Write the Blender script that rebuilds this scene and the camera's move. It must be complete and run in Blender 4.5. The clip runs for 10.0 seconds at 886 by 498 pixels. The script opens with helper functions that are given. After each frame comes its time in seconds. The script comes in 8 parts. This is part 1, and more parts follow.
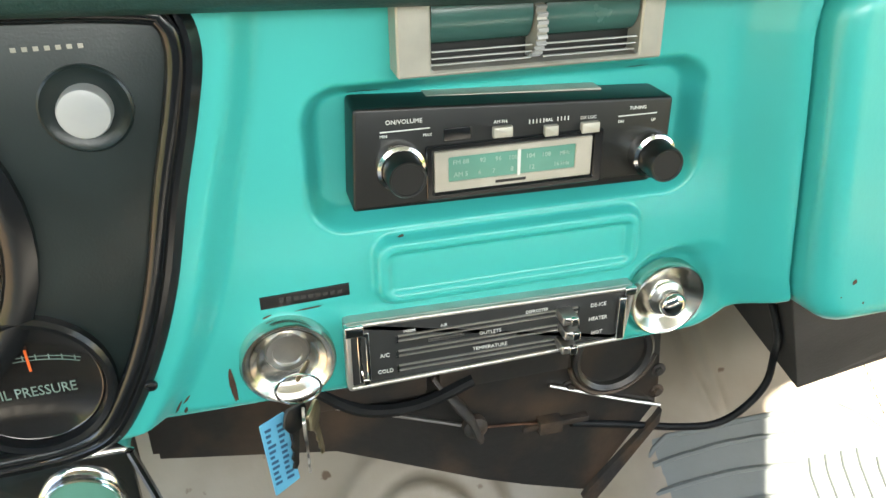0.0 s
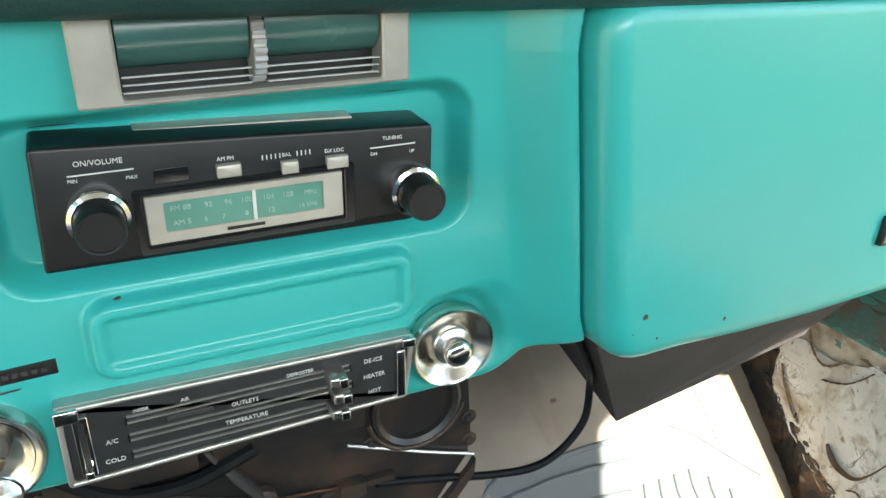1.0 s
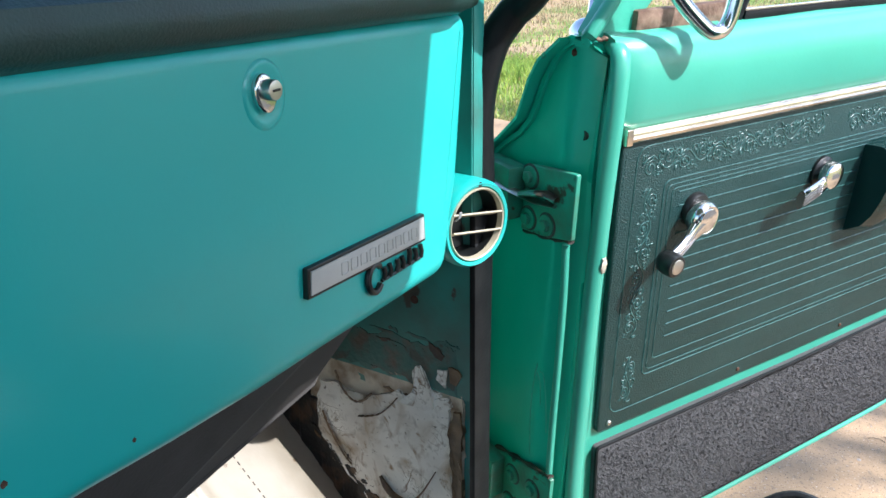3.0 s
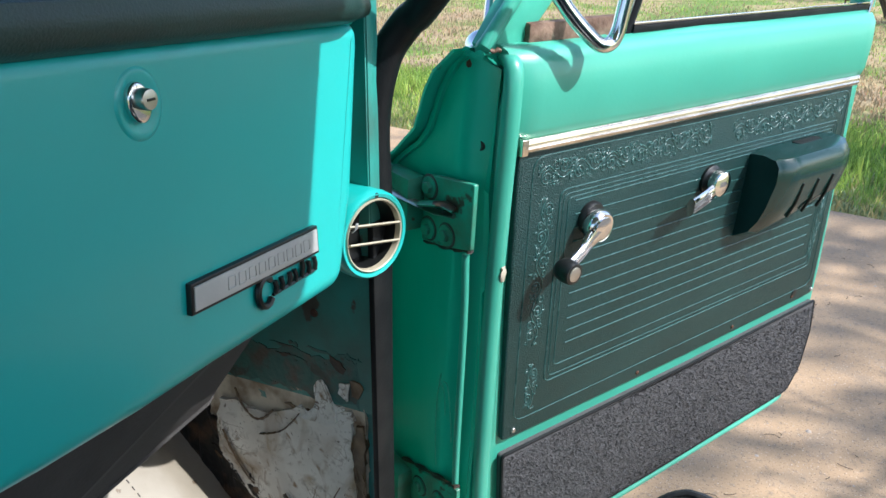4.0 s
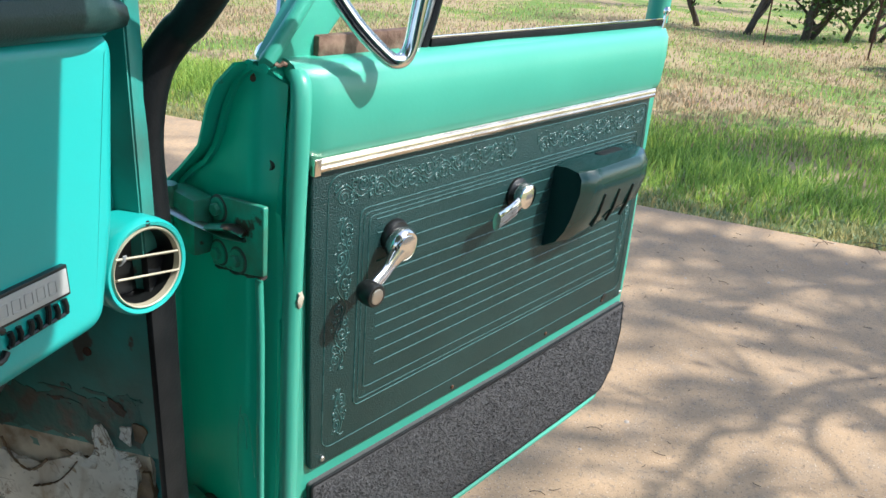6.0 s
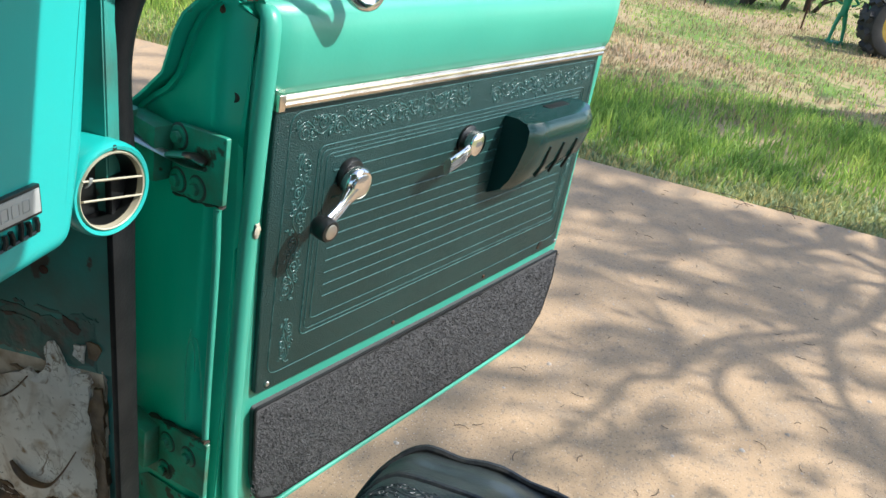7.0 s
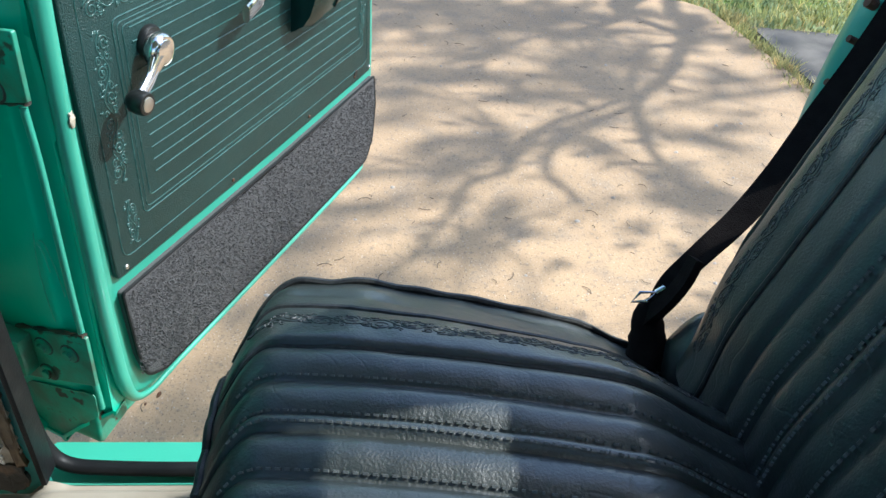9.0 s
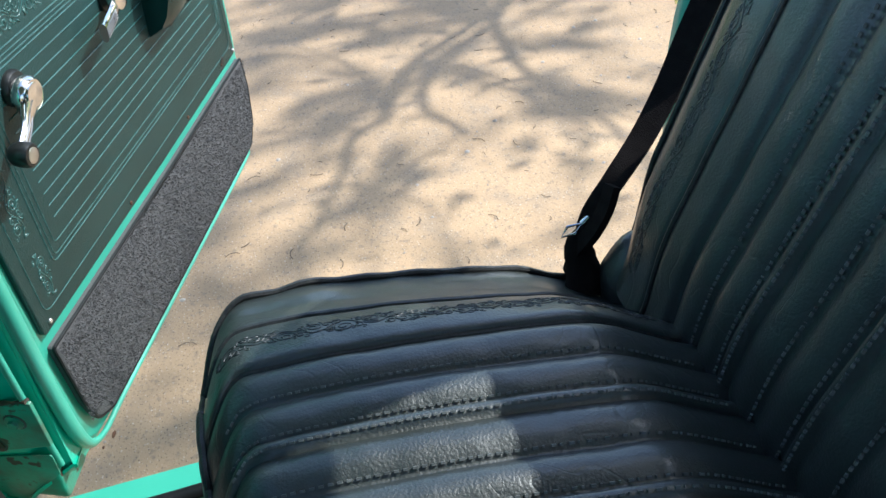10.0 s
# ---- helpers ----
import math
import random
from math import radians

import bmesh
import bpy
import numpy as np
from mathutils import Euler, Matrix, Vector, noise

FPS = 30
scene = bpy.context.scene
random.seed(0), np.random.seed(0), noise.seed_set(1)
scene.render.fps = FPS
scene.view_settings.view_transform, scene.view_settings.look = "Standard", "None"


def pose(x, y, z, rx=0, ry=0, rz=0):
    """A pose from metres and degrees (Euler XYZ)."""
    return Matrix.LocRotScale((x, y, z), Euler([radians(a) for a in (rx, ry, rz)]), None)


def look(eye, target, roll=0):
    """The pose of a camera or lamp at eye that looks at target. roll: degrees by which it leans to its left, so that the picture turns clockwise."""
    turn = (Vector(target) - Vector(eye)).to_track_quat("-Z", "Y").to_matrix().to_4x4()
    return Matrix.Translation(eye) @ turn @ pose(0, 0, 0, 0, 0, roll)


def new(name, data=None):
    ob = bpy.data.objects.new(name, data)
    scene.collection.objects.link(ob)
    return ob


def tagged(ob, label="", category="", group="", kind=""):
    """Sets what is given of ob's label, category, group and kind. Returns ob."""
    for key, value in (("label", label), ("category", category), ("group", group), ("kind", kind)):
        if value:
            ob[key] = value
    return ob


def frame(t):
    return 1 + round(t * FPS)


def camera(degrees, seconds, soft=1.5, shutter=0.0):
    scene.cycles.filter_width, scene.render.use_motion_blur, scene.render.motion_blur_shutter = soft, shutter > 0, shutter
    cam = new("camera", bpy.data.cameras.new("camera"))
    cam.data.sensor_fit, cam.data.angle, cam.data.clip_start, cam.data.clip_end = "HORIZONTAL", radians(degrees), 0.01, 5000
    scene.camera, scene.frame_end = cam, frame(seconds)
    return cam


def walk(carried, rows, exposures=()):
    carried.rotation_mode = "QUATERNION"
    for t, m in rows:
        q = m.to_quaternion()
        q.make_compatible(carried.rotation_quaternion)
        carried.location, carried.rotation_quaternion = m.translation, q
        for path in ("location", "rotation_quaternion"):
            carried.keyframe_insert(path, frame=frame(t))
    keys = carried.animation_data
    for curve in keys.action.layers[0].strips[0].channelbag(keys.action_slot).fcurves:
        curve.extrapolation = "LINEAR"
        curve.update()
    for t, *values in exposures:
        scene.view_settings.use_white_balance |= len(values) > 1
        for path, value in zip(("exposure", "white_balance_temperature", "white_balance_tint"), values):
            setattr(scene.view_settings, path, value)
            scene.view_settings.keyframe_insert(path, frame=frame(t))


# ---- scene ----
# camera and its walk
cam = camera(58.3, 10.0, soft=1.5)
PATH = [
    (0, (-0.062, -0.439, 1.362), (0.382, 1.27, 0.423), -0.9),
    (0.5, (-0.013, -0.413, 1.358), (0.551, 1.28, 0.457), -0.5),
    (1, (0.028, -0.398, 1.343), (0.785, 1.23, 0.462), 1.0),
    (1.5, (0.093, -0.393, 1.326), (1.143, 1.074, 0.464), 1.0),
    (2, (0.166, -0.405, 1.33), (1.488, 0.842, 0.495), -0.2),
    (2.5, (0.178, -0.402, 1.324), (1.63, 0.718, 0.525), -0.1),
    (3, (0.199, -0.415, 1.336), (1.716, 0.634, 0.565), -0.8),
    (3.2, (0.204, -0.422, 1.34), (1.758, 0.577, 0.573), -0.5),
    (4.3, (0.224, -0.43, 1.333), (1.886, 0.391, 0.582), 1.5),
    (4.5, (0.236, -0.431, 1.334), (1.92, 0.334, 0.574), 2.3),
    (5, (0.262, -0.447, 1.331), (2.01, 0.169, 0.578), 3.2),
    (5.5, (0.281, -0.448, 1.341), (2.058, 0.073, 0.585), 3.6),
    (5.7, (0.282, -0.46, 1.346), (2.065, 0.061, 0.603), 3.5),
    (6.8, (0.255, -0.45, 1.355), (2.034, -0.018, 0.551), 7.1),
    (7, (0.237, -0.442, 1.366), (2.013, -0.124, 0.503), 9.6),
    (7.2, (0.227, -0.422, 1.366), (1.976, -0.275, 0.408), 11.6),
    (7.5, (0.219, -0.418, 1.395), (1.882, -0.544, 0.291), 12.7),
    (8, (0.146, -0.448, 1.428), (1.791, -0.722, 0.323), 10.5),
    (8.5, (0.132, -0.447, 1.435), (1.798, -0.589, 0.338), 7.1),
    (9, (0.174, -0.45, 1.39), (1.787, -0.58, 0.214), 3.6),
    (9.5, (0.193, -0.449, 1.424), (1.727, -0.638, 0.154), -1.9),
    (10, (0.194, -0.405, 1.438), (1.661, -0.785, 0.133), -3.9),
]
EXPOSURES = [(0, 3.22, 7500, 10), (1.0, 2.88, 6850, 10), (1.5, 2.62, 6500, 10), (2.0, 2.22, 6100, 12), (3.0, 1.62, 5850, 13), (4.5, 1.27, 5880, 10), (7.0, 1.26, 6080, 8), (8.0, 1.46, 5820, 6), (10, 1.47, 5780, 6)]
SUN, SKY = 3.1, 0.132
REAR = 0.35
walk(cam, [(t, look(eye, target, roll)) for t, eye, target, roll in PATH], EXPOSURES)

# ---------------------------------------------------------------- world and sun
SUN_DIR = Vector((0.15, -1.0, 1.05)).normalized()
world = bpy.data.worlds.new("sky")
scene.world = world
world.use_nodes = True
wn = world.node_tree.nodes
sky = wn.new("ShaderNodeTexSky")
sky.sky_type = "NISHITA"
sky.sun_disc = False
sky.sun_elevation = math.asin(SUN_DIR.z)
sky.sun_rotation = math.atan2(SUN_DIR.x, SUN_DIR.y)
sky.air_density, sky.dust_density = 1.0, 1.5
wn["Background"].inputs["Strength"].default_value = SKY
world.node_tree.links.new(sky.outputs["Color"], wn["Background"].inputs["Color"])
sun_data = bpy.data.lights.new("sun", "SUN")
sun_data.energy, sun_data.angle, sun_data.color = SUN, radians(0.55), (1.0, 0.95, 0.87)
sun = new("sun", sun_data)
sun.matrix_world = look(SUN_DIR * 30, (0, 0, 0))

# area lamp added in the rear opening to fill the cab beyond the sky
d = bpy.data.lights.new("rear_window_fill", "AREA")
d.shape, d.size, d.size_y, d.energy, d.color = "RECTANGLE", 1.25, 0.19, REAR, (0.93, 0.97, 1.0)
d.spread = radians(100)
new("rear_window_fill", d).matrix_world = look((0.05, -1.04, 1.525), (0.05, 0.0, 1.15))

# ---------------------------------------------------------------- materials


def mat(name, c1, c2=None, rough=0.5, metal=0.0, scale=6.0, bump=0.0, bscale=150.0, rvar=0.12, coat=0.0, spec=0.5, mid=0.5, width=0.3, stretch=(1, 1, 1), chips=None, chip_at=0.7, ior=1.5):
    """Two-scale procedural surface: broad tone changes, fine grain, uneven gloss; chips: a second colour in worn spots."""
    m = bpy.data.materials.new(name)
    m.use_nodes = True
    nt = m.node_tree
    b = nt.nodes["Principled BSDF"]
    L = nt.links.new
    tc = nt.nodes.new("ShaderNodeTexCoord")
    mp = nt.nodes.new("ShaderNodeMapping")
    mp.inputs["Scale"].default_value = stretch
    L(tc.outputs["Object"], mp.inputs["Vector"])
    n1 = nt.nodes.new("ShaderNodeTexNoise")
    n1.inputs["Scale"].default_value, n1.inputs["Detail"].default_value = scale, 6
    L(mp.outputs["Vector"], n1.inputs["Vector"])
    n2 = nt.nodes.new("ShaderNodeTexNoise")
    n2.inputs["Scale"].default_value, n2.inputs["Detail"].default_value = bscale, 3
    L(mp.outputs["Vector"], n2.inputs["Vector"])
    c2 = c2 or tuple(v * 0.82 for v in c1)
    ramp = nt.nodes.new("ShaderNodeValToRGB")
    ramp.color_ramp.elements[0].position, ramp.color_ramp.elements[1].position = max(0, mid - width / 2), min(1, mid + width / 2)
    ramp.color_ramp.elements[0].color, ramp.color_ramp.elements[1].color = (*c2, 1), (*c1, 1)
    L(n1.outputs["Fac"], ramp.inputs["Fac"])
    col = ramp.outputs["Color"]
    if chips:
        n3 = nt.nodes.new("ShaderNodeTexNoise")
        n3.inputs["Scale"].default_value, n3.inputs["Detail"].default_value = 22, 8
        L(mp.outputs["Vector"], n3.inputs["Vector"])
        r3 = nt.nodes.new("ShaderNodeValToRGB")
        r3.color_ramp.elements[0].position, r3.color_ramp.elements[1].position = chip_at, chip_at + 0.03
        L(n3.outputs["Fac"], r3.inputs["Fac"])
        mx = nt.nodes.new("ShaderNodeMixRGB")
        mx.inputs["Color2"].default_value = (*chips, 1)
        L(r3.outputs["Color"], mx.inputs["Fac"])
        L(col, mx.inputs["Color1"])
        col = mx.outputs["Color"]
    L(col, b.inputs["Base Color"])
    mr = nt.nodes.new("ShaderNodeMapRange")
    mr.inputs["To Min"].default_value, mr.inputs["To Max"].default_value = max(0.02, rough - rvar / 2), min(1, rough + rvar / 2)
    L(n1.outputs["Fac"], mr.inputs["Value"])
    L(mr.outputs["Result"], b.inputs["Roughness"])
    b.inputs["Metallic"].default_value = metal
    b.inputs["IOR"].default_value = ior
    b.inputs["Specular IOR Level"].default_value = spec
    b.inputs["Coat Weight"].default_value, b.inputs["Coat Roughness"].default_value = coat, 0.12
    if bump:
        bp = nt.nodes.new("ShaderNodeBump")
        bp.inputs["Strength"].default_value, bp.inputs["Distance"].default_value = min(1.0, bump), 0.002
        L(n2.outputs["Fac"], bp.inputs["Height"])
        L(bp.outputs["Normal"], b.inputs["Normal"])
    return m


M = {}
M["dash"] = mat("teal dash paint", (0.023, 0.40, 0.366), (0.019, 0.37, 0.340), 0.40, scale=3, bump=0.05, bscale=260, rvar=0.1, coat=0.25)
M["door"] = mat("green door paint", (0.056, 0.35, 0.25), (0.048, 0.315, 0.225), 0.40, scale=5, bump=0.06, bscale=220, rvar=0.16, coat=0.3)
# same green as the door, lightened in colour to make up for shade
M["jamb"] = mat("green door paint lightened for shade, stained", (0.036, 0.46, 0.32), (0.028, 0.38, 0.26), 0.34, scale=9, bump=0.12, bscale=120, rvar=0.2, coat=0.25, chips=(0.075, 0.035, 0.02), chip_at=0.72, stretch=(1, 1, 0.4))
M["rusty"] = mat("worn green paint over rust", (0.030, 0.31, 0.21), (0.060, 0.135, 0.088), 0.42, scale=22, bump=0.25, bscale=160, rvar=0.3, chips=(0.050, 0.032, 0.018), chip_at=0.60)
M["rust"] = mat("rust", (0.105, 0.045, 0.022), (0.045, 0.020, 0.012), 0.85, scale=60, bump=0.5, bscale=300)
M["sillrust"] = mat("brown rust and old sealer", (0.24, 0.15, 0.105), (0.085, 0.040, 0.024), 0.75, scale=55, bump=0.6, bscale=220, rvar=0.2)
M["scuff"] = mat("pale scuffed green paint", (0.10, 0.44, 0.32), (0.06, 0.40, 0.28), 0.55, scale=90)
M["rustdark"] = mat("black paint worn to rust", (0.020, 0.018, 0.017), (0.058, 0.036, 0.022), 0.6, scale=38, bump=0.4, bscale=200, rvar=0.3, mid=0.5, width=0.25)
M["primer"] = mat("bare chipped primer", (0.55, 0.5, 0.4), (0.35, 0.3, 0.2), 0.7, scale=120, bump=0.3)
M["pad"] = mat("dark green dash pad vinyl", (0.012, 0.045, 0.04), (0.009, 0.032, 0.029), 0.46, scale=12, bump=0.28, bscale=520, rvar=0.15)
M["black"] = mat("black plastic", (0.007, 0.008, 0.008), (0.005, 0.006, 0.006), 0.40, scale=20, bump=0.03, bscale=900, rvar=0.15)
M["blackgloss"] = mat("glossy black enamel", (0.008, 0.009, 0.01), None, 0.2, scale=20, bump=0.02, bscale=200, rvar=0.08)
M["rubber"] = mat("black rubber", (0.004, 0.005, 0.006), (0.009, 0.010, 0.011), 0.5, scale=30, bump=0.2, bscale=260, rvar=0.2, spec=0.2)
M["mould"] = mat("aged warm chrome strip", (0.74, 0.68, 0.58), (0.62, 0.56, 0.47), 0.24, 1.0, scale=30, bump=0.03, rvar=0.12)
M["chrome"] = mat("chrome", (0.78, 0.77, 0.75), (0.68, 0.67, 0.65), 0.12, 1.0, scale=30, bump=0.02, rvar=0.1)
M["bezel"] = mat("satin chrome bezel", (0.72, 0.70, 0.64), (0.6, 0.58, 0.53), 0.22, 1.0, scale=30, bump=0.04, bscale=300, rvar=0.12)
M["satin"] = mat("dull satin trim metal", (0.60, 0.585, 0.545), (0.48, 0.465, 0.43), 0.42, 0.85, scale=30, bump=0.04, bscale=300, rvar=0.15)
M["heaterface"] = mat("dark grey enamelled panel", (0.024, 0.026, 0.026), (0.017, 0.018, 0.018), 0.5, scale=30, bump=0.05, bscale=500)
M["steel"] = mat("brushed steel", (0.55, 0.54, 0.52), (0.42, 0.41, 0.40), 0.32, 1.0, scale=40, bump=0.08, bscale=300, rvar=0.2)
M["ventmetal"] = mat("painted grey metal", (0.40, 0.385, 0.335), (0.30, 0.29, 0.25), 0.42, 0.3, scale=25, bump=0.1, bscale=300)
M["beige"] = mat("beige enamel", (0.5, 0.45, 0.33), (0.42, 0.38, 0.28), 0.35, 0.2, scale=30, bump=0.08)
M["silver"] = mat("silver badge insert", (0.47, 0.475, 0.455), (0.42, 0.425, 0.41), 0.38, 0.15, scale=30, bump=0.05, bscale=600)
M["white"] = mat("white print", (0.72, 0.72, 0.68), None, 0.6)
M["faded"] = mat("faded dial print", (0.38, 0.48, 0.42), (0.26, 0.38, 0.32), 0.6, scale=300)
M["dial"] = mat("green radio dial", (0.10, 0.27, 0.21), (0.08, 0.22, 0.17), 0.3, scale=30)
M["dialframe"] = mat("silver dial frame", (0.48, 0.455, 0.39), (0.42, 0.40, 0.34), 0.35, 0.35, scale=60, bump=0.05)
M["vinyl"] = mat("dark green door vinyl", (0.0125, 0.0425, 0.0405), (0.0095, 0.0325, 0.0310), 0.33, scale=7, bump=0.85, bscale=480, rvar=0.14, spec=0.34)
# paler than the trim vinyl: highlights on its raised lines, put in as colour
M["vinylline"] = mat("raised vinyl line, lightened as a highlight", (0.034, 0.100, 0.094), (0.026, 0.078, 0.073), 0.27, scale=30, bump=0.15, bscale=330)
M["armrest"] = mat("smooth green armrest plastic", (0.005, 0.034, 0.031), (0.004, 0.027, 0.025), 0.18, scale=9, bump=0.1, bscale=200, rvar=0.1)
M["seat"] = mat("black-green seat vinyl", (0.0140, 0.0195, 0.0175), (0.0105, 0.0148, 0.0135), 0.50, scale=14, bump=0.40, bscale=380, rvar=0.14, spec=0.85, coat=0.45)
M["seat"].node_tree.nodes["Principled BSDF"].inputs["Coat Roughness"].default_value = 0.20
M["thread"] = mat("grey-green seat thread", (0.12, 0.13, 0.125), (0.06, 0.066, 0.064), 0.5, scale=60)
M["seatline"] = mat("raised seat vinyl ornament", (0.019, 0.023, 0.025), (0.014, 0.017, 0.018), 0.40, scale=40, bump=0.1, spec=0.7)
M["cluster"] = mat("dark grained instrument panel", (0.008, 0.016, 0.016), (0.006, 0.012, 0.012), 0.34, scale=20, bump=0.06, bscale=700, rvar=0.15)
M["drum"] = mat("dark green vent louvre", (0.040, 0.115, 0.100), (0.032, 0.090, 0.080), 0.26, scale=20, bump=0.03)
M["piping"] = mat("black seat piping", (0.010, 0.011, 0.012), (0.03, 0.03, 0.028), 0.4, scale=160, bump=0.3, bscale=500)
M["webbing"] = mat("black seat belt webbing", (0.009, 0.0065, 0.006), (0.013, 0.010, 0.009), 0.9, scale=60, bump=0.5, bscale=700, spec=0.08)
M["carpet"] = mat("charcoal carpet", (0.112, 0.111, 0.114), (0.086, 0.085, 0.088), 0.95, scale=700, bump=1.0, bscale=700, spec=0.1, width=0.5)
M["liner"] = mat("black fibreboard", (0.060, 0.056, 0.053), (0.042, 0.039, 0.037), 0.75, scale=15, bump=0.25, bscale=300, rvar=0.15, spec=0.2)
M["floor"] = mat("worn grey-beige floor paint", (0.300, 0.268, 0.215), (0.220, 0.190, 0.145), 0.40, scale=7, bump=0.3, bscale=60, rvar=0.3, chips=(0.12, 0.08, 0.05), chip_at=0.68)
M["mat"] = mat("grey rubber mat", (0.150, 0.176, 0.176), (0.125, 0.148, 0.150), 0.6, scale=9, bump=0.15, bscale=120)
M["firewall"] = mat("grimy black firewall", (0.03, 0.028, 0.025), (0.012, 0.011, 0.01), 0.6, scale=14, bump=0.4, bscale=70, rvar=0.3)
M["tar"] = mat("old tar with rust showing through", (0.016, 0.014, 0.012), (0.095, 0.052, 0.026), 0.55, scale=26, bump=1.0, bscale=110, rvar=0.4, mid=0.42, width=0.14, chips=(0.20, 0.165, 0.125), chip_at=0.66)
M["grime"] = mat("grimy dark floor paint", (0.075, 0.068, 0.06), (0.04, 0.034, 0.03), 0.65, scale=13, bump=0.3, bscale=90, rvar=0.25, chips=(0.10, 0.06, 0.03), chip_at=0.66)
M["heater"] = mat("black heater box", (0.020, 0.019, 0.018), (0.075, 0.050, 0.034), 0.36, mid=0.42, scale=16, bump=0.25, bscale=90, rvar=0.25)
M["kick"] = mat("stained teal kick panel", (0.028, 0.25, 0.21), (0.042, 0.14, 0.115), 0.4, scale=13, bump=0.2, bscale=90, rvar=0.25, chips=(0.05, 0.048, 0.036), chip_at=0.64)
M["plain"] = mat("cab trim paint", (0.05, 0.35, 0.28), (0.045, 0.30, 0.24), 0.5, scale=4, bump=0.1)
# tone of the unseen roof lining, chosen for the light it bounces
M["head"] = mat("pale headliner for bounce light", (0.45, 0.45, 0.42), None, 0.8, scale=12, bump=0.2)
M["blue"] = mat("blue card tag", (0.10, 0.38, 0.55), (0.08, 0.32, 0.5), 0.5, scale=60)
M["darkblue"] = mat("dark blue print", (0.02, 0.08, 0.16), None, 0.6)
M["brass"] = mat("worn key metal", (0.5, 0.42, 0.28), (0.3, 0.25, 0.17), 0.3, 1.0, scale=80, bump=0.1)
M["orange"] = mat("orange needle", (0.75, 0.12, 0.02), None, 0.5)
M["glassdark"] = mat("smoked gauge face", (0.015, 0.014, 0.013), None, 0.12, scale=20, rvar=0.04)
M["gaugeprint"] = mat("faded grey-green gauge print", (0.17, 0.24, 0.21), (0.12, 0.18, 0.16), 0.6, scale=200)
M["lightgrey"] = mat("light grey plastic", (0.33, 0.34, 0.34), (0.29, 0.30, 0.30), 0.35, scale=40, bump=0.05)


def creased(m):
    """Fine crease lines, as old vinyl has where it has been sat on."""
    nt, L = m.node_tree, m.node_tree.links.new
    bump = next(n for n in nt.nodes if n.bl_idname == "ShaderNodeBump")
    tc = nt.nodes.new("ShaderNodeTexCoord")
    height = bump.inputs["Height"].links[0].from_socket
    for scale, lo, hi, amount, dist in ((9.0, 0.0, 0.012, 0.55, 1.2), (26.0, 0.0, 0.025, 0.22, 0.6)):
        n = nt.nodes.new("ShaderNodeTexNoise")
        n.inputs["Scale"].default_value, n.inputs["Detail"].default_value, n.inputs["Distortion"].default_value = scale, 2, dist
        L(tc.outputs["Object"], n.inputs["Vector"])
        c = nt.nodes.new("ShaderNodeMath")
        c.operation = "SUBTRACT"
        c.inputs[1].default_value = 0.5
        L(n.outputs["Fac"], c.inputs[0])
        ab = nt.nodes.new("ShaderNodeMath")
        ab.operation = "ABSOLUTE"
        L(c.outputs[0], ab.inputs[0])
        mr = nt.nodes.new("ShaderNodeMapRange")
        mr.inputs["From Min"].default_value, mr.inputs["From Max"].default_value = lo, hi
        mr.inputs["To Min"].default_value, mr.inputs["To Max"].default_value = -amount, 0.0
        L(ab.outputs[0], mr.inputs["Value"])
        where = nt.nodes.new("ShaderNodeTexNoise")
        where.inputs["Scale"].default_value = scale * 0.55
        L(tc.outputs["Object"], where.inputs["Vector"])
        wr = nt.nodes.new("ShaderNodeMapRange")
        wr.inputs["From Min"].default_value, wr.inputs["From Max"].default_value = 0.46, 0.60
        L(where.outputs["Fac"], wr.inputs["Value"])
        mu = nt.nodes.new("ShaderNodeMath")
        mu.operation = "MULTIPLY"
        L(mr.outputs["Result"], mu.inputs[0])
        L(wr.outputs["Result"], mu.inputs[1])
        ad = nt.nodes.new("ShaderNodeMath")
        L(height, ad.inputs[0])
        L(mu.outputs[0], ad.inputs[1])
        height = ad.outputs[0]
    L(height, bump.inputs["Height"])
    return m


creased(M["seat"])


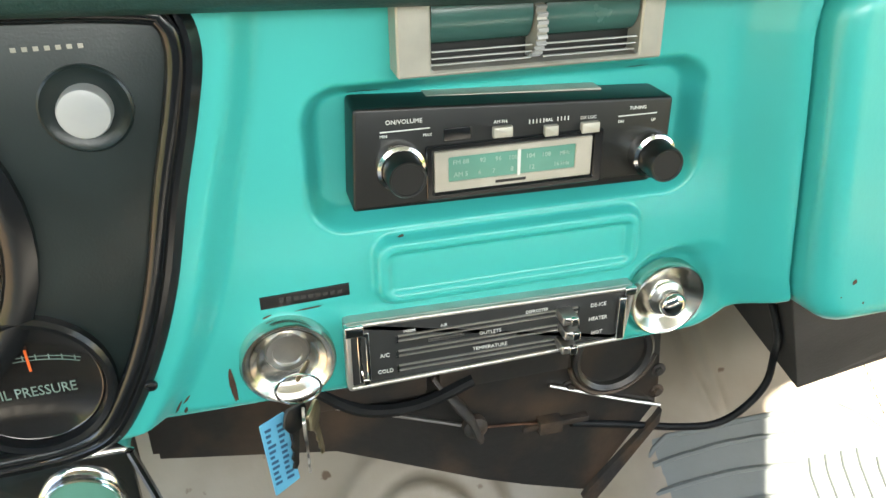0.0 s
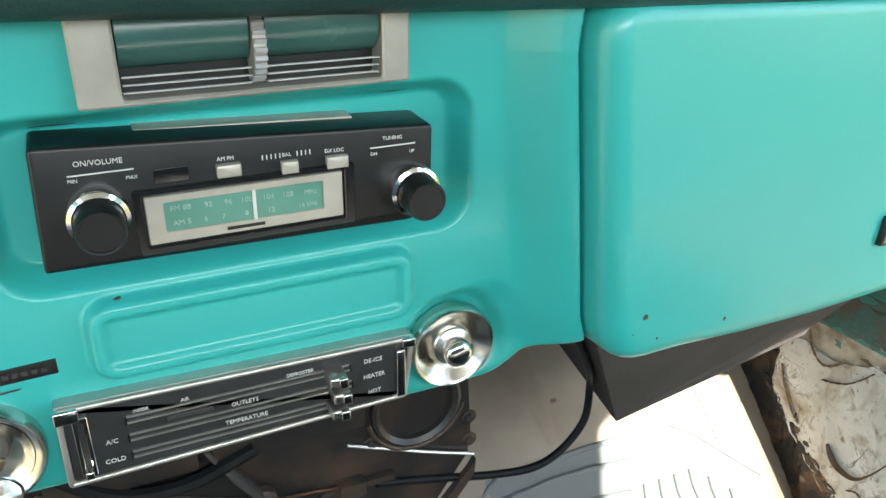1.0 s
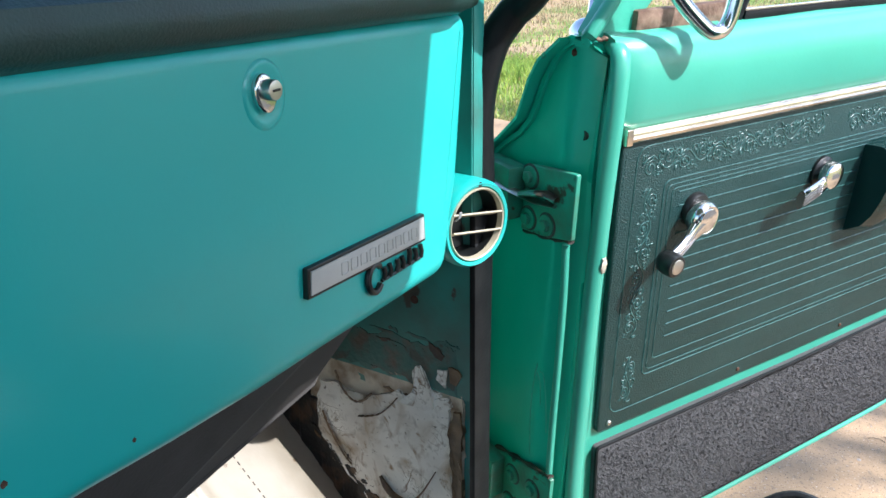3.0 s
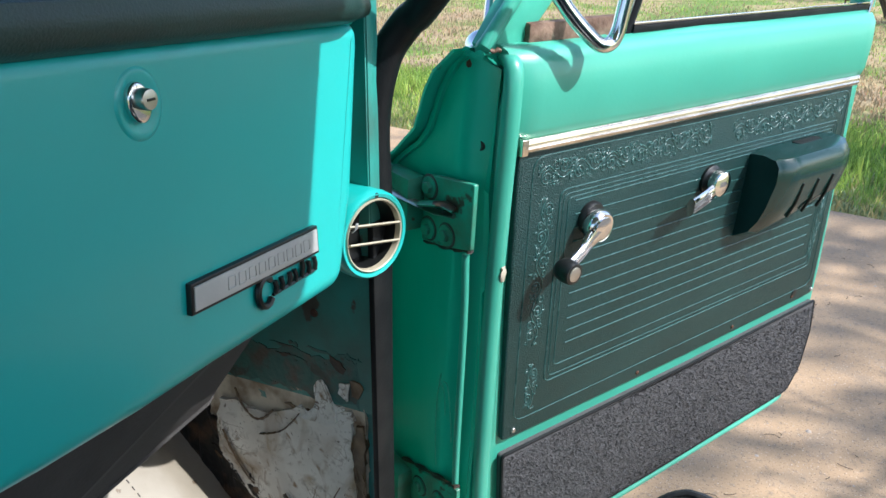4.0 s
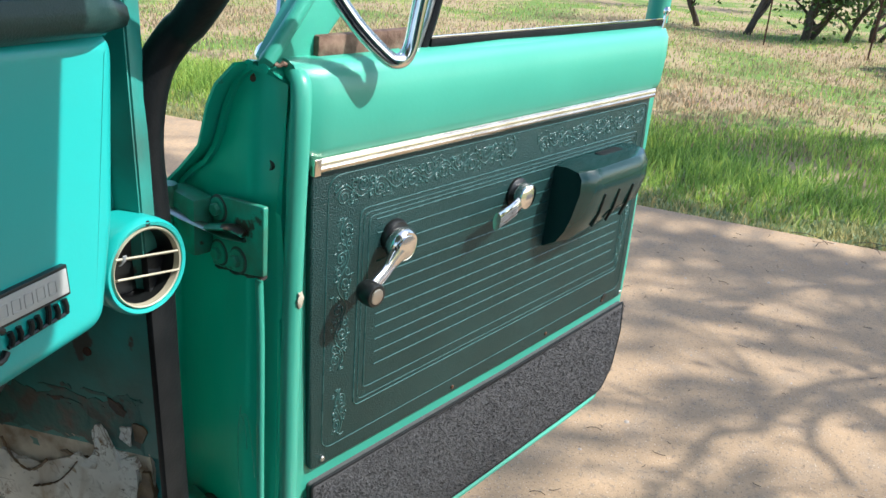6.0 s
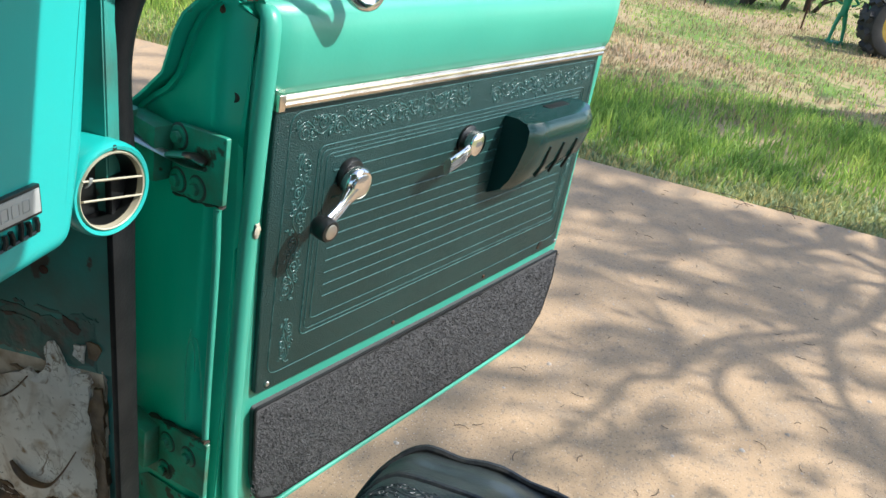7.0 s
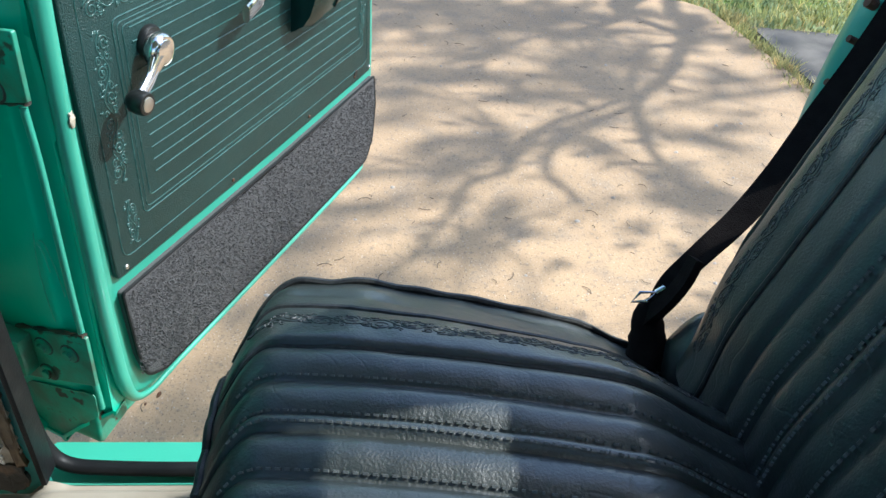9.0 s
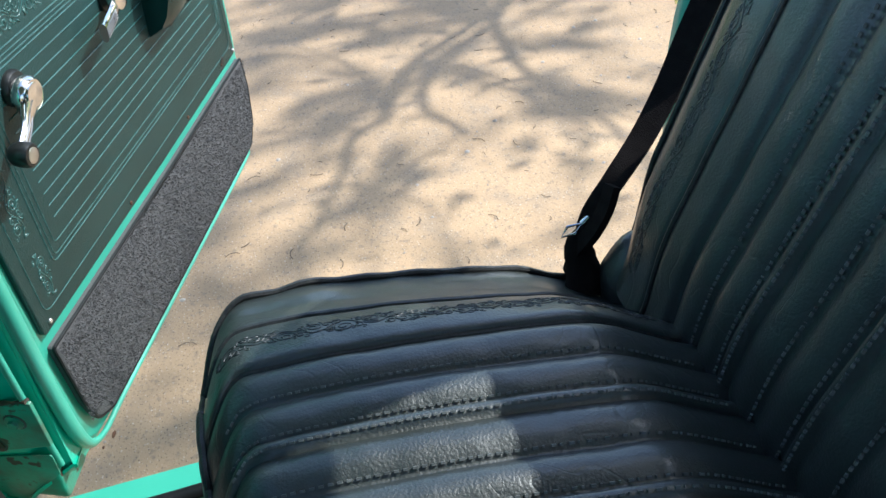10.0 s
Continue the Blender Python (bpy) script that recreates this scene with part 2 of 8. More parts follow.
def paper_material():
    """Torn off-white paper with brown glue stains and dirt."""
    m = mat("torn stained insulation paper", (0.84, 0.81, 0.73), (0.62, 0.58, 0.50), 0.75, scale=11, bump=0.7, bscale=45, rvar=0.2)
    nt = m.node_tree
    L = nt.links.new
    b = nt.nodes["Principled BSDF"]
    base = b.inputs["Base Color"].links[0].from_socket
    tc = nt.nodes.new("ShaderNodeTexCoord")
    for sc, lo, hi, colour, dist in ((7.0, 0.52, 0.72, (0.38, 0.28, 0.17), 2.2), (15.0, 0.60, 0.72, (0.26, 0.165, 0.08), 3.2), (60.0, 0.56, 0.72, (0.40, 0.36, 0.29), 0.6), (150.0, 0.64, 0.72, (0.20, 0.17, 0.13), 0.3)):
        n = nt.nodes.new("ShaderNodeTexNoise")
        n.inputs["Scale"].default_value, n.inputs["Detail"].default_value, n.inputs["Distortion"].default_value = sc, 7, dist
        L(tc.outputs["Object"], n.inputs["Vector"])
        r = nt.nodes.new("ShaderNodeValToRGB")
        r.color_ramp.elements[0].position, r.color_ramp.elements[1].position = lo, hi
        L(n.outputs["Fac"], r.inputs["Fac"])
        x = nt.nodes.new("ShaderNodeMixRGB")
        x.inputs["Color2"].default_value = (*colour, 1)
        L(r.outputs["Color"], x.inputs["Fac"])
        L(base, x.inputs["Color1"])
        base = x.outputs["Color"]
    for sc, width, colour in ((8.0, 0.010, (0.15, 0.085, 0.035)), (17.0, 0.012, (0.24, 0.17, 0.10)), (30.0, 0.014, (0.33, 0.28, 0.20))):
        n = nt.nodes.new("ShaderNodeTexNoise")
        n.inputs["Scale"].default_value, n.inputs["Detail"].default_value, n.inputs["Distortion"].default_value = sc, 3, 1.5
        L(tc.outputs["Object"], n.inputs["Vector"])
        c = nt.nodes.new("ShaderNodeMath")
        c.operation = "SUBTRACT"
        c.inputs[1].default_value = 0.5
        L(n.outputs["Fac"], c.inputs[0])
        ab = nt.nodes.new("ShaderNodeMath")
        ab.operation = "ABSOLUTE"
        L(c.outputs[0], ab.inputs[0])
        line = nt.nodes.new("ShaderNodeMapRange")
        line.inputs["From Max"].default_value = width
        line.inputs["To Min"].default_value, line.inputs["To Max"].default_value = 1.0, 0.0
        L(ab.outputs[0], line.inputs["Value"])
        where = nt.nodes.new("ShaderNodeTexNoise")
        where.inputs["Scale"].default_value, where.inputs["Detail"].default_value = 11.0, 4
        L(tc.outputs["Object"], where.inputs["Vector"])
        wr = nt.nodes.new("ShaderNodeMapRange")
        wr.inputs["From Min"].default_value, wr.inputs["From Max"].default_value = 0.48, 0.56
        L(where.outputs["Fac"], wr.inputs["Value"])
        mu = nt.nodes.new("ShaderNodeMath")
        mu.operation = "MULTIPLY"
        L(line.outputs["Result"], mu.inputs[0])
        L(wr.outputs["Result"], mu.inputs[1])
        x = nt.nodes.new("ShaderNodeMixRGB")
        x.inputs["Color2"].default_value = (*colour, 1)
        L(mu.outputs[0], x.inputs["Fac"])
        L(base, x.inputs["Color1"])
        base = x.outputs["Color"]
    L(base, b.inputs["Base Color"])
    return m


M["paper"] = paper_material()
M["oldpaper"] = mat("brown-stained backing paper", (0.62, 0.54, 0.41), (0.20, 0.115, 0.05), 0.7, scale=24, bump=0.6, bscale=60, rvar=0.3, mid=0.47, width=0.22)
M["residue"] = mat("dirty glue residue on teal paint", (0.030, 0.115, 0.095), (0.072, 0.066, 0.046), 0.5, scale=34, bump=0.5, bscale=140, rvar=0.3, mid=0.44, width=0.20, chips=(0.035, 0.055, 0.042), chip_at=0.60)
M["glue"] = mat("brown dried glue", (0.17, 0.105, 0.05), (0.075, 0.045, 0.022), 0.5, scale=50, bump=0.6, bscale=120, rvar=0.3)


def concrete_material():
    """Tan concrete: broad stains, hand-sized blotches, fine aggregate specks and pits."""
    m = mat("weathered tan concrete", (0.44, 0.298, 0.170), (0.34, 0.232, 0.134), 0.85, scale=2.6, bump=0.6, bscale=110, rvar=0.1, spec=0.25, width=0.45)
    nt = m.node_tree
    L = nt.links.new
    b = nt.nodes["Principled BSDF"]
    base = b.inputs["Base Color"].links[0].from_socket
    tc = nt.nodes.new("ShaderNodeTexCoord")
    for sc, lo, hi, colour, share in ((9.0, 0.50, 0.68, (0.27, 0.205, 0.14), 0.55), (55.0, 0.55, 0.66, (0.22, 0.17, 0.12), 0.6), (190.0, 0.60, 0.66, (0.10, 0.085, 0.065), 0.8), (160.0, 0.63, 0.68, (0.62, 0.53, 0.41), 0.7)):
        n = nt.nodes.new("ShaderNodeTexNoise")
        n.inputs["Scale"].default_value, n.inputs["Detail"].default_value = sc, 5
        L(tc.outputs["Object"], n.inputs["Vector"])
        r = nt.nodes.new("ShaderNodeMapRange")
        r.inputs["From Min"].default_value, r.inputs["From Max"].default_value, r.inputs["To Max"].default_value = lo, hi, share
        L(n.outputs["Fac"], r.inputs["Value"])
        x = nt.nodes.new("ShaderNodeMixRGB")
        x.inputs["Color2"].default_value = (*colour, 1)
        L(r.outputs["Result"], x.inputs["Fac"])
        L(base, x.inputs["Color1"])
        base = x.outputs["Color"]
    L(base, b.inputs["Base Color"])
    return m


M["concrete"] = concrete_material()
M["asphalt"] = mat("old asphalt", (0.15, 0.135, 0.115), (0.085, 0.078, 0.068), 0.9, scale=6, bump=0.8, bscale=160, spec=0.2)
M["bark"] = mat("dark rough bark", (0.10, 0.075, 0.055), (0.05, 0.038, 0.028), 0.9, scale=14, bump=1.0, bscale=40, stretch=(1, 1, 0.3))
M["leaf"] = mat("green leaves", (0.07, 0.14, 0.03), (0.05, 0.10, 0.02), 0.6, scale=3)
M["tyre"] = mat("black tyre rubber", (0.02, 0.02, 0.02), (0.035, 0.032, 0.03), 0.8, scale=12, bump=0.3)
M["yellow"] = mat("faded yellow wheel paint", (0.62, 0.42, 0.05), (0.5, 0.33, 0.05), 0.5, scale=5, bump=0.1)
M["statuegreen"] = mat("green painted statue", (0.03, 0.30, 0.14), (0.02, 0.22, 0.10), 0.5, scale=9)
M["gravel"] = mat("grey pebble", (0.46, 0.40, 0.33), (0.26, 0.21, 0.16), 0.9, scale=30)


def see_through(m, share):
    """Thin leaves let part of the light through."""
    nt = m.node_tree
    b, out = nt.nodes["Principled BSDF"], nt.nodes["Material Output"]
    tr = nt.nodes.new("ShaderNodeBsdfTranslucent")
    nt.links.new(b.inputs["Base Color"].links[0].from_socket, tr.inputs["Color"])
    mx = nt.nodes.new("ShaderNodeMixShader")
    mx.inputs["Fac"].default_value = share
    nt.links.new(b.outputs["BSDF"], mx.inputs[1])
    nt.links.new(tr.outputs["BSDF"], mx.inputs[2])
    nt.links.new(mx.outputs["Shader"], out.inputs["Surface"])
    return m


see_through(M["leaf"], 0.4)


def blade_material(name, a, b2, scale):
    m = mat(name, a, b2, 0.55, scale=scale, spec=0.3, width=0.5)
    nt, L = m.node_tree, m.node_tree.links.new
    b = nt.nodes["Principled BSDF"]
    geo = nt.nodes.new("ShaderNodeNewGeometry")
    tone = nt.nodes.new("ShaderNodeValToRGB")
    e = tone.color_ramp.elements
    e[0].position, e[0].color = 0.0, (0.45, 0.50, 0.45, 1)
    e[1].position, e[1].color = 1.0, (1.45, 1.15, 1.1, 1)
    k = e.new(0.70)
    k.color = (1.0, 1.0, 1.0, 1)
    L(geo.outputs["Random Per Island"], tone.inputs["Fac"])
    mx = nt.nodes.new("ShaderNodeMixRGB")
    mx.blend_type = "MULTIPLY"
    mx.inputs["Fac"].default_value = 1.0
    L(b.inputs["Base Color"].links[0].from_socket, mx.inputs["Color1"])
    L(tone.outputs["Color"], mx.inputs["Color2"])
    L(mx.outputs["Color"], b.inputs["Base Color"])
    return see_through(m, 0.45)


M["grass"] = blade_material("lush grass blades", (0.52, 0.66, 0.15), (0.20, 0.36, 0.060), 3.0)
M["dry"] = blade_material("dry straw blades", (0.52, 0.41, 0.25), (0.36, 0.28, 0.16), 1.2)
M["herb"] = blade_material("grey-green weed leaves", (0.52, 0.58, 0.34), (0.32, 0.40, 0.18), 6.0)
M["weed"] = blade_material("pale weed leaves", (0.42, 0.47, 0.15), (0.54, 0.45, 0.22), 3.0)


def ground_material():
    """Grass, straw and bare earth in broad patches."""
    m = bpy.data.materials.new("field of grass and bare earth")
    m.use_nodes = True
    nt, L = m.node_tree, m.node_tree.links.new
    b = nt.nodes["Principled BSDF"]
    b.inputs["Roughness"].default_value = 0.95
    b.inputs["Specular IOR Level"].default_value = 0.15
    tc = nt.nodes.new("ShaderNodeTexCoord")
    big = nt.nodes.new("ShaderNodeTexNoise")
    big.inputs["Scale"].default_value, big.inputs["Detail"].default_value = 0.55, 8
    fine = nt.nodes.new("ShaderNodeTexNoise")
    fine.inputs["Scale"].default_value, fine.inputs["Detail"].default_value = 9.0, 8
    for n in (big, fine):
        L(tc.outputs["Object"], n.inputs["Vector"])
    r = nt.nodes.new("ShaderNodeValToRGB")
    e = r.color_ramp.elements
    e[0].position, e[0].color = 0.36, (0.33, 0.245, 0.150, 1)
    e[1].position, e[1].color = 0.58, (0.14, 0.21, 0.050, 1)
    k = e.new(0.48)
    k.color = (0.34, 0.27, 0.14, 1)
    ad = nt.nodes.new("ShaderNodeMath")
    ad.operation = "MULTIPLY_ADD"
    ad.inputs[1].default_value = 0.45
    L(fine.outputs["Fac"], ad.inputs[0])
    sb = nt.nodes.new("ShaderNodeMath")
    sb.operation = "ADD"
    sb.inputs[1].default_value = -0.22
    L(big.outputs["Fac"], sb.inputs[0])
    L(sb.outputs[0], ad.inputs[2])
    L(ad.outputs[0], r.inputs["Fac"])
    L(r.outputs["Color"], b.inputs["Base Color"])
    bp = nt.nodes.new("ShaderNodeBump")
    bp.inputs["Strength"].default_value, bp.inputs["Distance"].default_value = 1.0, 0.03
    L(fine.outputs["Fac"], bp.inputs["Height"])
    L(bp.outputs["Normal"], b.inputs["Normal"])
    return m


M["field"] = ground_material()


def glass_material():
    m = bpy.data.materials.new("clear glass")
    m.use_nodes = True
    b = m.node_tree.nodes["Principled BSDF"]
    b.inputs["Roughness"].default_value = 0.02
    b.inputs["Transmission Weight"].default_value = 1.0
    b.inputs["IOR"].default_value = 1.05
    b.inputs["Base Color"].default_value = (0.93, 0.97, 0.95, 1)
    return m


M["glass"] = glass_material()

# ---------------------------------------------------------------- mesh helpers
# Panels are drawn in the x-z plane and face -y.


def finish(bm, smooth=True, angle=40):
    bmesh.ops.recalc_face_normals(bm, faces=bm.faces)
    if smooth:
        for f in bm.faces:
            f.smooth = True
        lim = radians(angle)
        for e in bm.edges:
            if len(e.link_faces) == 2 and e.calc_face_angle(0) > lim:
                e.smooth = False


def part(name, bm, material, parent=None, label="", smooth=True):
    """One mesh object out of a bmesh, under a thing or a part, or at top level."""
    finish(bm, smooth)
    me = bpy.data.meshes.new(name)
    bm.to_mesh(me)
    bm.free()
    me.materials.append(material)
    ob = new(name, me)
    if parent:
        ob.parent = parent
    if label:
        tagged(ob, label)
    return ob


def raw(name, verts, faces, material, parent=None, smooth=True):
    me = bpy.data.meshes.new(name)
    me.from_pydata([tuple(v) for v in verts], [], [tuple(f) for f in faces])
    me.materials.append(material)
    if smooth:
        me.polygons.foreach_set("use_smooth", [True] * len(me.polygons))
    me.update()
    ob = new(name, me)
    if parent:
        ob.parent = parent
    return ob


def thing(name, label, category, m=None, group="", kind=""):
    ob = new(name)
    ob.empty_display_size = 0.05
    if m is not None:
        ob.matrix_world = m
    return tagged(ob, label, category, group, kind)


def rounded(pts, radii, seg=6):
    """A closed outline with its corners rounded."""
    out = []
    n = len(pts)
    if not isinstance(radii, (list, tuple)):
        radii = [radii] * n
    for i in range(n):
        p, a, c = (Vector(pts[j % n]) for j in (i, i - 1, i + 1))
        u, v = (a - p), (c - p)
        ang = u.angle(v)
        r = radii[i]
        if r < 1e-6 or ang > 3.1:
            out.append(tuple(p))
            continue
        d = min(r / math.tan(ang / 2), u.length * 0.49, v.length * 0.49)
        p0, p1 = p + u.normalized() * d, p + v.normalized() * d
        for k in range(seg + 1):
            t = k / seg
            out.append(tuple(p0 * (1 - t) ** 2 + p * 2 * t * (1 - t) + p1 * t * t))
    return out


def rect(x0, z0, x1, z1, r=0.0, seg=5):
    return rounded([(x0, z0), (x1, z0), (x1, z1), (x0, z1)], r, seg)


def inset(pts, d):
    n = len(pts)
    area = sum(pts[i][0] * pts[(i + 1) % n][1] - pts[(i + 1) % n][0] * pts[i][1] for i in range(n))
    sgn = 1 if area > 0 else -1
    out = []
    for i in range(n):
        p, a, c = (Vector(pts[j % n]) for j in (i, i - 1, i + 1))
        e1, e2 = (p - a), (c - p)
        if e1.length < 1e-9 or e2.length < 1e-9:
            out.append(tuple(p))
            continue
        n1, n2 = Vector((-e1.y, e1.x)).normalized() * sgn, Vector((-e2.y, e2.x)).normalized() * sgn
        nn = n1 + n2
        nn = nn.normalized() if nn.length > 1e-6 else n1
        k = max(0.35, nn.dot(n1))
        out.append(tuple(p + nn * d / k))
    return out


def slab(bm, pts, y0, depth, r=0.002, seg=3, back=True):
    """A plate with the outline pts, from y0 out to y0 - depth, its front edge rounded by r."""
    rings = [(y0, 0.0), (y0 - depth + r, 0.0)]
    for k in range(1, seg + 1):
        a = k / seg * math.pi / 2
        rings.append((y0 - depth + r - r * math.sin(a), r * (1 - math.cos(a))))
    loops = []
    for y, d in rings:
        q = inset(pts, d) if d > 1e-7 else pts
        loops.append([bm.verts.new((x, y, z)) for x, z in q])
    n = len(pts)
    for a, b in zip(loops, loops[1:]):
        for i in range(n):
            bm.faces.new((a[i], a[(i + 1) % n], b[(i + 1) % n], b[i]))
    bm.faces.new(loops[-1])
    if back:
        bm.faces.new(loops[0])
    return bm


def ring_plate(bm, outer, inner, y0, depth, r=0.0015):
    """A frame between two outlines with as many points each."""
    n = len(outer)
    prof = [(outer, y0), (outer, y0 - depth + r), (inset(outer, r), y0 - depth), (inset(inner, -r), y0 - depth), (inner, y0 - depth + r), (inner, y0)]
    loops = [[bm.verts.new((x, y, z)) for x, z in p] for p, y in prof]
    for a, b in zip(loops, loops[1:] + loops[:1]):
        for i in range(n):
            bm.faces.new((a[i], a[(i + 1) % n], b[(i + 1) % n], b[i]))
    return bm


def box(bm, x0, y0, z0, x1, y1, z1, bev=0.0, m=None):
    vs = [bm.verts.new((x, y, z)) for x in (x0, x1) for y in (y0, y1) for z in (z0, z1)]
    fs = [bm.faces.new([vs[i] for i in f]) for f in ((0, 1, 3, 2), (4, 6, 7, 5), (0, 4, 5, 1), (2, 3, 7, 6), (0, 2, 6, 4), (1, 5, 7, 3))]
    geo = vs
    if bev:
        es = list({e for f in fs for e in f.edges})
        res = bmesh.ops.bevel(bm, geom=es, offset=bev, segments=2, affect="EDGES", profile=0.6)
        geo = list({v for f in res["faces"] for v in f.verts} | {v for v in vs if v.is_valid})
    if m is not None:
        bmesh.ops.transform(bm, matrix=m, verts=geo)
    return bm


def lathe(bm, prof, cx, cz, y0, seg=32, sx=1.0, cap=True):
    """Turn a profile of (radius, distance out from y0) round an axis along y."""
    loops = []
    for r, d in prof:
        if r < 1e-6:
            loops.append([bm.verts.new((cx, y0 - d, cz))])
        else:
            loops.append([bm.verts.new((cx + sx * r * math.cos(2 * math.pi * k / seg), y0 - d, cz + r * math.sin(2 * math.pi * k / seg))) for k in range(seg)])
    for a, b in zip(loops, loops[1:]):
        for i in range(seg):
            j = (i + 1) % seg
            if len(a) == 1 and len(b) > 1:
                bm.faces.new((a[0], b[j], b[i]))
            elif len(b) == 1 and len(a) > 1:
                bm.faces.new((a[i], a[j], b[0]))
            elif len(a) > 1:
                bm.faces.new((a[i], a[j], b[j], b[i]))
    if cap:
        for lp in (loops[0], loops[-1]):
            if len(lp) > 2:
                bm.faces.new(lp)
    return bm


def tube_data(pts, radius, seg=8, closed=False, flat=1.0, up=None):
    pts = [Vector(p) for p in pts]
    n = len(pts)
    rad = radius if isinstance(radius, (list, tuple)) else [radius] * n
    verts, faces = [], []
    nrm = None
    for i, p in enumerate(pts):
        t = (pts[(i + 1) % n] - pts[i - 1]) if closed else (pts[min(i + 1, n - 1)] - pts[max(i - 1, 0)])
        t = t.normalized() if t.length > 1e-9 else Vector((0, 0, 1))
        if up is not None:
            nrm = Vector(up)
        elif nrm is None:
            nrm = Vector((0, 0, 1)) if abs(t.z) < 0.9 else Vector((1, 0, 0))
        nrm = nrm - t * nrm.dot(t)
        nrm = nrm.normalized() if nrm.length > 1e-6 else t.orthogonal().normalized()
        b = t.cross(nrm)
        for k in range(seg):
            a = 2 * math.pi * k / seg
            verts.append(p + (b * math.cos(a) + nrm * math.sin(a) * flat) * rad[i])
    for i in range(n if closed else n - 1):
        a, b2 = i * seg, ((i + 1) % n) * seg
        for k in range(seg):
            faces.append((a + k, a + (k + 1) % seg, b2 + (k + 1) % seg, b2 + k))
    if not closed:
        faces.append(tuple(range(seg))[::-1])
        faces.append(tuple(range((n - 1) * seg, n * seg)))
    return verts, faces


def tube(bm, pts, radius, seg=8, closed=False, flat=1.0, up=None):
    v, f = tube_data(pts, radius, seg, closed, flat, up)
    vs = [bm.verts.new(p) for p in v]
    for q in f:
        bm.faces.new([vs[i] for i in q])
    return bm


def smooth_path(pts, steps=6):
    """Catmull-Rom through the points."""
    pts = [Vector(p) for p in pts]
    q = [pts[0] * 2 - pts[1]] + pts + [pts[-1] * 2 - pts[-2]]
    out = []
    for i in range(1, len(q) - 2):
        for k in range(steps):
            t = k / steps
            a, b, c, d = q[i - 1], q[i], q[i + 1], q[i + 2]
            out.append(0.5 * ((2 * b) + (c - a) * t + (2 * a - 5 * b + 4 * c - d) * t * t + (3 * b - a - 3 * c + d) * t ** 3))
    out.append(pts[-1])
    return out


def sheet(nu, nv, f):
    """Vertices and faces of a surface f(u, v), u and v from 0 to 1."""
    verts = [f(i / nu, j / nv) for j in range(nv + 1) for i in range(nu + 1)]
    faces = [(j * (nu + 1) + i, j * (nu + 1) + i + 1, (j + 1) * (nu + 1) + i + 1, (j + 1) * (nu + 1) + i) for j in range(nv) for i in range(nu)]
    return verts, faces


def sstep(a, b, x):
    t = min(1.0, max(0.0, (x - a) / (b - a)))
    return t * t * (3 - 2 * t)


def rbox_sdf(x, z, cx, cz, hx, hz, r):
    qx, qz = abs(x - cx) - hx + r, abs(z - cz) - hz + r
    return math.hypot(max(qx, 0), max(qz, 0)) + min(max(qx, qz), 0) - r


def lettering(name, body, size, x, y, z, material, parent, align="CENTER", squeeze=1.0, tilt=0.0):
    """Raised print facing -y, made into a mesh."""
    cu = bpy.data.curves.new(name, "FONT")
    cu.body, cu.size, cu.align_x, cu.align_y, cu.extrude = body, size, align, "CENTER", 0.0002
    cu.resolution_u = 2
    tmp = bpy.data.objects.new(name, cu)
    scene.collection.objects.link(tmp)
    me = bpy.data.meshes.new_from_object(tmp.evaluated_get(bpy.context.evaluated_depsgraph_get()))
    bpy.data.objects.remove(tmp)
    bpy.data.curves.remove(cu)
    me.transform(pose(x, y, z, 90, 0, 0) @ Matrix.Rotation(radians(tilt), 4, "Z") @ Matrix.Diagonal((squeeze, 1, 1, 1)))
    me.materials.clear()
    me.materials.append(material)
    ob = new(name, me)
    ob.parent = parent
    return ob


def screw(name, cx, cz, y0, r, material, parent):
    bm = bmesh.new()
    lathe(bm, [(r, 0), (r, r * 0.25), (r * 0.75, r * 0.55), (r * 0.3, r * 0.6), (0.25 * r, r * 0.35), (0, r * 0.35)], cx, cz, y0, 14)
    return part(name, bm, material, parent)


def hex_bolt(name, cx, cz, y0, r, material, parent):
    bm = bmesh.new()
    lathe(bm, [(r * 1.7, 0), (r * 1.7, r * 0.25), (r * 1.6, r * 0.3)], cx, cz, y0, 20)
    hexa = [(cx + r * math.cos(k * math.pi / 3 + 0.3), cz + r * math.sin(k * math.pi / 3 + 0.3)) for k in range(6)]
    slab(bm, hexa, y0 - r * 0.3, r * 0.7, r * 0.12, 1)
    return part(name, bm, material, parent)

# ---------------------------------------------------------------- cab shell
DASH_Y = 0.008


def cluster_edge(z):
    """Right-hand edge of the instrument cluster at the height z."""
    pts = ((1.00, -0.190), (1.0125, -0.184), (1.0207, -0.1634), (1.0443, -0.1471), (1.0836, -0.1285), (1.1287, -0.1128), (1.1813, -0.0996), (1.229, -0.0861), (1.262, -0.079), (1.30, -0.078))
    for (a, xa), (b, xb) in zip(pts, pts[1:]):
        if z <= b:
            return xa + (xb - xa) * max(0, (z - a) / (b - a))
    return pts[-1][1]


def low_edge(x):
    """Height of the dash panel's lower edge."""
    return 1.006 + 0.032 * sstep(0.250, 0.318, x)


# outline of the glove box door in x and z
GLOVE_XZ = [(0.3150, 1.0370), (0.385, 1.0330), (0.447, 1.0265), (0.525, 1.0210), (0.606, 1.0185), (0.700, 1.0140), (0.792, 1.0105), (0.824, 1.10), (0.8555, 1.2582), (0.60, 1.270), (0.2860, 1.283)]
GLOVE_R = [0.048, 0.05, 0.05, 0.05, 0.05, 0.04, 0.028, 0.05, 0.025, 0.05, 0.030]


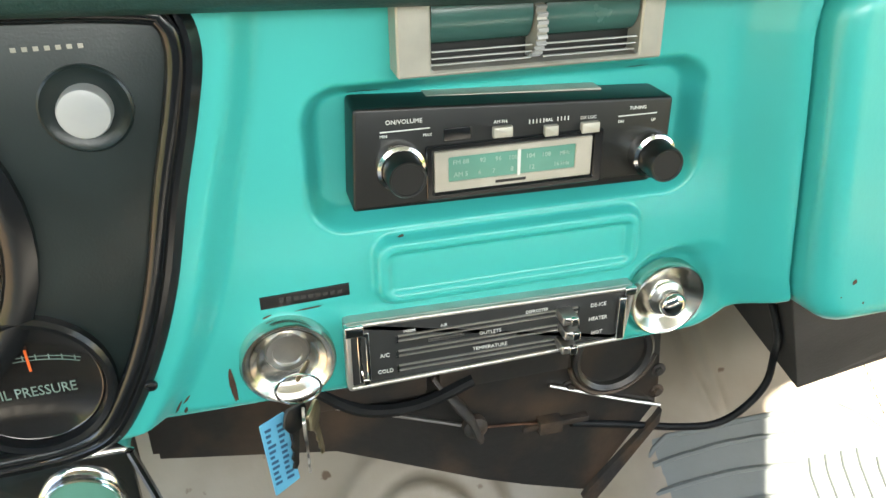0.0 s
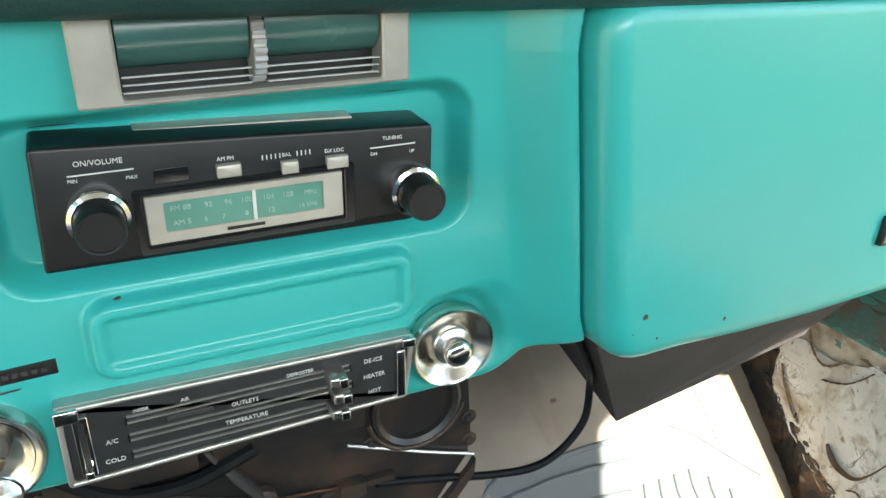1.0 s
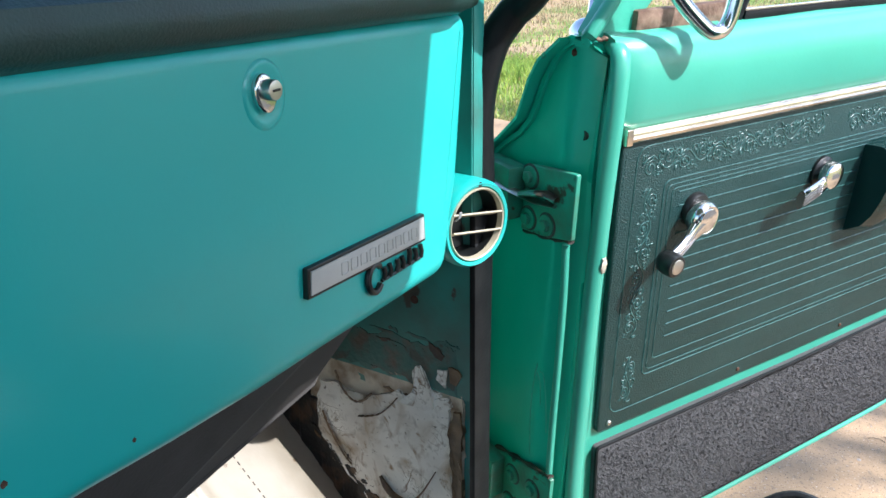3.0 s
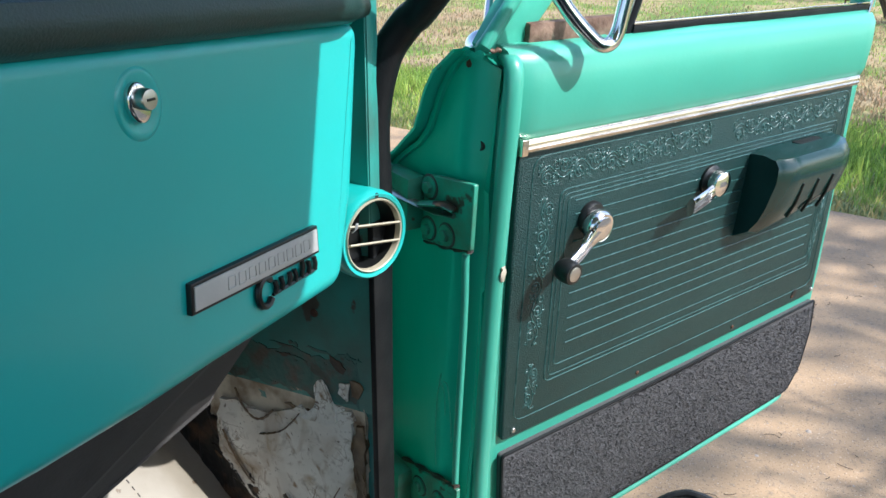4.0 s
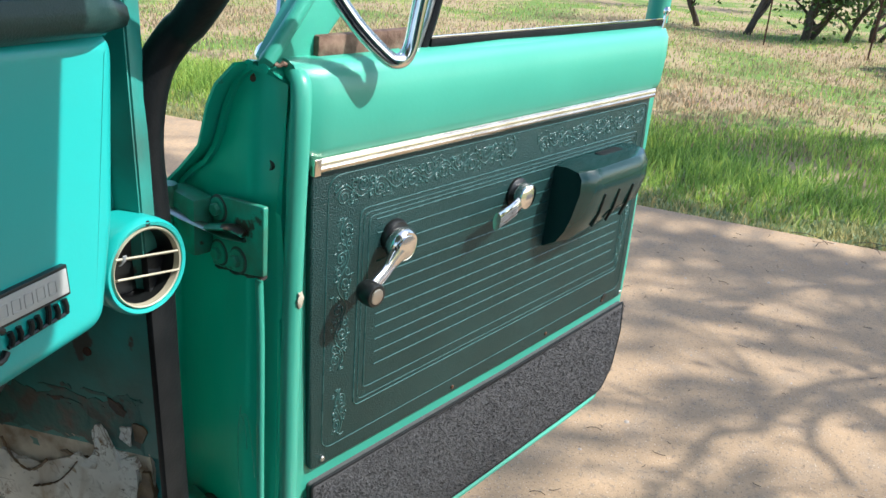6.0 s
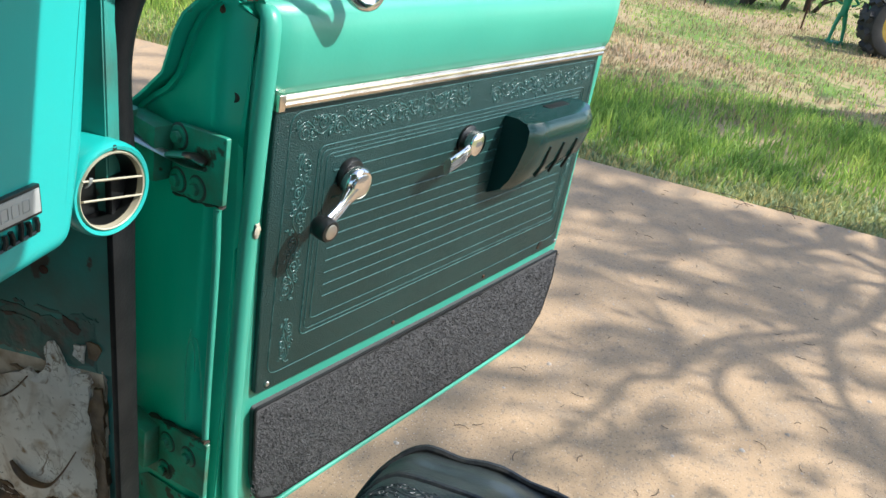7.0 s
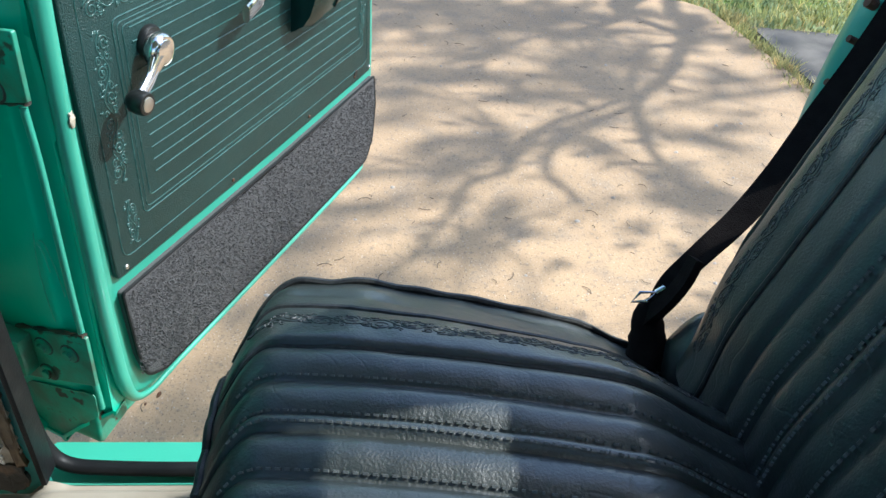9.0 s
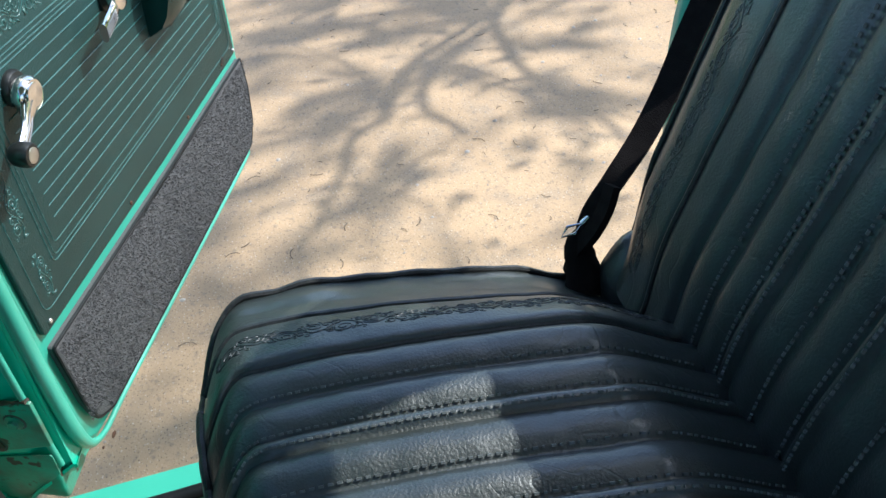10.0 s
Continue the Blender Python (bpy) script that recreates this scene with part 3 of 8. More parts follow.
def glove_gap(x, z):
    """Distance from the glove box door, negative inside it."""
    if x < 0.2:
        return 1.0
    pts = [Vector(p) for p in GLOVE_LINE]
    q = Vector((x, z))
    best = 9.0
    inside = False
    for a, b in zip(pts, pts[1:] + pts[:1]):
        e = b - a
        t = max(0.0, min(1.0, (q - a).dot(e) / max(e.dot(e), 1e-12)))
        best = min(best, (a + e * t - q).length)
        if (a.y > z) != (b.y > z) and x < a.x + (z - a.y) * e.x / e.y:
            inside = not inside
    return -best if inside else best


def dash_y(x, z):
    y = DASH_Y
    d = rbox_sdf(x, z, 0.103, 1.184, 0.131, 0.045, 0.022)
    y += 0.020 * sstep(0.004, -0.010, d)
    d = rbox_sdf(x, z, 0.101, 1.107, 0.093, 0.0235, 0.013)
    y -= 0.009 * sstep(0.003, -0.003, d)
    y += 0.0035 * sstep(-0.007, -0.011, d)
    r = math.hypot(x - 0.226, z - 1.054)
    y += 0.006 * sstep(0.040, 0.028, r)
    d = rbox_sdf(x, z, 0.243, 1.058, 0.026, 0.03, 0.02)
    y += 0.006 * sstep(0.008, -0.012, d)
    g = glove_gap(x, z)
    y -= 0.031 * sstep(0.046, 0.006, g)
    y += 0.060 * sstep(0.0064, 0.0042, g)
    y -= 0.016 * sstep(0.034, 0.012, x - cluster_edge(z))
    y += 0.012 * sstep(1.285, 1.305, z)
    y += 0.016 * sstep(0.020, 0.0, z - low_edge(x)) ** 2
    y += 0.0012 * math.sin(x * 9 + 1) * math.sin(z * 17)
    return y


GLOVE_LINE = rounded(GLOVE_XZ, GLOVE_R, 3)
dashboard = thing("dashboard", "teal painted steel truck dashboard with dark green pad", "dashboard")
NZ = 210
X0, X1, Z1 = -0.19, 0.350, 1.305


COLS = []
x = X0
while x < X1:
    COLS.append(x)
    x += 0.0006 if 0.270 < x < 0.340 else 0.002
NX = len(COLS) - 1


def dash_point(u, v):
    x = COLS[round(u * NX)]
    z = low_edge(x) + (Z1 - low_edge(x)) * v
    return x, dash_y(x, z), z


verts, faces = sheet(NX, NZ, dash_point)
faces = [f for f in faces if all(verts[i][0] > cluster_edge(verts[i][2]) - 0.008 for i in f)]
# lower lip turned back under the panel
base = len(verts)
for i in range(NX + 1):
    x, y, z = verts[i]
    verts += [(x, y + 0.004, z - 0.003), (x, y + 0.035, z - 0.001)]
for i in range(NX):
    if verts[i][0] > cluster_edge(1.006) - 0.006:
        a = base + 2 * i
        faces += [(i, i + 1, a + 2, a), (a, a + 2, a + 3, a + 1)]
panel = raw("panel", verts, faces, M["dash"], dashboard)
tagged(panel, "teal painted steel panel")

# dash end beyond the glove box, and the body behind it
bm = bmesh.new()
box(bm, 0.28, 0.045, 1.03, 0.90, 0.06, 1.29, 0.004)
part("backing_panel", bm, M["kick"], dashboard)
bm = bmesh.new()
slab(bm, rounded([(-0.80, 1.00), (-0.44, 1.00), (-0.44, 1.29), (-0.80, 1.29)], 0.01), 0.05, 0.045, 0.01)
part("driver_side_panel", bm, M["dash"], dashboard)

# pad
prof = [(-0.012, 1.2865), (-0.040, 1.2835), (-0.050, 1.289), (-0.055, 1.300), (-0.052, 1.314), (-0.035, 1.326), (0.0, 1.333), (0.10, 1.337), (0.30, 1.338), (0.50, 1.334), (0.50, 1.30), (0.0, 1.300)]


def pad_profile(y, z, x):
    drop = -0.034 * max(-0.4, x)
    end = 1.0 - 0.4 * sstep(0.80, 0.875, x)
    return Vector((x, 0.01 + (y - 0.01) * end + 0.055 * (x - 0.3) * (x > 0.3), 1.287 + (z - 1.287) * end + drop))


bm = bmesh.new()
xs = [-0.82 + 1.69 * k / 90 for k in range(91)]
rows = [[bm.verts.new(pad_profile(y, z, x)) for y, z in prof] for x in xs]
for a, b in zip(rows, rows[1:]):
    for i in range(len(prof)):
        j = (i + 1) % len(prof)
        bm.faces.new((a[i], a[j], b[j], b[i]))
bm.faces.new(rows[0])
bm.faces.new(rows[-1])
bmesh.ops.subdivide_edges(bm, edges=[e for e in bm.edges if abs(e.verts[0].co.x - e.verts[1].co.x) < 1e-6 and e.calc_length() < 0.05], cuts=1, smooth=0.4)
part("pad", bm, M["pad"], dashboard, "dark green grained vinyl dash pad")
bm = bmesh.new()
tube(bm, [(x, -0.017 + 0.055 * max(0, x - 0.3), 1.2825 - 0.034 * x) for x in (-0.07, 0.1, 0.25, 0.4, 0.6, 0.8, 0.85)], 0.0028, 6)
part("pad_seam", bm, M["dash"], dashboard)

# grey bracket showing above the radio, chipped edges
bm = bmesh.new()
slab(bm, rounded([(0.047, 1.199), (0.163, 1.195), (0.163, 1.2130), (0.047, 1.2182)], 0.001, 2), 0.030, 0.0135, 0.0006)
part("radio_bracket", bm, M["ventmetal"], dashboard)
random.seed(4)
for cx, cz, w, h, ang in ((-0.0915, 1.037, 0.0022, 0.017, 4), (-0.128, 1.026, 0.0010, 0.006, -30), (-0.122, 1.031, 0.0008, 0.004, -40), (-0.124, 1.022, 0.0012, 0.003, -20), (-0.036, 1.0870, 0.010, 0.0007, 4), (-0.064, 1.085, 0.004, 0.0007, 20), (0.012, 1.222, 0.012, 0.0005, 0), (0.19, 1.2225, 0.010, 0.0005, 2), (0.026, 1.1315, 0.0025, 0.0006, 4)):
    bm = bmesh.new()
    pts = []
    for k in range(12):
        a = 2 * math.pi * k / 12
        rr = random.uniform(0.7, 1.1)
        px_, pz_ = w * rr * math.cos(a), h * rr * math.sin(a)
        c, s = math.cos(radians(ang)), math.sin(radians(ang))
        pts.append((cx + px_ * c - pz_ * s, cz + px_ * s + pz_ * c))
    vs = [bm.verts.new((x, dash_y(x, z) - 0.0007, z)) for x, z in pts]
    bm.faces.new(vs)
    part("paint_chip", bm, M["rust"], dashboard)

# ---------------------------------------------------------------- instrument cluster
cluster = thing("instrument_cluster", "black instrument cluster with round gauges in the dashboard", "instrument panel")
outline = [(p.x, p.z) for p in smooth_path([(x, 0, z) for x, z in ((-0.30, 1.006), (-0.217, 1.008), (-0.187, 1.0115), (-0.1650, 1.0215), (-0.1471, 1.0460), (-0.1285, 1.0836), (-0.1128, 1.1287), (-0.0996, 1.1813), (-0.0861, 1.229), (-0.0795, 1.262), (-0.0850, 1.284), (-0.1050, 1.2935), (-0.20, 1.298), (-0.46, 1.300))], 5)] + [(-0.46, 1.006)]
bm = bmesh.new()
slab(bm, outline, 0.03, 0.036, 0.004)
part("face", bm, M["cluster"], cluster, "grained dark plastic face")
bm = bmesh.new()
ring_plate(bm, inset(outline, -0.002), inset(outline, 0.011), 0.02, 0.033, 0.005)
part("rim", bm, M["blackgloss"], cluster)
bm = bmesh.new()
tube(bm, [(x, -0.009, z) for x, z in inset(outline, 0.0115)], 0.0055, 12, closed=True)
part("inner_roll", bm, M["blackgloss"], cluster)
# round switch with a pale cap
bm = bmesh.new()
lathe(bm, [(0.0235, 0), (0.0235, 0.002), (0.0222, 0.003), (0.021, 0.002), (0.016, 0.0005)], -0.1395, 1.2355, -0.006, 40)
part("switch_ring", bm, M["cluster"], cluster)
bm = bmesh.new()
lathe(bm, [(0.0135, 0), (0.0135, 0.009), (0.0127, 0.0112), (0.010, 0.012), (0, 0.0124)], -0.1395, 1.2355, -0.006, 40)
part("switch_cap", bm, M["lightgrey"], cluster, "pale grey round push switch")
for k in range(7):
    bm = bmesh.new()
    box(bm, -0.168 + 0.0052 * k, -0.0064, 1.2665, -0.1655 + 0.0052 * k, -0.0058, 1.2688)
    part("worn_print", bm, M["ventmetal"], cluster)
# gauges


def gauge(cx, cz, r, y0):
    bm = bmesh.new()
    lathe(bm, [(r * 1.16, -0.004), (r * 1.16, 0.004), (r * 1.1, 0.006), (r * 1.02, 0.005), (r * 0.96, -0.001), (r * 0.94, -0.012)], cx, cz, y0, 48, cap=False)
    g = part("gauge", bm, M["blackgloss"], cluster)
    bm = bmesh.new()
    lathe(bm, [(r * 0.955, 0.0), (r * 0.93, -0.0008), (0, -0.0008)], cx, cz, y0, 48, cap=False)
    part("gauge_face", bm, M["glassdark"], g)
    return g


g = gauge(-0.205, 1.071, 0.042, -0.008)
lettering("gauge_lettering", "OIL PRESSURE", 0.0100, -0.205, -0.0078, 1.0665, M["gaugeprint"], g, squeeze=0.80)
bm = bmesh.new()
box(bm, -0.2032, -0.0084, 1.0815, -0.2018, -0.0076, 1.0965)
part("needle", bm, M["orange"], g)
for k in range(9):
    a = radians(72 + k * 4.5)
    bm = bmesh.new()
    x, z = -0.205 + 0.090 * math.cos(a), 1.001 + 0.090 * math.sin(a)
    box(bm, x - 0.0003, -0.0079, z - 0.0016, x + 0.0003, -0.0074, z + 0.0016)
    part("tick", bm, M["gaugeprint"], g)
for r0 in (0.0880, 0.0905):
    bm = bmesh.new()
    tube(bm, [(-0.205 + r0 * math.cos(radians(a)), -0.0077, 1.001 + r0 * math.sin(radians(a))) for a in range(70, 111, 4)], 0.0003, 4)
    part("scale_line", bm, M["gaugeprint"], g)
g = gauge(-0.305, 1.172, 0.108, -0.008)
bm = bmesh.new()
tube(bm, [(-0.305 + 0.104 * math.cos(2 * math.pi * k / 60), -0.012, 1.172 + 0.104 * math.sin(2 * math.pi * k / 60)) for k in range(60)], 0.0016, 6, closed=True)
part("gauge_trim", bm, M["steel"], g)
screw("bezel_screw", -0.137, 1.0655, -0.019, 0.004, M["blackgloss"], cluster)

# ---------------------------------------------------------------- small gauge on a chrome bracket under the dash
aux = thing("auxiliary_gauge", "round gauge in a chrome bracket hung under the dashboard", "gauge", pose(-0.195, -0.012, 1.004))
bm = bmesh.new()
slab(bm, rounded([(-0.06, -0.075), (0.036, -0.075), (0.036, 0.012), (-0.06, 0.012)], 0.006), 0.02, 0.02, 0.003)
part("bracket", bm, M["chrome"], aux)
bm = bmesh.new()
tube(bm, [(0.036, -0.003, 0.012), (0.044, 0.0, -0.03), (0.052, 0.0, -0.075)], 0.003, 8)
part("bracket_edge", bm, M["chrome"], aux)
bm = bmesh.new()
lathe(bm, [(0.027, 0), (0.027, 0.006), (0.025, 0.009), (0.0225, 0.007), (0.022, 0.004), (0, 0.0035)], 0.0, -0.026, 0.0, 40)
part("gauge_ring", bm, M["chrome"], aux)
bm = bmesh.new()
lathe(bm, [(0.0215, 0.0045), (0, 0.005)], 0.0, -0.026, 0.0, 32, cap=False)
part("gauge_lens", bm, M["dial"], aux)

# ---------------------------------------------------------------- top air vent
vent = thing("dash_air_vent", "grey metal dash vent with dark louvre drums and serrated wheel", "air vent")
bm = bmesh.new()
ring_plate(bm, rect(0.0245, 1.2375, 0.1865, 1.292, 0.002), rect(0.0440, 1.2405, 0.1715, 1.290, 0.002), 0.012, 0.024, 0.0012)
part("frame", bm, M["ventmetal"], vent)
bm = bmesh.new()
box(bm, 0.038, 0.020, 1.236, 0.178, 0.026, 1.294)
part("backing", bm, M["black"], vent)
bm = bmesh.new()
box(bm, 0.0435, 0.0045, 1.2395, 0.1720, 0.0068, 1.2912)
part("backing", bm, M["black"], vent)
for x0, x1 in ((0.045, 0.1045), (0.1125, 0.1705)):
    bm = bmesh.new()
    n = 14
    rows = [[bm.verts.new((x, 0.006 - 0.0155 * math.sin(math.pi * k / n), 1.2695 - 0.0175 * math.cos(math.pi * k / n))) for k in range(n + 1)] for x in (x0, x1)]
    for k in range(n):
        bm.faces.new((rows[0][k], rows[0][k + 1], rows[1][k + 1], rows[1][k]))
    bm.faces.new(rows[0])
    bm.faces.new(rows[1])
    part("louvre_drum", bm, M["drum"], vent)
    for z, y in ((1.2505, -0.0100), (1.2465, -0.0090), (1.2425, -0.0075)):
        bm = bmesh.new()
        box(bm, x0, y, z, x1, y + 0.0016, z + 0.0007)
        part("louvre_line", bm, M["silver"], vent)
for k in range(16):
    a = radians(-20 + k * 13.5)
    bm = bmesh.new()
    box(bm, 0.1055, -0.0012, -0.0011, 0.1117, 0.0012, 0.0008, 0.0003, Matrix.Translation((0, 0.003 - 0.018 * math.sin(a), 1.2605 - 0.018 * math.cos(a))) @ Matrix.Rotation(a, 4, "X"))
    part("wheel_tooth", bm, M["lightgrey"], vent)
bm = bmesh.new()
tube(bm, [(0.1055, 0.003, 1.2605), (0.1117, 0.003, 1.2605)], 0.0165, 28)
part("wheel", bm, M["ventmetal"], vent)

# ---------------------------------------------------------------- radio
radio = thing("car_radio", "black car radio with green dial and two round knobs", "radio", pose(0, 0, 0))
bm = bmesh.new()
slab(bm, rounded([(-0.0045, 1.1560), (0.19, 1.1530), (0.203, 1.1575), (0.2035, 1.2095), (-0.001, 1.2205)], [0.002, 0.002, 0.002, 0.003, 0.003], 3), 0.026, 0.030, 0.002)
part("body", bm, M["black"], radio)
bm = bmesh.new()
slab(bm, rounded([(0.004, 1.200), (0.198, 1.192), (0.197, 1.2060), (0.005, 1.2160)], 0.0015, 2), 0.026, 0.022, 0.001)
part("top_flange", bm, M["blackgloss"], radio)
bm = bmesh.new()
ring_plate(bm, rect(0.041, 1.1585, 0.156, 1.194, 0.002), rect(0.045, 1.1625, 0.150, 1.1905, 0.001), -0.003, 0.0035, 0.0006)
part("dial_surround", bm, M["blackgloss"], radio)
bm = bmesh.new()
ring_plate(bm, rect(0.046, 1.1635, 0.149, 1.1895, 0.001), rect(0.055, 1.1695, 0.138, 1.1855, 0.001), -0.003, 0.0026, 0.0004)
part("dial_frame", bm, M["dialframe"], radio)
bm = bmesh.new()
slab(bm, rect(0.0545, 1.169, 0.1385, 1.186), -0.0030, 0.0016, 0.0002)
part("dial", bm, M["dial"], radio, "pale green radio dial")
for body, size, x, z in (("FM 88", 0.0048, 0.063, 1.1815), ("92", 0.0048, 0.077, 1.1812), ("96", 0.0048, 0.087, 1.181), ("100", 0.0048, 0.0965, 1.1808), ("104", 0.0048, 0.108, 1.1806), ("108", 0.0048, 0.1185, 1.1803), ("MHz", 0.0042, 0.131, 1.18), ("AM 5", 0.0048, 0.063, 1.1735), ("6", 0.0048, 0.075, 1.1735), ("7", 0.0048, 0.084, 1.1733), ("8", 0.0048, 0.096, 1.1733), ("12", 0.0048, 0.109, 1.173), ("16 kHz", 0.0042, 0.129, 1.173)):
    lettering("dial_lettering", body, size * 0.86, x, -0.0048, z, M["faded"], radio)
bm = bmesh.new()
box(bm, 0.0995, -0.0056, 1.1685, 0.1013, -0.0046, 1.1865)
part("dial_needle", bm, M["white"], radio)
bm = bmesh.new()
box(bm, 0.085, -0.0059, 1.1655, 0.105, -0.0054, 1.1673)
part("maker_mark", bm, M["black"], radio)
for cx, cz, w in ((0.089, 1.1985, 0.0062), (0.1205, 1.196, 0.0045), (0.1465, 1.1955, 0.006)):
    bm = bmesh.new()
    slab(bm, rect(cx - w, cz - 0.0034, cx + w, cz + 0.0034, 0.0006, 2), -0.003, 0.0045, 0.0008)
    part("push_button", bm, M["dialframe"], radio, "ivory push button")
bm = bmesh.new()
slab(bm, rect(0.0525, 1.1955, 0.0695, 1.2035, 0.0006, 2), -0.003, 0.0014, 0.0004)
part("blank_window", bm, M["blackgloss"], radio)
for body, size, x, z in (("ON/VOLUME", 0.0048, 0.0285, 1.2105), ("MIN", 0.0032, 0.016, 1.2025), ("MAX", 0.0032, 0.0425, 1.201), ("AM FM", 0.0036, 0.088, 1.2045), ("BAL", 0.0036, 0.1195, 1.2025), ("DX LOC", 0.0036, 0.1455, 1.2015), ("TUNING", 0.0038, 0.179, 1.2045), ("DN", 0.0032, 0.168, 1.1965), ("UP", 0.0032, 0.1905, 1.1955)):
    lettering("radio_lettering", body, size * 0.8, x, -0.0044, z, M["white"], radio, tilt=-1.5)
for x0, x1, z in ((0.014, 0.044, 1.2052), (0.166, 0.1925, 1.2)):
    bm = bmesh.new()
    box(bm, x0, -0.0046, z - 0.0003, x1, -0.0041, z + 0.0003)
    part("print_line", bm, M["white"], radio)
for k in range(12):
    if k not in (5, 6, 7):
        bm = bmesh.new()
        x = 0.1065 + k * 0.0023
        box(bm, x, -0.0046, 1.2012, x + 0.0005, -0.0041, 1.2038)
        part("print_tick", bm, M["white"], radio)
for cx, cz in ((0.0245, 1.184), (0.190, 1.1735)):
    bm = bmesh.new()
    lathe(bm, [(0.0150, 0), (0.0152, 0.007), (0.0146, 0.0095), (0.0125, 0.0105), (0.0118, 0.0095)], cx, cz, -0.003, 36)
    knob = part("tuning_knob", bm, M["chrome"], radio, "black knob on a chrome collar")
    bm = bmesh.new()
    lathe(bm, [(0.0116, 0.006), (0.0118, 0.012), (0.0116, 0.0245), (0.0108, 0.026), (0.0098, 0.0258), (0.0094, 0.0252), (0, 0.0252)], cx, cz, -0.003, 36)
    part("grip", bm, M["black"], knob)

# ---------------------------------------------------------------- heater control
heat = thing("heater_control", "chrome framed heater control panel with three sliding levers", "heater control")
HO = rounded([(-0.017, 1.0225), (0.187, 1.0265), (0.193, 1.0725), (-0.016, 1.0765)], 0.003, 3)
bm = bmesh.new()
ring_plate(bm, HO, inset(HO, 0.0036), 0.010, 0.0125, 0.0012)
part("frame", bm, M["satin"], heat)
bm = bmesh.new()
tube(bm, [(x, -0.0030, z) for x, z in inset(HO, 0.0019)], 0.0018, 10, closed=True)
part("bead", bm, M["satin"], heat)
bm = bmesh.new()
slab(bm, inset(HO, 0.0030), 0.010, 0.012, 0.0006)
part("face", bm, M["heaterface"], heat)
for z, x1 in ((1.0590, 0.150), (1.0468, 0.151), (1.0348, 0.151)):
    for dz in (-0.0020, 0.0020):
        bm = bmesh.new()
        box(bm, 0.018, -0.0032, z + dz - 0.00045, x1, -0.0018, z + dz + 0.00045)
        part("slot_trim", bm, M["satin"], heat)
    for x in (0.018, x1 - 0.001):
        bm = bmesh.new()
        box(bm, x, -0.0038, z - 0.0027, x + 0.001, -0.0018, z + 0.0027)
        part("slot_end", bm, M["chrome"], heat)
for z in (1.0540,):
    bm = bmesh.new()
    box(bm, 0.040, -0.0028, z - 0.0002, 0.066, -0.0018, z + 0.0002)
    box(bm, 0.040, -0.0028, z - 0.0016, 0.066, -0.0018, z - 0.0012)
    part("face_line", bm, M["steel"], heat)
for cx, cz in ((0.1385, 1.0590), (0.1405, 1.0468), (0.1390, 1.0348)):
    bm = bmesh.new()
    slab(bm, rect(cx - 0.0055, cz - 0.0036, cx + 0.0055, cz + 0.0036, 0.001, 2), -0.002, 0.014, 0.0018)
    lv = part("lever", bm, M["steel"], heat)
    bm = bmesh.new()
    slab(bm, rect(cx - 0.0002, cz - 0.0034, cx + 0.0053, cz + 0.0034, 0.001, 2), -0.0145, 0.0035, 0.0008)
    part("lever_tip", bm, M["chrome"], lv)
bm = bmesh.new()
ring_plate(bm, rect(-0.0085, 1.028, -0.0005, 1.068, 0.001, 2), rect(-0.006, 1.031, -0.003, 1.065, 0.001, 2), -0.002, 0.0022, 0.0004)
part("toggle_slot", bm, M["chrome"], heat)
bm = bmesh.new()
slab(bm, rect(-0.0068, 1.030, -0.0022, 1.035, 0.001, 2), -0.002, 0.008, 0.001)
part("toggle", bm, M["chrome"], heat)
for x0, z0, x1, z1 in ((-0.0165, 1.067, -0.004, 1.0755), (0.1835, 1.066, 0.1925, 1.0722), (0.1795, 1.03, 0.1855, 1.065)):
    bm = bmesh.new()
    slab(bm, rect(x0, z0, x1, z1, 0.001, 2), -0.001, 0.0055, 0.001)
    part("corner_piece", bm, M["chrome"], heat)
for body, size, x, z in (("DE-ICE", 0.0046, 0.1645, 1.0610), ("HEATER", 0.0046, 0.165, 1.0495), ("HOT", 0.0046, 0.165, 1.0375), ("A/C", 0.0046, 0.0095, 1.0475), ("COLD", 0.0046, 0.0095, 1.0345), ("OUTLETS", 0.0044, 0.084, 1.0529), ("TEMPERATURE", 0.0044, 0.084, 1.0408), ("DEFROSTER", 0.0036, 0.118, 1.0640), ("AIR", 0.0036, 0.051, 1.0645), ("INSIDE", 0.0032, 0.027, 1.0645)):
    lettering("control_lettering", body, size * 0.92, x, -0.0036, z, M["white"], heat, squeeze=0.95)

# ---------------------------------------------------------------- lighter, ignition switch and keys, label strip
lighter = thing("cigarette_lighter", "chrome cigarette lighter in a round dished bezel", "lighter")
bm = bmesh.new()
lathe(bm, [(0.0298, -0.006), (0.0298, 0.004), (0.0284, 0.006), (0.0262, 0.005), (0.021, -0.003), (0.0165, -0.005), (0.0155, 0.001), (0.0135, 0.003), (0.0115, 0.002), (0.011, -0.004)], 0.2230, 1.0520, 0.006, 48, cap=False)
part("bezel", bm, M["bezel"], lighter)
bm = bmesh.new()
lathe(bm, [(0.0135, -0.004), (0.0135, 0.003), (0.0110, 0.0045), (0.009, 0.006)], 0.2230, 1.0520, 0.006, 24)
part("stem", bm, M["steel"], lighter)
bm = bmesh.new()
lathe(bm, [(0.0085, 0.005), (0.0098, 0.007), (0.0098, 0.013), (0.0092, 0.0142), (0.0075, 0.0158), (0.004, 0.0166), (0, 0.0168)], 0.2230, 1.0520, 0.006, 28)
part("knob", bm, M["chrome"], lighter)

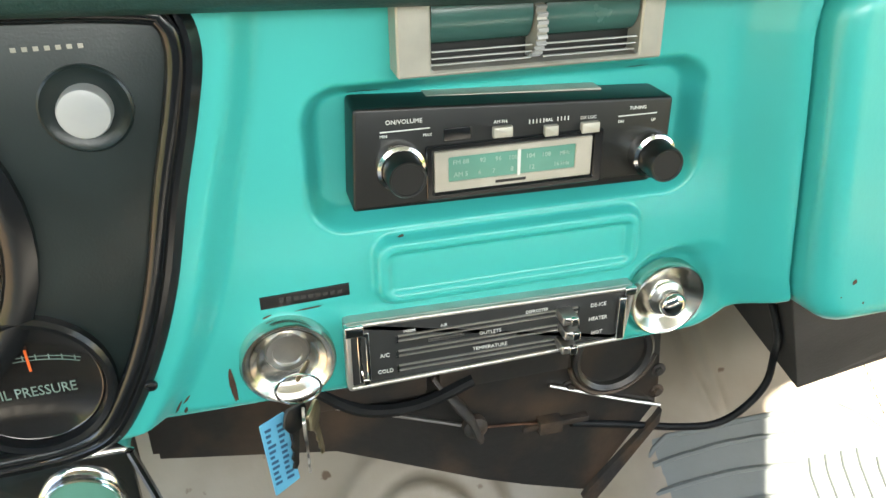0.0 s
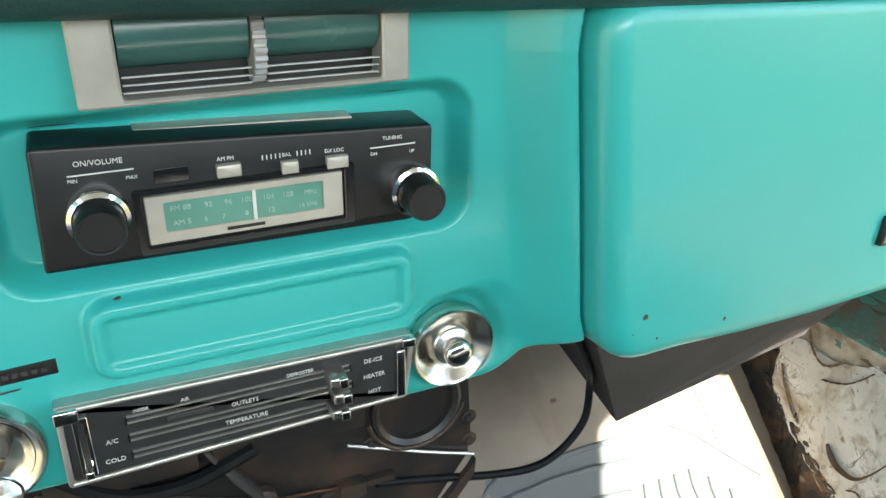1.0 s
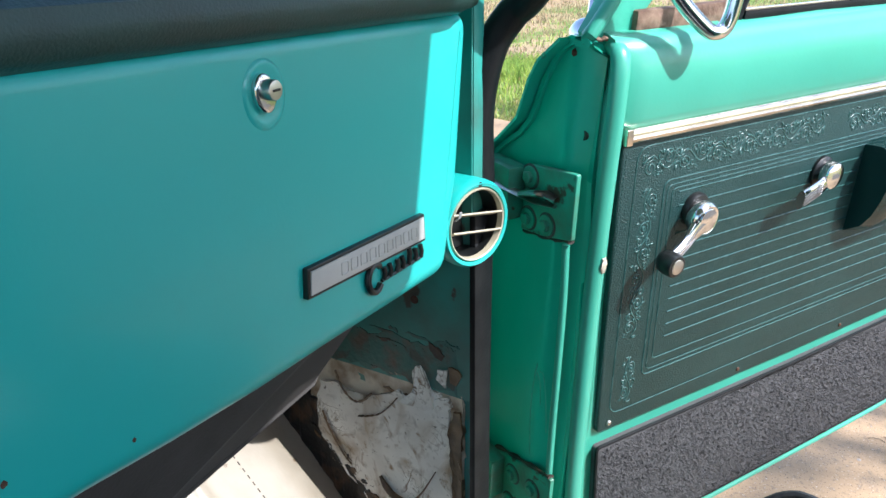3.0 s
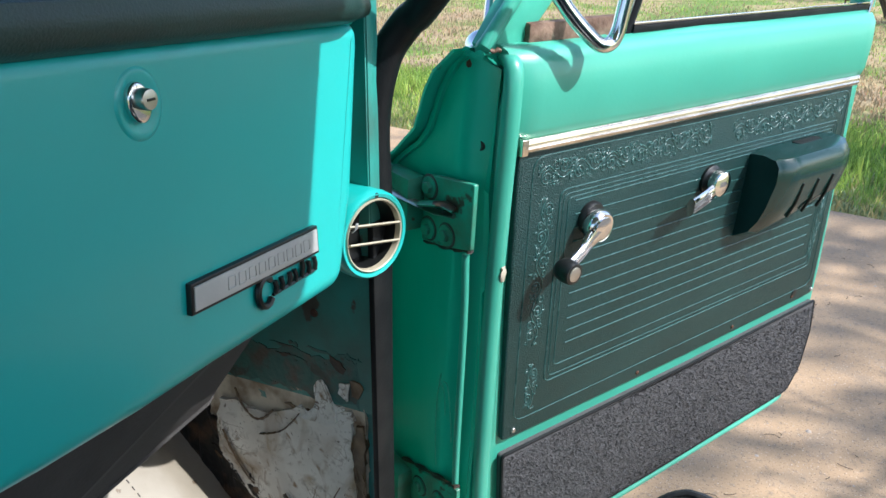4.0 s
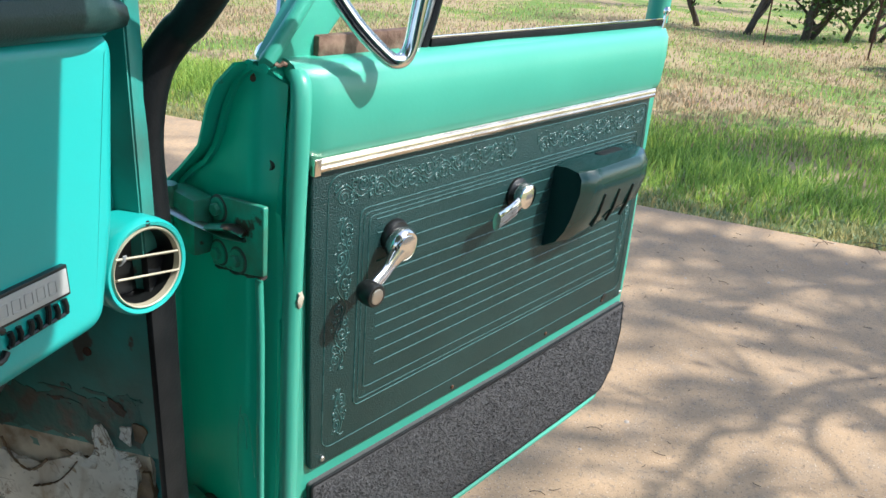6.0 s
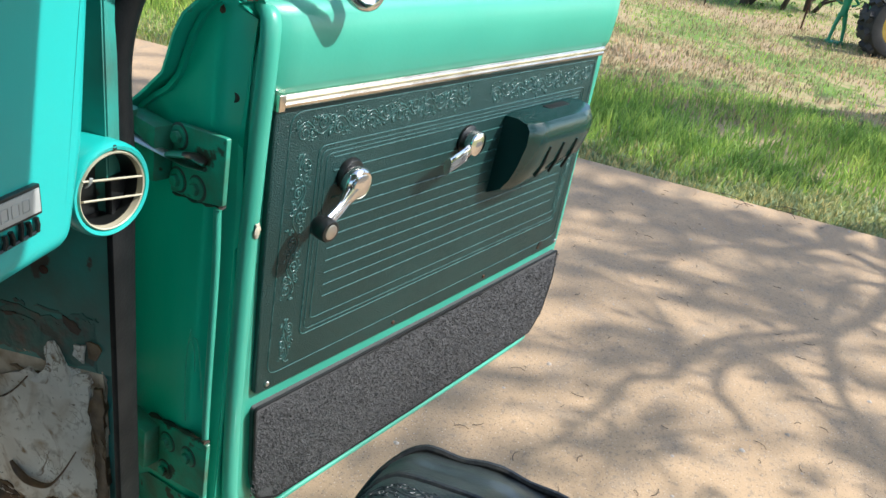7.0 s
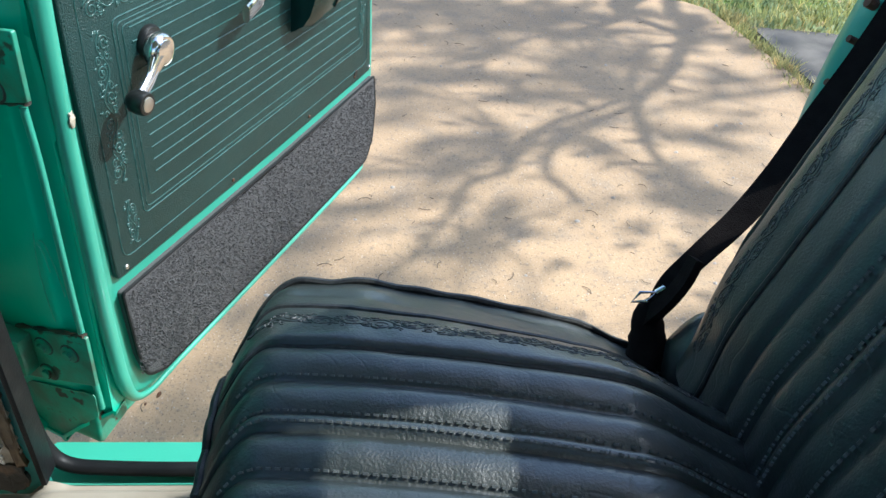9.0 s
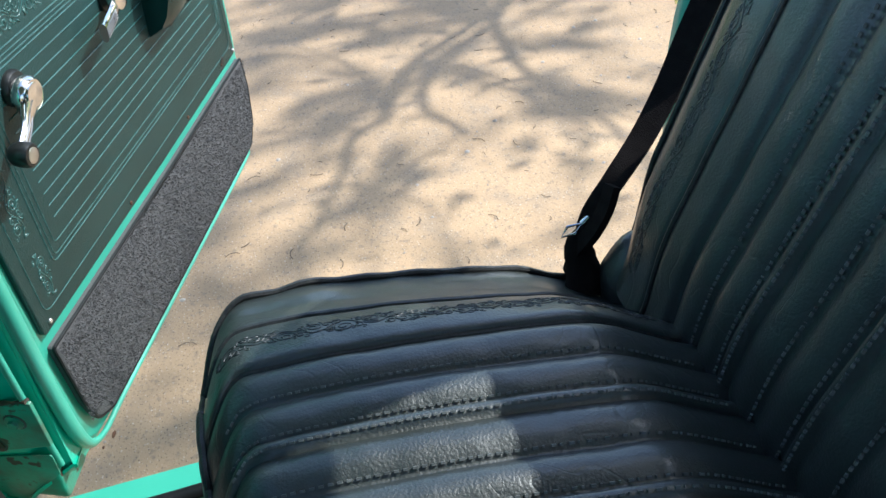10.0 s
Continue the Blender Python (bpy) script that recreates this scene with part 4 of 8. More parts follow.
ignition = thing("ignition_switch", "chrome ignition switch bezel with a key in the lock", "ignition")
bm = bmesh.new()
lathe(bm, [(0.0315, -0.004), (0.0315, 0.005), (0.0300, 0.0075), (0.0275, 0.0065), (0.0165, -0.006), (0.0155, -0.007)], -0.0540, 1.0525, 0.004, 52, cap=False)
part("bezel", bm, M["bezel"], ignition)
bm = bmesh.new()
lathe(bm, [(0.0250, 0.0045), (0.0215, 0.0012), (0.018, -0.0012), (0, -0.0018)], -0.0540, 1.0525, 0.004, 40, cap=False)
part("dish", bm, M["bezel"], ignition)
bm = bmesh.new()
lathe(bm, [(0.0145, -0.008), (0.0145, 0.000), (0.0135, 0.002), (0.0100, 0.002), (0.0095, 0.000), (0, 0.000)], -0.0540, 1.0580, 0.004, 36)
part("lock_cylinder", bm, M["steel"], ignition)

keys = thing("key_ring", "bunch of keys on a wire ring with a blue tag", "keys")
bm = bmesh.new()
pts = [(-0.0505 + 0.0145 * math.cos(2 * math.pi * k / 32), -0.020 - 0.004 * math.sin(2 * math.pi * k / 32), 1.0445 + 0.0145 * math.sin(2 * math.pi * k / 32)) for k in range(32)]
tube(bm, pts, 0.0009, 8, closed=True)
part("ring", bm, M["chrome"], keys)
bm = bmesh.new()
slab(bm, rounded([(-0.052, 1.046), (-0.043, 1.061), (-0.0405, 1.060), (-0.0495, 1.045)], 0.0008, 2), -0.012, 0.002, 0.0004)
part("ignition_key", bm, M["brass"], keys)


def key(parent, m):
    bm = bmesh.new()
    head = rounded([(-0.008, 0.0), (0.008, 0.0), (0.010, -0.012), (0.004, -0.020), (-0.004, -0.020), (-0.010, -0.012)], 0.004, 4)
    slab(bm, head, 0, 0.002, 0.0005)
    blade = [(-0.0035, -0.0195), (0.0035, -0.0195), (0.0035, -0.046), (0.0015, -0.050), (-0.0015, -0.048), (-0.0005, -0.044), (-0.0025, -0.040), (-0.001, -0.036), (-0.003, -0.031), (-0.0015, -0.027)]
    slab(bm, blade, -0.0002, 0.0016, 0.0003, 1)
    bmesh.ops.transform(bm, matrix=m, verts=bm.verts)
    return bm


for i, (x, z, ry, mt) in enumerate(((-0.0545, 1.034, 8, "black"), (-0.045, 1.034, -12, "brass"), (-0.0505, 1.033, 2, "steel"))):
    part("key", key(None, pose(x, -0.022 - 0.004 * i, z, 0, ry, 24 * i + 38)), M[mt], keys)
bm = bmesh.new()
slab(bm, rounded([(-0.009, -0.064), (0.010, -0.060), (0.008, 0.0), (-0.010, -0.002)], 0.001, 2), 0, 0.0012, 0.0003)
bmesh.ops.transform(bm, matrix=pose(-0.0690, -0.026, 1.031, 0, -3, 24), verts=bm.verts)
tag = part("tag", bm, M["blue"], keys, "blue card key tag with writing")
random.seed(9)
for k in range(11):
    for side in (0, 1):
        bm = bmesh.new()
        w = random.uniform(0.003, 0.006)
        x0 = -0.0075 + 0.0085 * side
        box(bm, x0, -0.0014, -0.009 - k * 0.0046, x0 + w, -0.0012, -0.0068 - k * 0.0046, 0, pose(-0.0690, -0.026, 1.031, 0, -3, 24))
        part("tag_print", bm, M["darkblue"], tag)
strip = thing("label_strip", "black embossed label tape stuck on the dash", "label")
bm = bmesh.new()
slab(bm, [(-0.067, 1.0905), (-0.0095, 1.0925), (-0.0095, 1.1015), (-0.067, 1.0995)], DASH_Y + 0.001, 0.002, 0.0005)
part("tape", bm, M["black"], strip)
for k in range(9):
    bm = bmesh.new()
    x = -0.055 + k * 0.0047
    box(bm, x, DASH_Y - 0.0014, 1.0945 + 0.00008 * k, x + 0.003, DASH_Y - 0.0009, 1.0978)
    part("embossing", bm, M["liner"], strip)

# ---------------------------------------------------------------- glove box
gn = Vector((0.0815, -0.9961, 0.0333)).normalized()
gx = Vector((1, 0, 0))
gx = (gx - gn * gx.dot(gn)).normalized()
gz = gx.cross(-gn).normalized()
g0 = Vector((0.339, -0.046, 1.074))
GM = Matrix(((gx.x, -gn.x, gz.x, g0.x), (gx.y, -gn.y, gz.y, g0.y), (gx.z, -gn.z, gz.z, g0.z), (0, 0, 0, 1)))
GI = GM.inverted()


def gl(x, z):
    """Place on the glove box face (u, v) of world x, z."""
    y = g0.y - (gn.x * (x - g0.x) + gn.z * (z - g0.z)) / gn.y
    p = GI @ Vector((x, y, z))
    return (p.x, p.z)


glove = thing("glove_box_door", "teal painted glove box door with lock and badge", "glove box", GM)
GO = rounded([gl(*p) for p in GLOVE_XZ], GLOVE_R, 7)
bm = bmesh.new()
rings = [(0.052, 0.0), (0.017, 0.0)] + [(0.017 - 0.017 * math.sin(a), 0.0175 * (1 - math.cos(a))) for a in [math.pi / 2 * k / 8 for k in range(1, 9)]] + [(0.0, 0.0200)]
loops = [[bm.verts.new((x, y, z)) for x, z in (inset(GO, d) if d else GO)] for y, d in rings]
for a, b in zip(loops, loops[1:]):
    for i in range(len(GO)):
        j = (i + 1) % len(GO)
        bm.faces.new((a[i], a[j], b[j], b[i]))
bm.faces.new(loops[0])
bm.faces.new(loops[-1])
part("door_skin", bm, M["dash"], glove, "teal painted pressed steel")
# low raised ring round the lock, shaped to shade like a dimple
bm = bmesh.new()
lockp = gl(0.5615, 1.2325)
lathe(bm, [(0.0245, -0.0006), (0.0225, 0.0010), (0.0205, 0.0014), (0.0175, 0.0009), (0.015, 0.0003), (0, 0.0003)], lockp[0] + 0.001, lockp[1] - 0.003, 0.0, 48, 0.86)
part("lock_ring", bm, M["dash"], glove)
bm = bmesh.new()
slab(bm, [(lockp[0] - 0.0015 + 0.0098 * math.cos(a) - 0.0012 * math.sin(a), lockp[1] - 0.0015 + 0.0135 * math.sin(a)) for a in [2 * math.pi * k / 32 for k in range(32)]], 0, 0.005, 0.0022)
lk = part("lock", bm, M["chrome"], glove, "chrome lock button with a key slot")
bm = bmesh.new()
lathe(bm, [(0.0070, 0.004), (0.0070, 0.011), (0.0063, 0.0122), (0.0052, 0.0124), (0, 0.0126)], lockp[0] - 0.001, lockp[1] + 0.001, 0, 32)
part("cylinder", bm, M["steel"], lk)
bm = bmesh.new()
box(bm, lockp[0] - 0.0042, -0.0134, lockp[1] + 0.0003, lockp[0] + 0.0022, -0.0124, lockp[1] + 0.0019)
part("key_slot", bm, M["black"], lk)
b0, b1, b2, b3 = (gl(*p) for p in ((0.577, 1.0745), (0.745, 1.0625), (0.745, 1.0885), (0.580, 1.0985)))
bm = bmesh.new()
slab(bm, rounded([b0, b1, b2, b3], 0.001, 2), 0, 0.005, 0.001)
badge = part("badge", bm, M["black"], glove, "silver badge plate with a dark edge")
bm = bmesh.new()
BI = inset([b0, b1, b2, b3], 0.0028)
slab(bm, BI, -0.0045, 0.0016, 0.0005)
part("badge_insert", bm, M["silver"], badge)


def bl(t, h):
    """Place on the badge: t along it, h up it."""
    lo, hi = Vector(b0).lerp(Vector(b1), t), Vector(b3).lerp(Vector(b2), t)
    return lo.lerp(hi, h)


for k in range(9):
    t0 = 0.235 + 0.0765 * k
    pts = rounded([tuple(bl(*q)) for q in ((t0, 0.27), (t0 + 0.058, 0.27), (t0 + 0.058, 0.72), (t0, 0.72))], 0.0016, 3)
    bm = bmesh.new()
    ring_plate(bm, pts, inset(pts, 0.0014), -0.0058, 0.0009, 0.0003)
    part("raised_mark", bm, M["silver"], badge)
# dark script emblem as a plain raised shape
bm = bmesh.new()
c0 = Vector(gl(0.665, 1.0565))
pts = [Vector((0.010 * math.cos(a), 0.0125 * math.sin(a))) for a in [radians(40 + 28 * k) for k in range(11)]]
tube(bm, [(c0.x + p.x, -0.003, c0.y + p.y) for p in pts], 0.0030, 8)
em = part("emblem", bm, M["black"], glove, "black raised script emblem")
for x, lo, hi, lean in ((0.679, 1.0500, 1.0610, 0.0), (0.688, 1.0495, 1.0610, 0.0), (0.6985, 1.0490, 1.0605, 0.002), (0.7085, 1.0490, 1.0605, -0.001), (0.7185, 1.0485, 1.0690, 0.001), (0.729, 1.0480, 1.0600, 0.0), (0.739, 1.0480, 1.0600, 0.0)):
    bm = bmesh.new()
    p, q = gl(x, lo), gl(x + lean, hi)
    tube(bm, [(p[0], -0.0025, p[1]), ((p[0] + q[0]) / 2 + 0.0008, -0.0032, (p[1] + q[1]) / 2), (q[0], -0.0025, q[1])], 0.0022, 8)
    part("stroke", bm, M["black"], em)
bm = bmesh.new()
p, q = gl(0.676, 1.0495), gl(0.742, 1.0478)
tube(bm, [(p[0], -0.002, p[1]), (q[0], -0.002, q[1])], 0.0016, 6)
part("underline", bm, M["black"], em)
for (x, z), r in (((0.3395, 1.0745), 0.0024), ((0.352, 1.055), 0.0012), ((0.416, 1.0525), 0.0016), ((0.33, 1.064), 0.0008), ((0.5, 1.256), 0.001), ((0.42, 1.259), 0.0012)):
    bm = bmesh.new()
    u, v = gl(x, z)
    bm.faces.new([bm.verts.new((u + r * math.cos(a) * random.uniform(0.7, 1.2), -0.0004 if z < 1.25 else 0.0006, v + r * math.sin(a) * random.uniform(0.7, 1.2))) for a in [2 * math.pi * k / 9 for k in range(9)]])
    part("paint_chip", bm, M["rust"], glove)

# liner below the glove box
liner = thing("glove_box_liner", "black fibreboard glove box liner hanging under the dash", "glove box liner")
F0 = [Vector(p) for p in ((0.335, 0.012, 1.052), (0.448, 0.096, 0.851), (0.745, 0.140, 0.852), (0.792, 0.150, 0.885), (0.790, 0.030, 1.030))]
bk = [p + Vector((0.0, 0.22, 0.05)) for p in F0]


def plate(name, pts, thick):
    """A stiff board of the given thickness behind the given corners."""
    pts = [Vector(p) for p in pts]
    n = (pts[1] - pts[0]).cross(pts[2] - pts[0]).normalized() * thick
    bm = bmesh.new()
    a, b = [bm.verts.new(p) for p in pts], [bm.verts.new(p + n) for p in pts]
    bm.faces.new(a)
    bm.faces.new(b)
    for i in range(len(pts)):
        j = (i + 1) % len(pts)
        bm.faces.new((a[i], a[j], b[j], b[i]))
    bmesh.ops.bevel(bm, geom=list(bm.edges), offset=0.0008, segments=1, affect="EDGES")
    return part(name, bm, M["liner"], liner, smooth=False)


plate("front_panel", F0, -0.003)
plate("side_panel", [F0[0], bk[0], bk[1], F0[1]], -0.003)
plate("bottom_panel", [F0[1], bk[1], bk[2], F0[2]], -0.003)
plate("corner_panel", [F0[2], bk[2], bk[3], F0[3]], -0.003)
plate("side_panel", [F0[3], bk[3], bk[4], F0[4]], -0.003)

# ---------------------------------------------------------------- passenger end vent
pod = thing("side_air_vent", "round dash end air vent with beige ring and slats", "air vent", pose(0.862, 0.000, 1.037, 0, 0, -13) @ Matrix.Scale(0.84, 4))
bm = bmesh.new()
lathe(bm, [(0.046, -0.060), (0.056, -0.050), (0.0575, -0.010), (0.0565, -0.001), (0.0535, 0.003), (0.0495, 0.002), (0.047, -0.006), (0.046, -0.05)], 0, 0, 0, 56, cap=False)
part("housing", bm, M["dash"], pod, "teal painted round housing")
bm = bmesh.new()
lathe(bm, [(0.0475, -0.012), (0.0475, 0.001), (0.0465, 0.003), (0.0448, 0.002), (0.0440, -0.006)], 0, 0, 0, 56, cap=False)
part("ring", bm, M["beige"], pod)
bm = bmesh.new()
lathe(bm, [(0.0442, -0.005), (0.043, -0.02), (0.0425, -0.036)], 0, 0, 0, 48, cap=False)
part("inner_sleeve", bm, M["black"], pod)
bm = bmesh.new()
lathe(bm, [(0.046, -0.036), (0, -0.040)], 0, 0, 0, 40, cap=False)
part("throat", bm, M["black"], pod)
for z in (0.0115, -0.0125):
    bm = bmesh.new()
    w = math.sqrt(0.0445 ** 2 - z * z)
    box(bm, -w, -0.010, -0.0012, w, 0.010, 0.0012, 0.0008, Matrix.Translation((0, 0.006, z)) @ Matrix.Rotation(radians(10), 4, "Y") @ Matrix.Rotation(radians(-24), 4, "X"))
    part("slat", bm, M["beige"], pod)
bm = bmesh.new()
tube(bm, [(-0.032, 0.004, 0.012), (-0.031, -0.002, 0.018), (-0.030, -0.003, 0.024)], 0.003, 8, flat=0.5)
part("tab", bm, M["lightgrey"], pod)
bm = bmesh.new()
lathe(bm, [(0.0035, 0), (0.003, 0.0008), (0, 0.0005)], 0.004, 0.052, -0.002, 12)
part("hole", bm, M["black"], pod)
bm = bmesh.new()
slab(bm, rounded([(-0.075, 0.055), (-0.01, 0.056), (0.03, 0.03), (0.03, -0.03), (-0.01, -0.056), (-0.07, -0.035)], 0.025, 6), 0.095, 0.042, 0.012)
part("neck", bm, M["dash"], pod)

# ---------------------------------------------------------------- under the dash: heater box, cable, floor
heater = thing("heater_box", "grimy black heater box below the dash", "heater")
bm = bmesh.new()
hb = [(-0.17, 0.10, 0.985), (0.285, 0.10, 0.985), (0.294, 0.10, 0.864), (0.226, 0.10, 0.762), (0.150, 0.10, 0.790), (0.117, 0.10, 0.817), (-0.019, 0.10, 0.886), (-0.17, 0.10, 0.902)]
fv = [bm.verts.new(p) for p in hb]
bv = [bm.verts.new((x, y + 0.2, z + 0.02)) for x, y, z in hb]
bm.faces.new(fv)
bm.faces.new(bv)
for i in range(8):
    bm.faces.new((fv[i], fv[(i + 1) % 8], bv[(i + 1) % 8], bv[i]))
bmesh.ops.bevel(bm, geom=list(bm.edges), offset=0.006, segments=2, affect="EDGES")
part("case", bm, M["heater"], heater)
bm = bmesh.new()
tube(bm, smooth_path([(0.175, 0.097, 0.912), (0.21, 0.097, 0.897), (0.25, 0.097, 0.880), (0.292, 0.097, 0.864)], 5), 0.0016, 6)
part("case_seam", bm, M["steel"], heater)
bm = bmesh.new()
lathe(bm, [(0.040, -0.004), (0.040, 0.004), (0.037, 0.006), (0.033, 0.003), (0.031, -0.02)], 0.236, 0.935, 0.098, 36, cap=False)
duct = part("duct", bm, M["heater"], heater, "round black heater outlet with a rusty rim")
bm = bmesh.new()
lathe(bm, [(0.0325, -0.006), (0, -0.008)], 0.236, 0.935, 0.098, 28, cap=False)
part("duct_flap", bm, M["heater"], duct)
bm = bmesh.new()
tube(bm, [(0.236 + 0.043 * math.cos(radians(a)), 0.096, 0.935 + 0.043 * math.sin(radians(a))) for a in range(-170, -5, 8)], 0.0022, 6)
part("duct_rim", bm, M["rustdark"], duct)
# rusty flange down the lower corner, and the plate beside the duct
bm = bmesh.new()
vs = [bm.verts.new((x, y, z)) for y in (0.092, 0.0985) for x, z in ((0.286, 0.852), (0.292, 0.862), (0.291, 0.846), (0.229, 0.757), (0.217, 0.766), (0.222, 0.776))]
bm.faces.new(vs[:6])
bm.faces.new(vs[6:])
for i in range(6):
    bm.faces.new((vs[i], vs[(i + 1) % 6], vs[6 + (i + 1) % 6], vs[6 + i]))
part("corner_flange", bm, M["rustdark"], heater, "rust-stained black flange")
bm = bmesh.new()
tube(bm, [(-0.05, 0.094, 0.944), (0.0, 0.093, 0.926), (0.05, 0.093, 0.906), (0.090, 0.092, 0.890)], 0.0017, 8)
part("link_rod", bm, M["steel"], heater)
bm = bmesh.new()
lathe(bm, [(0.011, -0.004), (0.011, 0.004), (0.007, 0.007), (0, 0.007)], 0.103, 0.886, 0.092, 16)
part("link_joint", bm, M["rustdark"], heater)
for cx, cz in ((0.287, 0.905), (0.288, 0.880), (0.196, 0.905)):
    hex_bolt("bolt", cx, cz, 0.100, 0.0042, M["rustdark"], heater)
bm = bmesh.new()
tube(bm, smooth_path([(0.066, 0.096, 0.945), (0.082, 0.090, 0.922), (0.097, 0.088, 0.900), (0.108, 0.088, 0.872)], 3), [0.005, 0.006, 0.006, 0.007, 0.008, 0.008, 0.007, 0.008, 0.008, 0.006], 8, flat=0.5)
part("lever", bm, M["rustdark"], heater)
for x0, z0, x1, z1 in ((-0.045, 0.975, 0.06, 0.962), (0.07, 0.975, 0.19, 0.962)):
    bm = bmesh.new()
    box(bm, x0, 0.090, z1 - 0.03, x1, 0.102, z0, 0.004)
    part("case_rib", bm, M["heater"], heater)
bm = bmesh.new()
tube(bm, smooth_path([(-0.045, 0.095, 0.965), (0.0, 0.09, 0.93), (0.05, 0.088, 0.925), (0.10, 0.09, 0.94)], 5), 0.006, 8)
part("hose", bm, M["rubber"], heater)
cable = thing("control_cable", "black sheathed heater control cable", "cable")
bm = bmesh.new()
tube(bm, smooth_path([(0.20, 0.098, 0.862), (0.26, 0.098, 0.846), (0.318, 0.1, 0.828), (0.36, 0.1, 0.822), (0.39, 0.1, 0.834), (0.412, 0.1, 0.862), (0.414, 0.1, 0.90), (0.395, 0.08, 0.94), (0.36, 0.06, 1.0)], 6), 0.0038, 10)
part("sheath", bm, M["rubber"], cable)
bm = bmesh.new()
tube(bm, [(0.103, 0.09, 0.885), (0.15, 0.095, 0.875), (0.21, 0.098, 0.86)], 0.0013, 6)
part("wire", bm, M["rust"], cable)
bm = bmesh.new()
box(bm, 0.165, 0.088, 0.862, 0.188, 0.104, 0.876, 0.002)
box(bm, 0.15, 0.092, 0.866, 0.215, 0.1, 0.872, 0.001)
part("clip", bm, M["rustdark"], cable)


def floor_z(x, y):
    z = 0.50
    z += max(0.0, y - 0.11) * 0.86
    z -= 0.048 * sstep(0.84, 0.885, x) * sstep(0.03, -0.02, y)
    z -= (0.066 - 0.15 * max(0.0, y - 0.185)) * sstep(0.800, 0.884, x) * sstep(-0.02, 0.06, y)
    hump = sstep(0.42, 0.10, abs(x - 0.02))
    z += 0.14 * hump
    if y > 0.265:
        z += 0.006 * sstep(0.265, 0.285, y) * (sstep(0.008, 0.0, abs(x - 0.488 - 0.25 * max(0, 0.34 - y)) - 0.002) + sstep(0.008, 0.0, abs(x - 0.519) - 0.002) + sstep(0.009, 0.0, abs(x - 0.690) - 0.003))
    r = math.hypot(x - 0.07, y - 0.13)
    z += 0.013 * (sstep(0.018, 0.0, abs(r - 0.10)) + sstep(0.014, 0.0, abs(r - 0.065)))
    return z


verts, faces = sheet(300, 240, lambda u, v: (-0.75 + 1.64 * u, -1.0 + 1.52 * v, floor_z(-0.75 + 1.64 * u, -1.0 + 1.52 * v)))
fl = raw("floor", verts, faces, M["floor"])
tagged(fl, "worn grey-beige painted steel cab floor", "floor", kind="structure")
for k in range(15):
    bm = bmesh.new()
    y = 0.235 + 0.0085 * k
    tube(bm, [(0.756 - 0.01 * (y - 0.24), y, floor_z(0.756, y) + 0.0003), (0.756 - 0.01 * (y - 0.24), y + 0.0045, floor_z(0.756, y + 0.0045) + 0.0003)], 0.0009, 6)
    part("weld_spot", bm, M["rustdark"], fl)
bm = bmesh.new()
box(bm, -0.78, 0.505, 0.45, 0.92, 0.54, 1.33, 0.003)
tagged(part("wall_firewall", bm, M["firewall"]), "grimy dark firewall under the dashboard", "wall", kind="structure")


def mat_point(u, v):
    """Rubber mat draped on the floor and toe board."""
    y = -0.35 + 0.622 * v
    left = 0.40 - min(0.07, 1.1 * (0.272 - y))
    x = left + (0.800 - left) * u
    y -= 0.78 * max(0.0, x - 0.70) * v
    return x, y, floor_z(0.6, y) + 0.004 + 0.002 * abs(math.sin(x * 95)) * sstep(0.9, 1.0, v)


rubber_mat = thing("floor_mat", "grey ribbed rubber floor mat on the cab floor", "floor mat")
verts, faces = sheet(30, 60, lambda u, v: mat_point(u, v))
raw("sheet", verts, faces, M["mat"], rubber_mat)
bm = bmesh.new()
edge = [mat_point(0, 0.45 + 0.5 * k / 8) for k in range(9)] + [mat_point(0.03, 0.985)] + [mat_point(0.06 + 0.94 * k / 10, 1.0) for k in range(11)]
tube(bm, [(x, y, z + 0.001) for x, y, z in edge], 0.0035, 8, flat=0.8)
part("raised_edge", bm, M["mat"], rubber_mat)
for k in range(8):
    bm = bmesh.new()
    v0 = 0.96 - 0.045 * k
    tube(bm, [(x, y, z + 0.002) for x, y, z in [mat_point(0.05 + 0.5 * j / 10, v0 + 0.01 * math.sin(j * 0.3)) for j in range(11)]], 0.0045, 6, flat=0.8)
    part("rib", bm, M["mat"], rubber_mat)
for v0, v1 in ((0.80, 0.92), (0.64, 0.78), (0.47, 0.62)):
    for k in range(7):
        bm = bmesh.new()
        u0 = 0.60 + 0.055 * k
        tube(bm, [(x, y, z + 0.002) for x, y, z in [mat_point(u0, v0 + (v1 - v0) * j / 5) for j in range(6)]], 0.003, 6, flat=0.8)
        part("rib", bm, M["mat"], rubber_mat)

# ---------------------------------------------------------------- cab walls
# kick panel: teal upper part, torn paper below
bm = bmesh.new()
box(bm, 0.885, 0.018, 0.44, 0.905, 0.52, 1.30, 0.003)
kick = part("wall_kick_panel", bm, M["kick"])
tagged(kick, "stained teal kick panel with torn insulation paper", "wall", kind="structure")


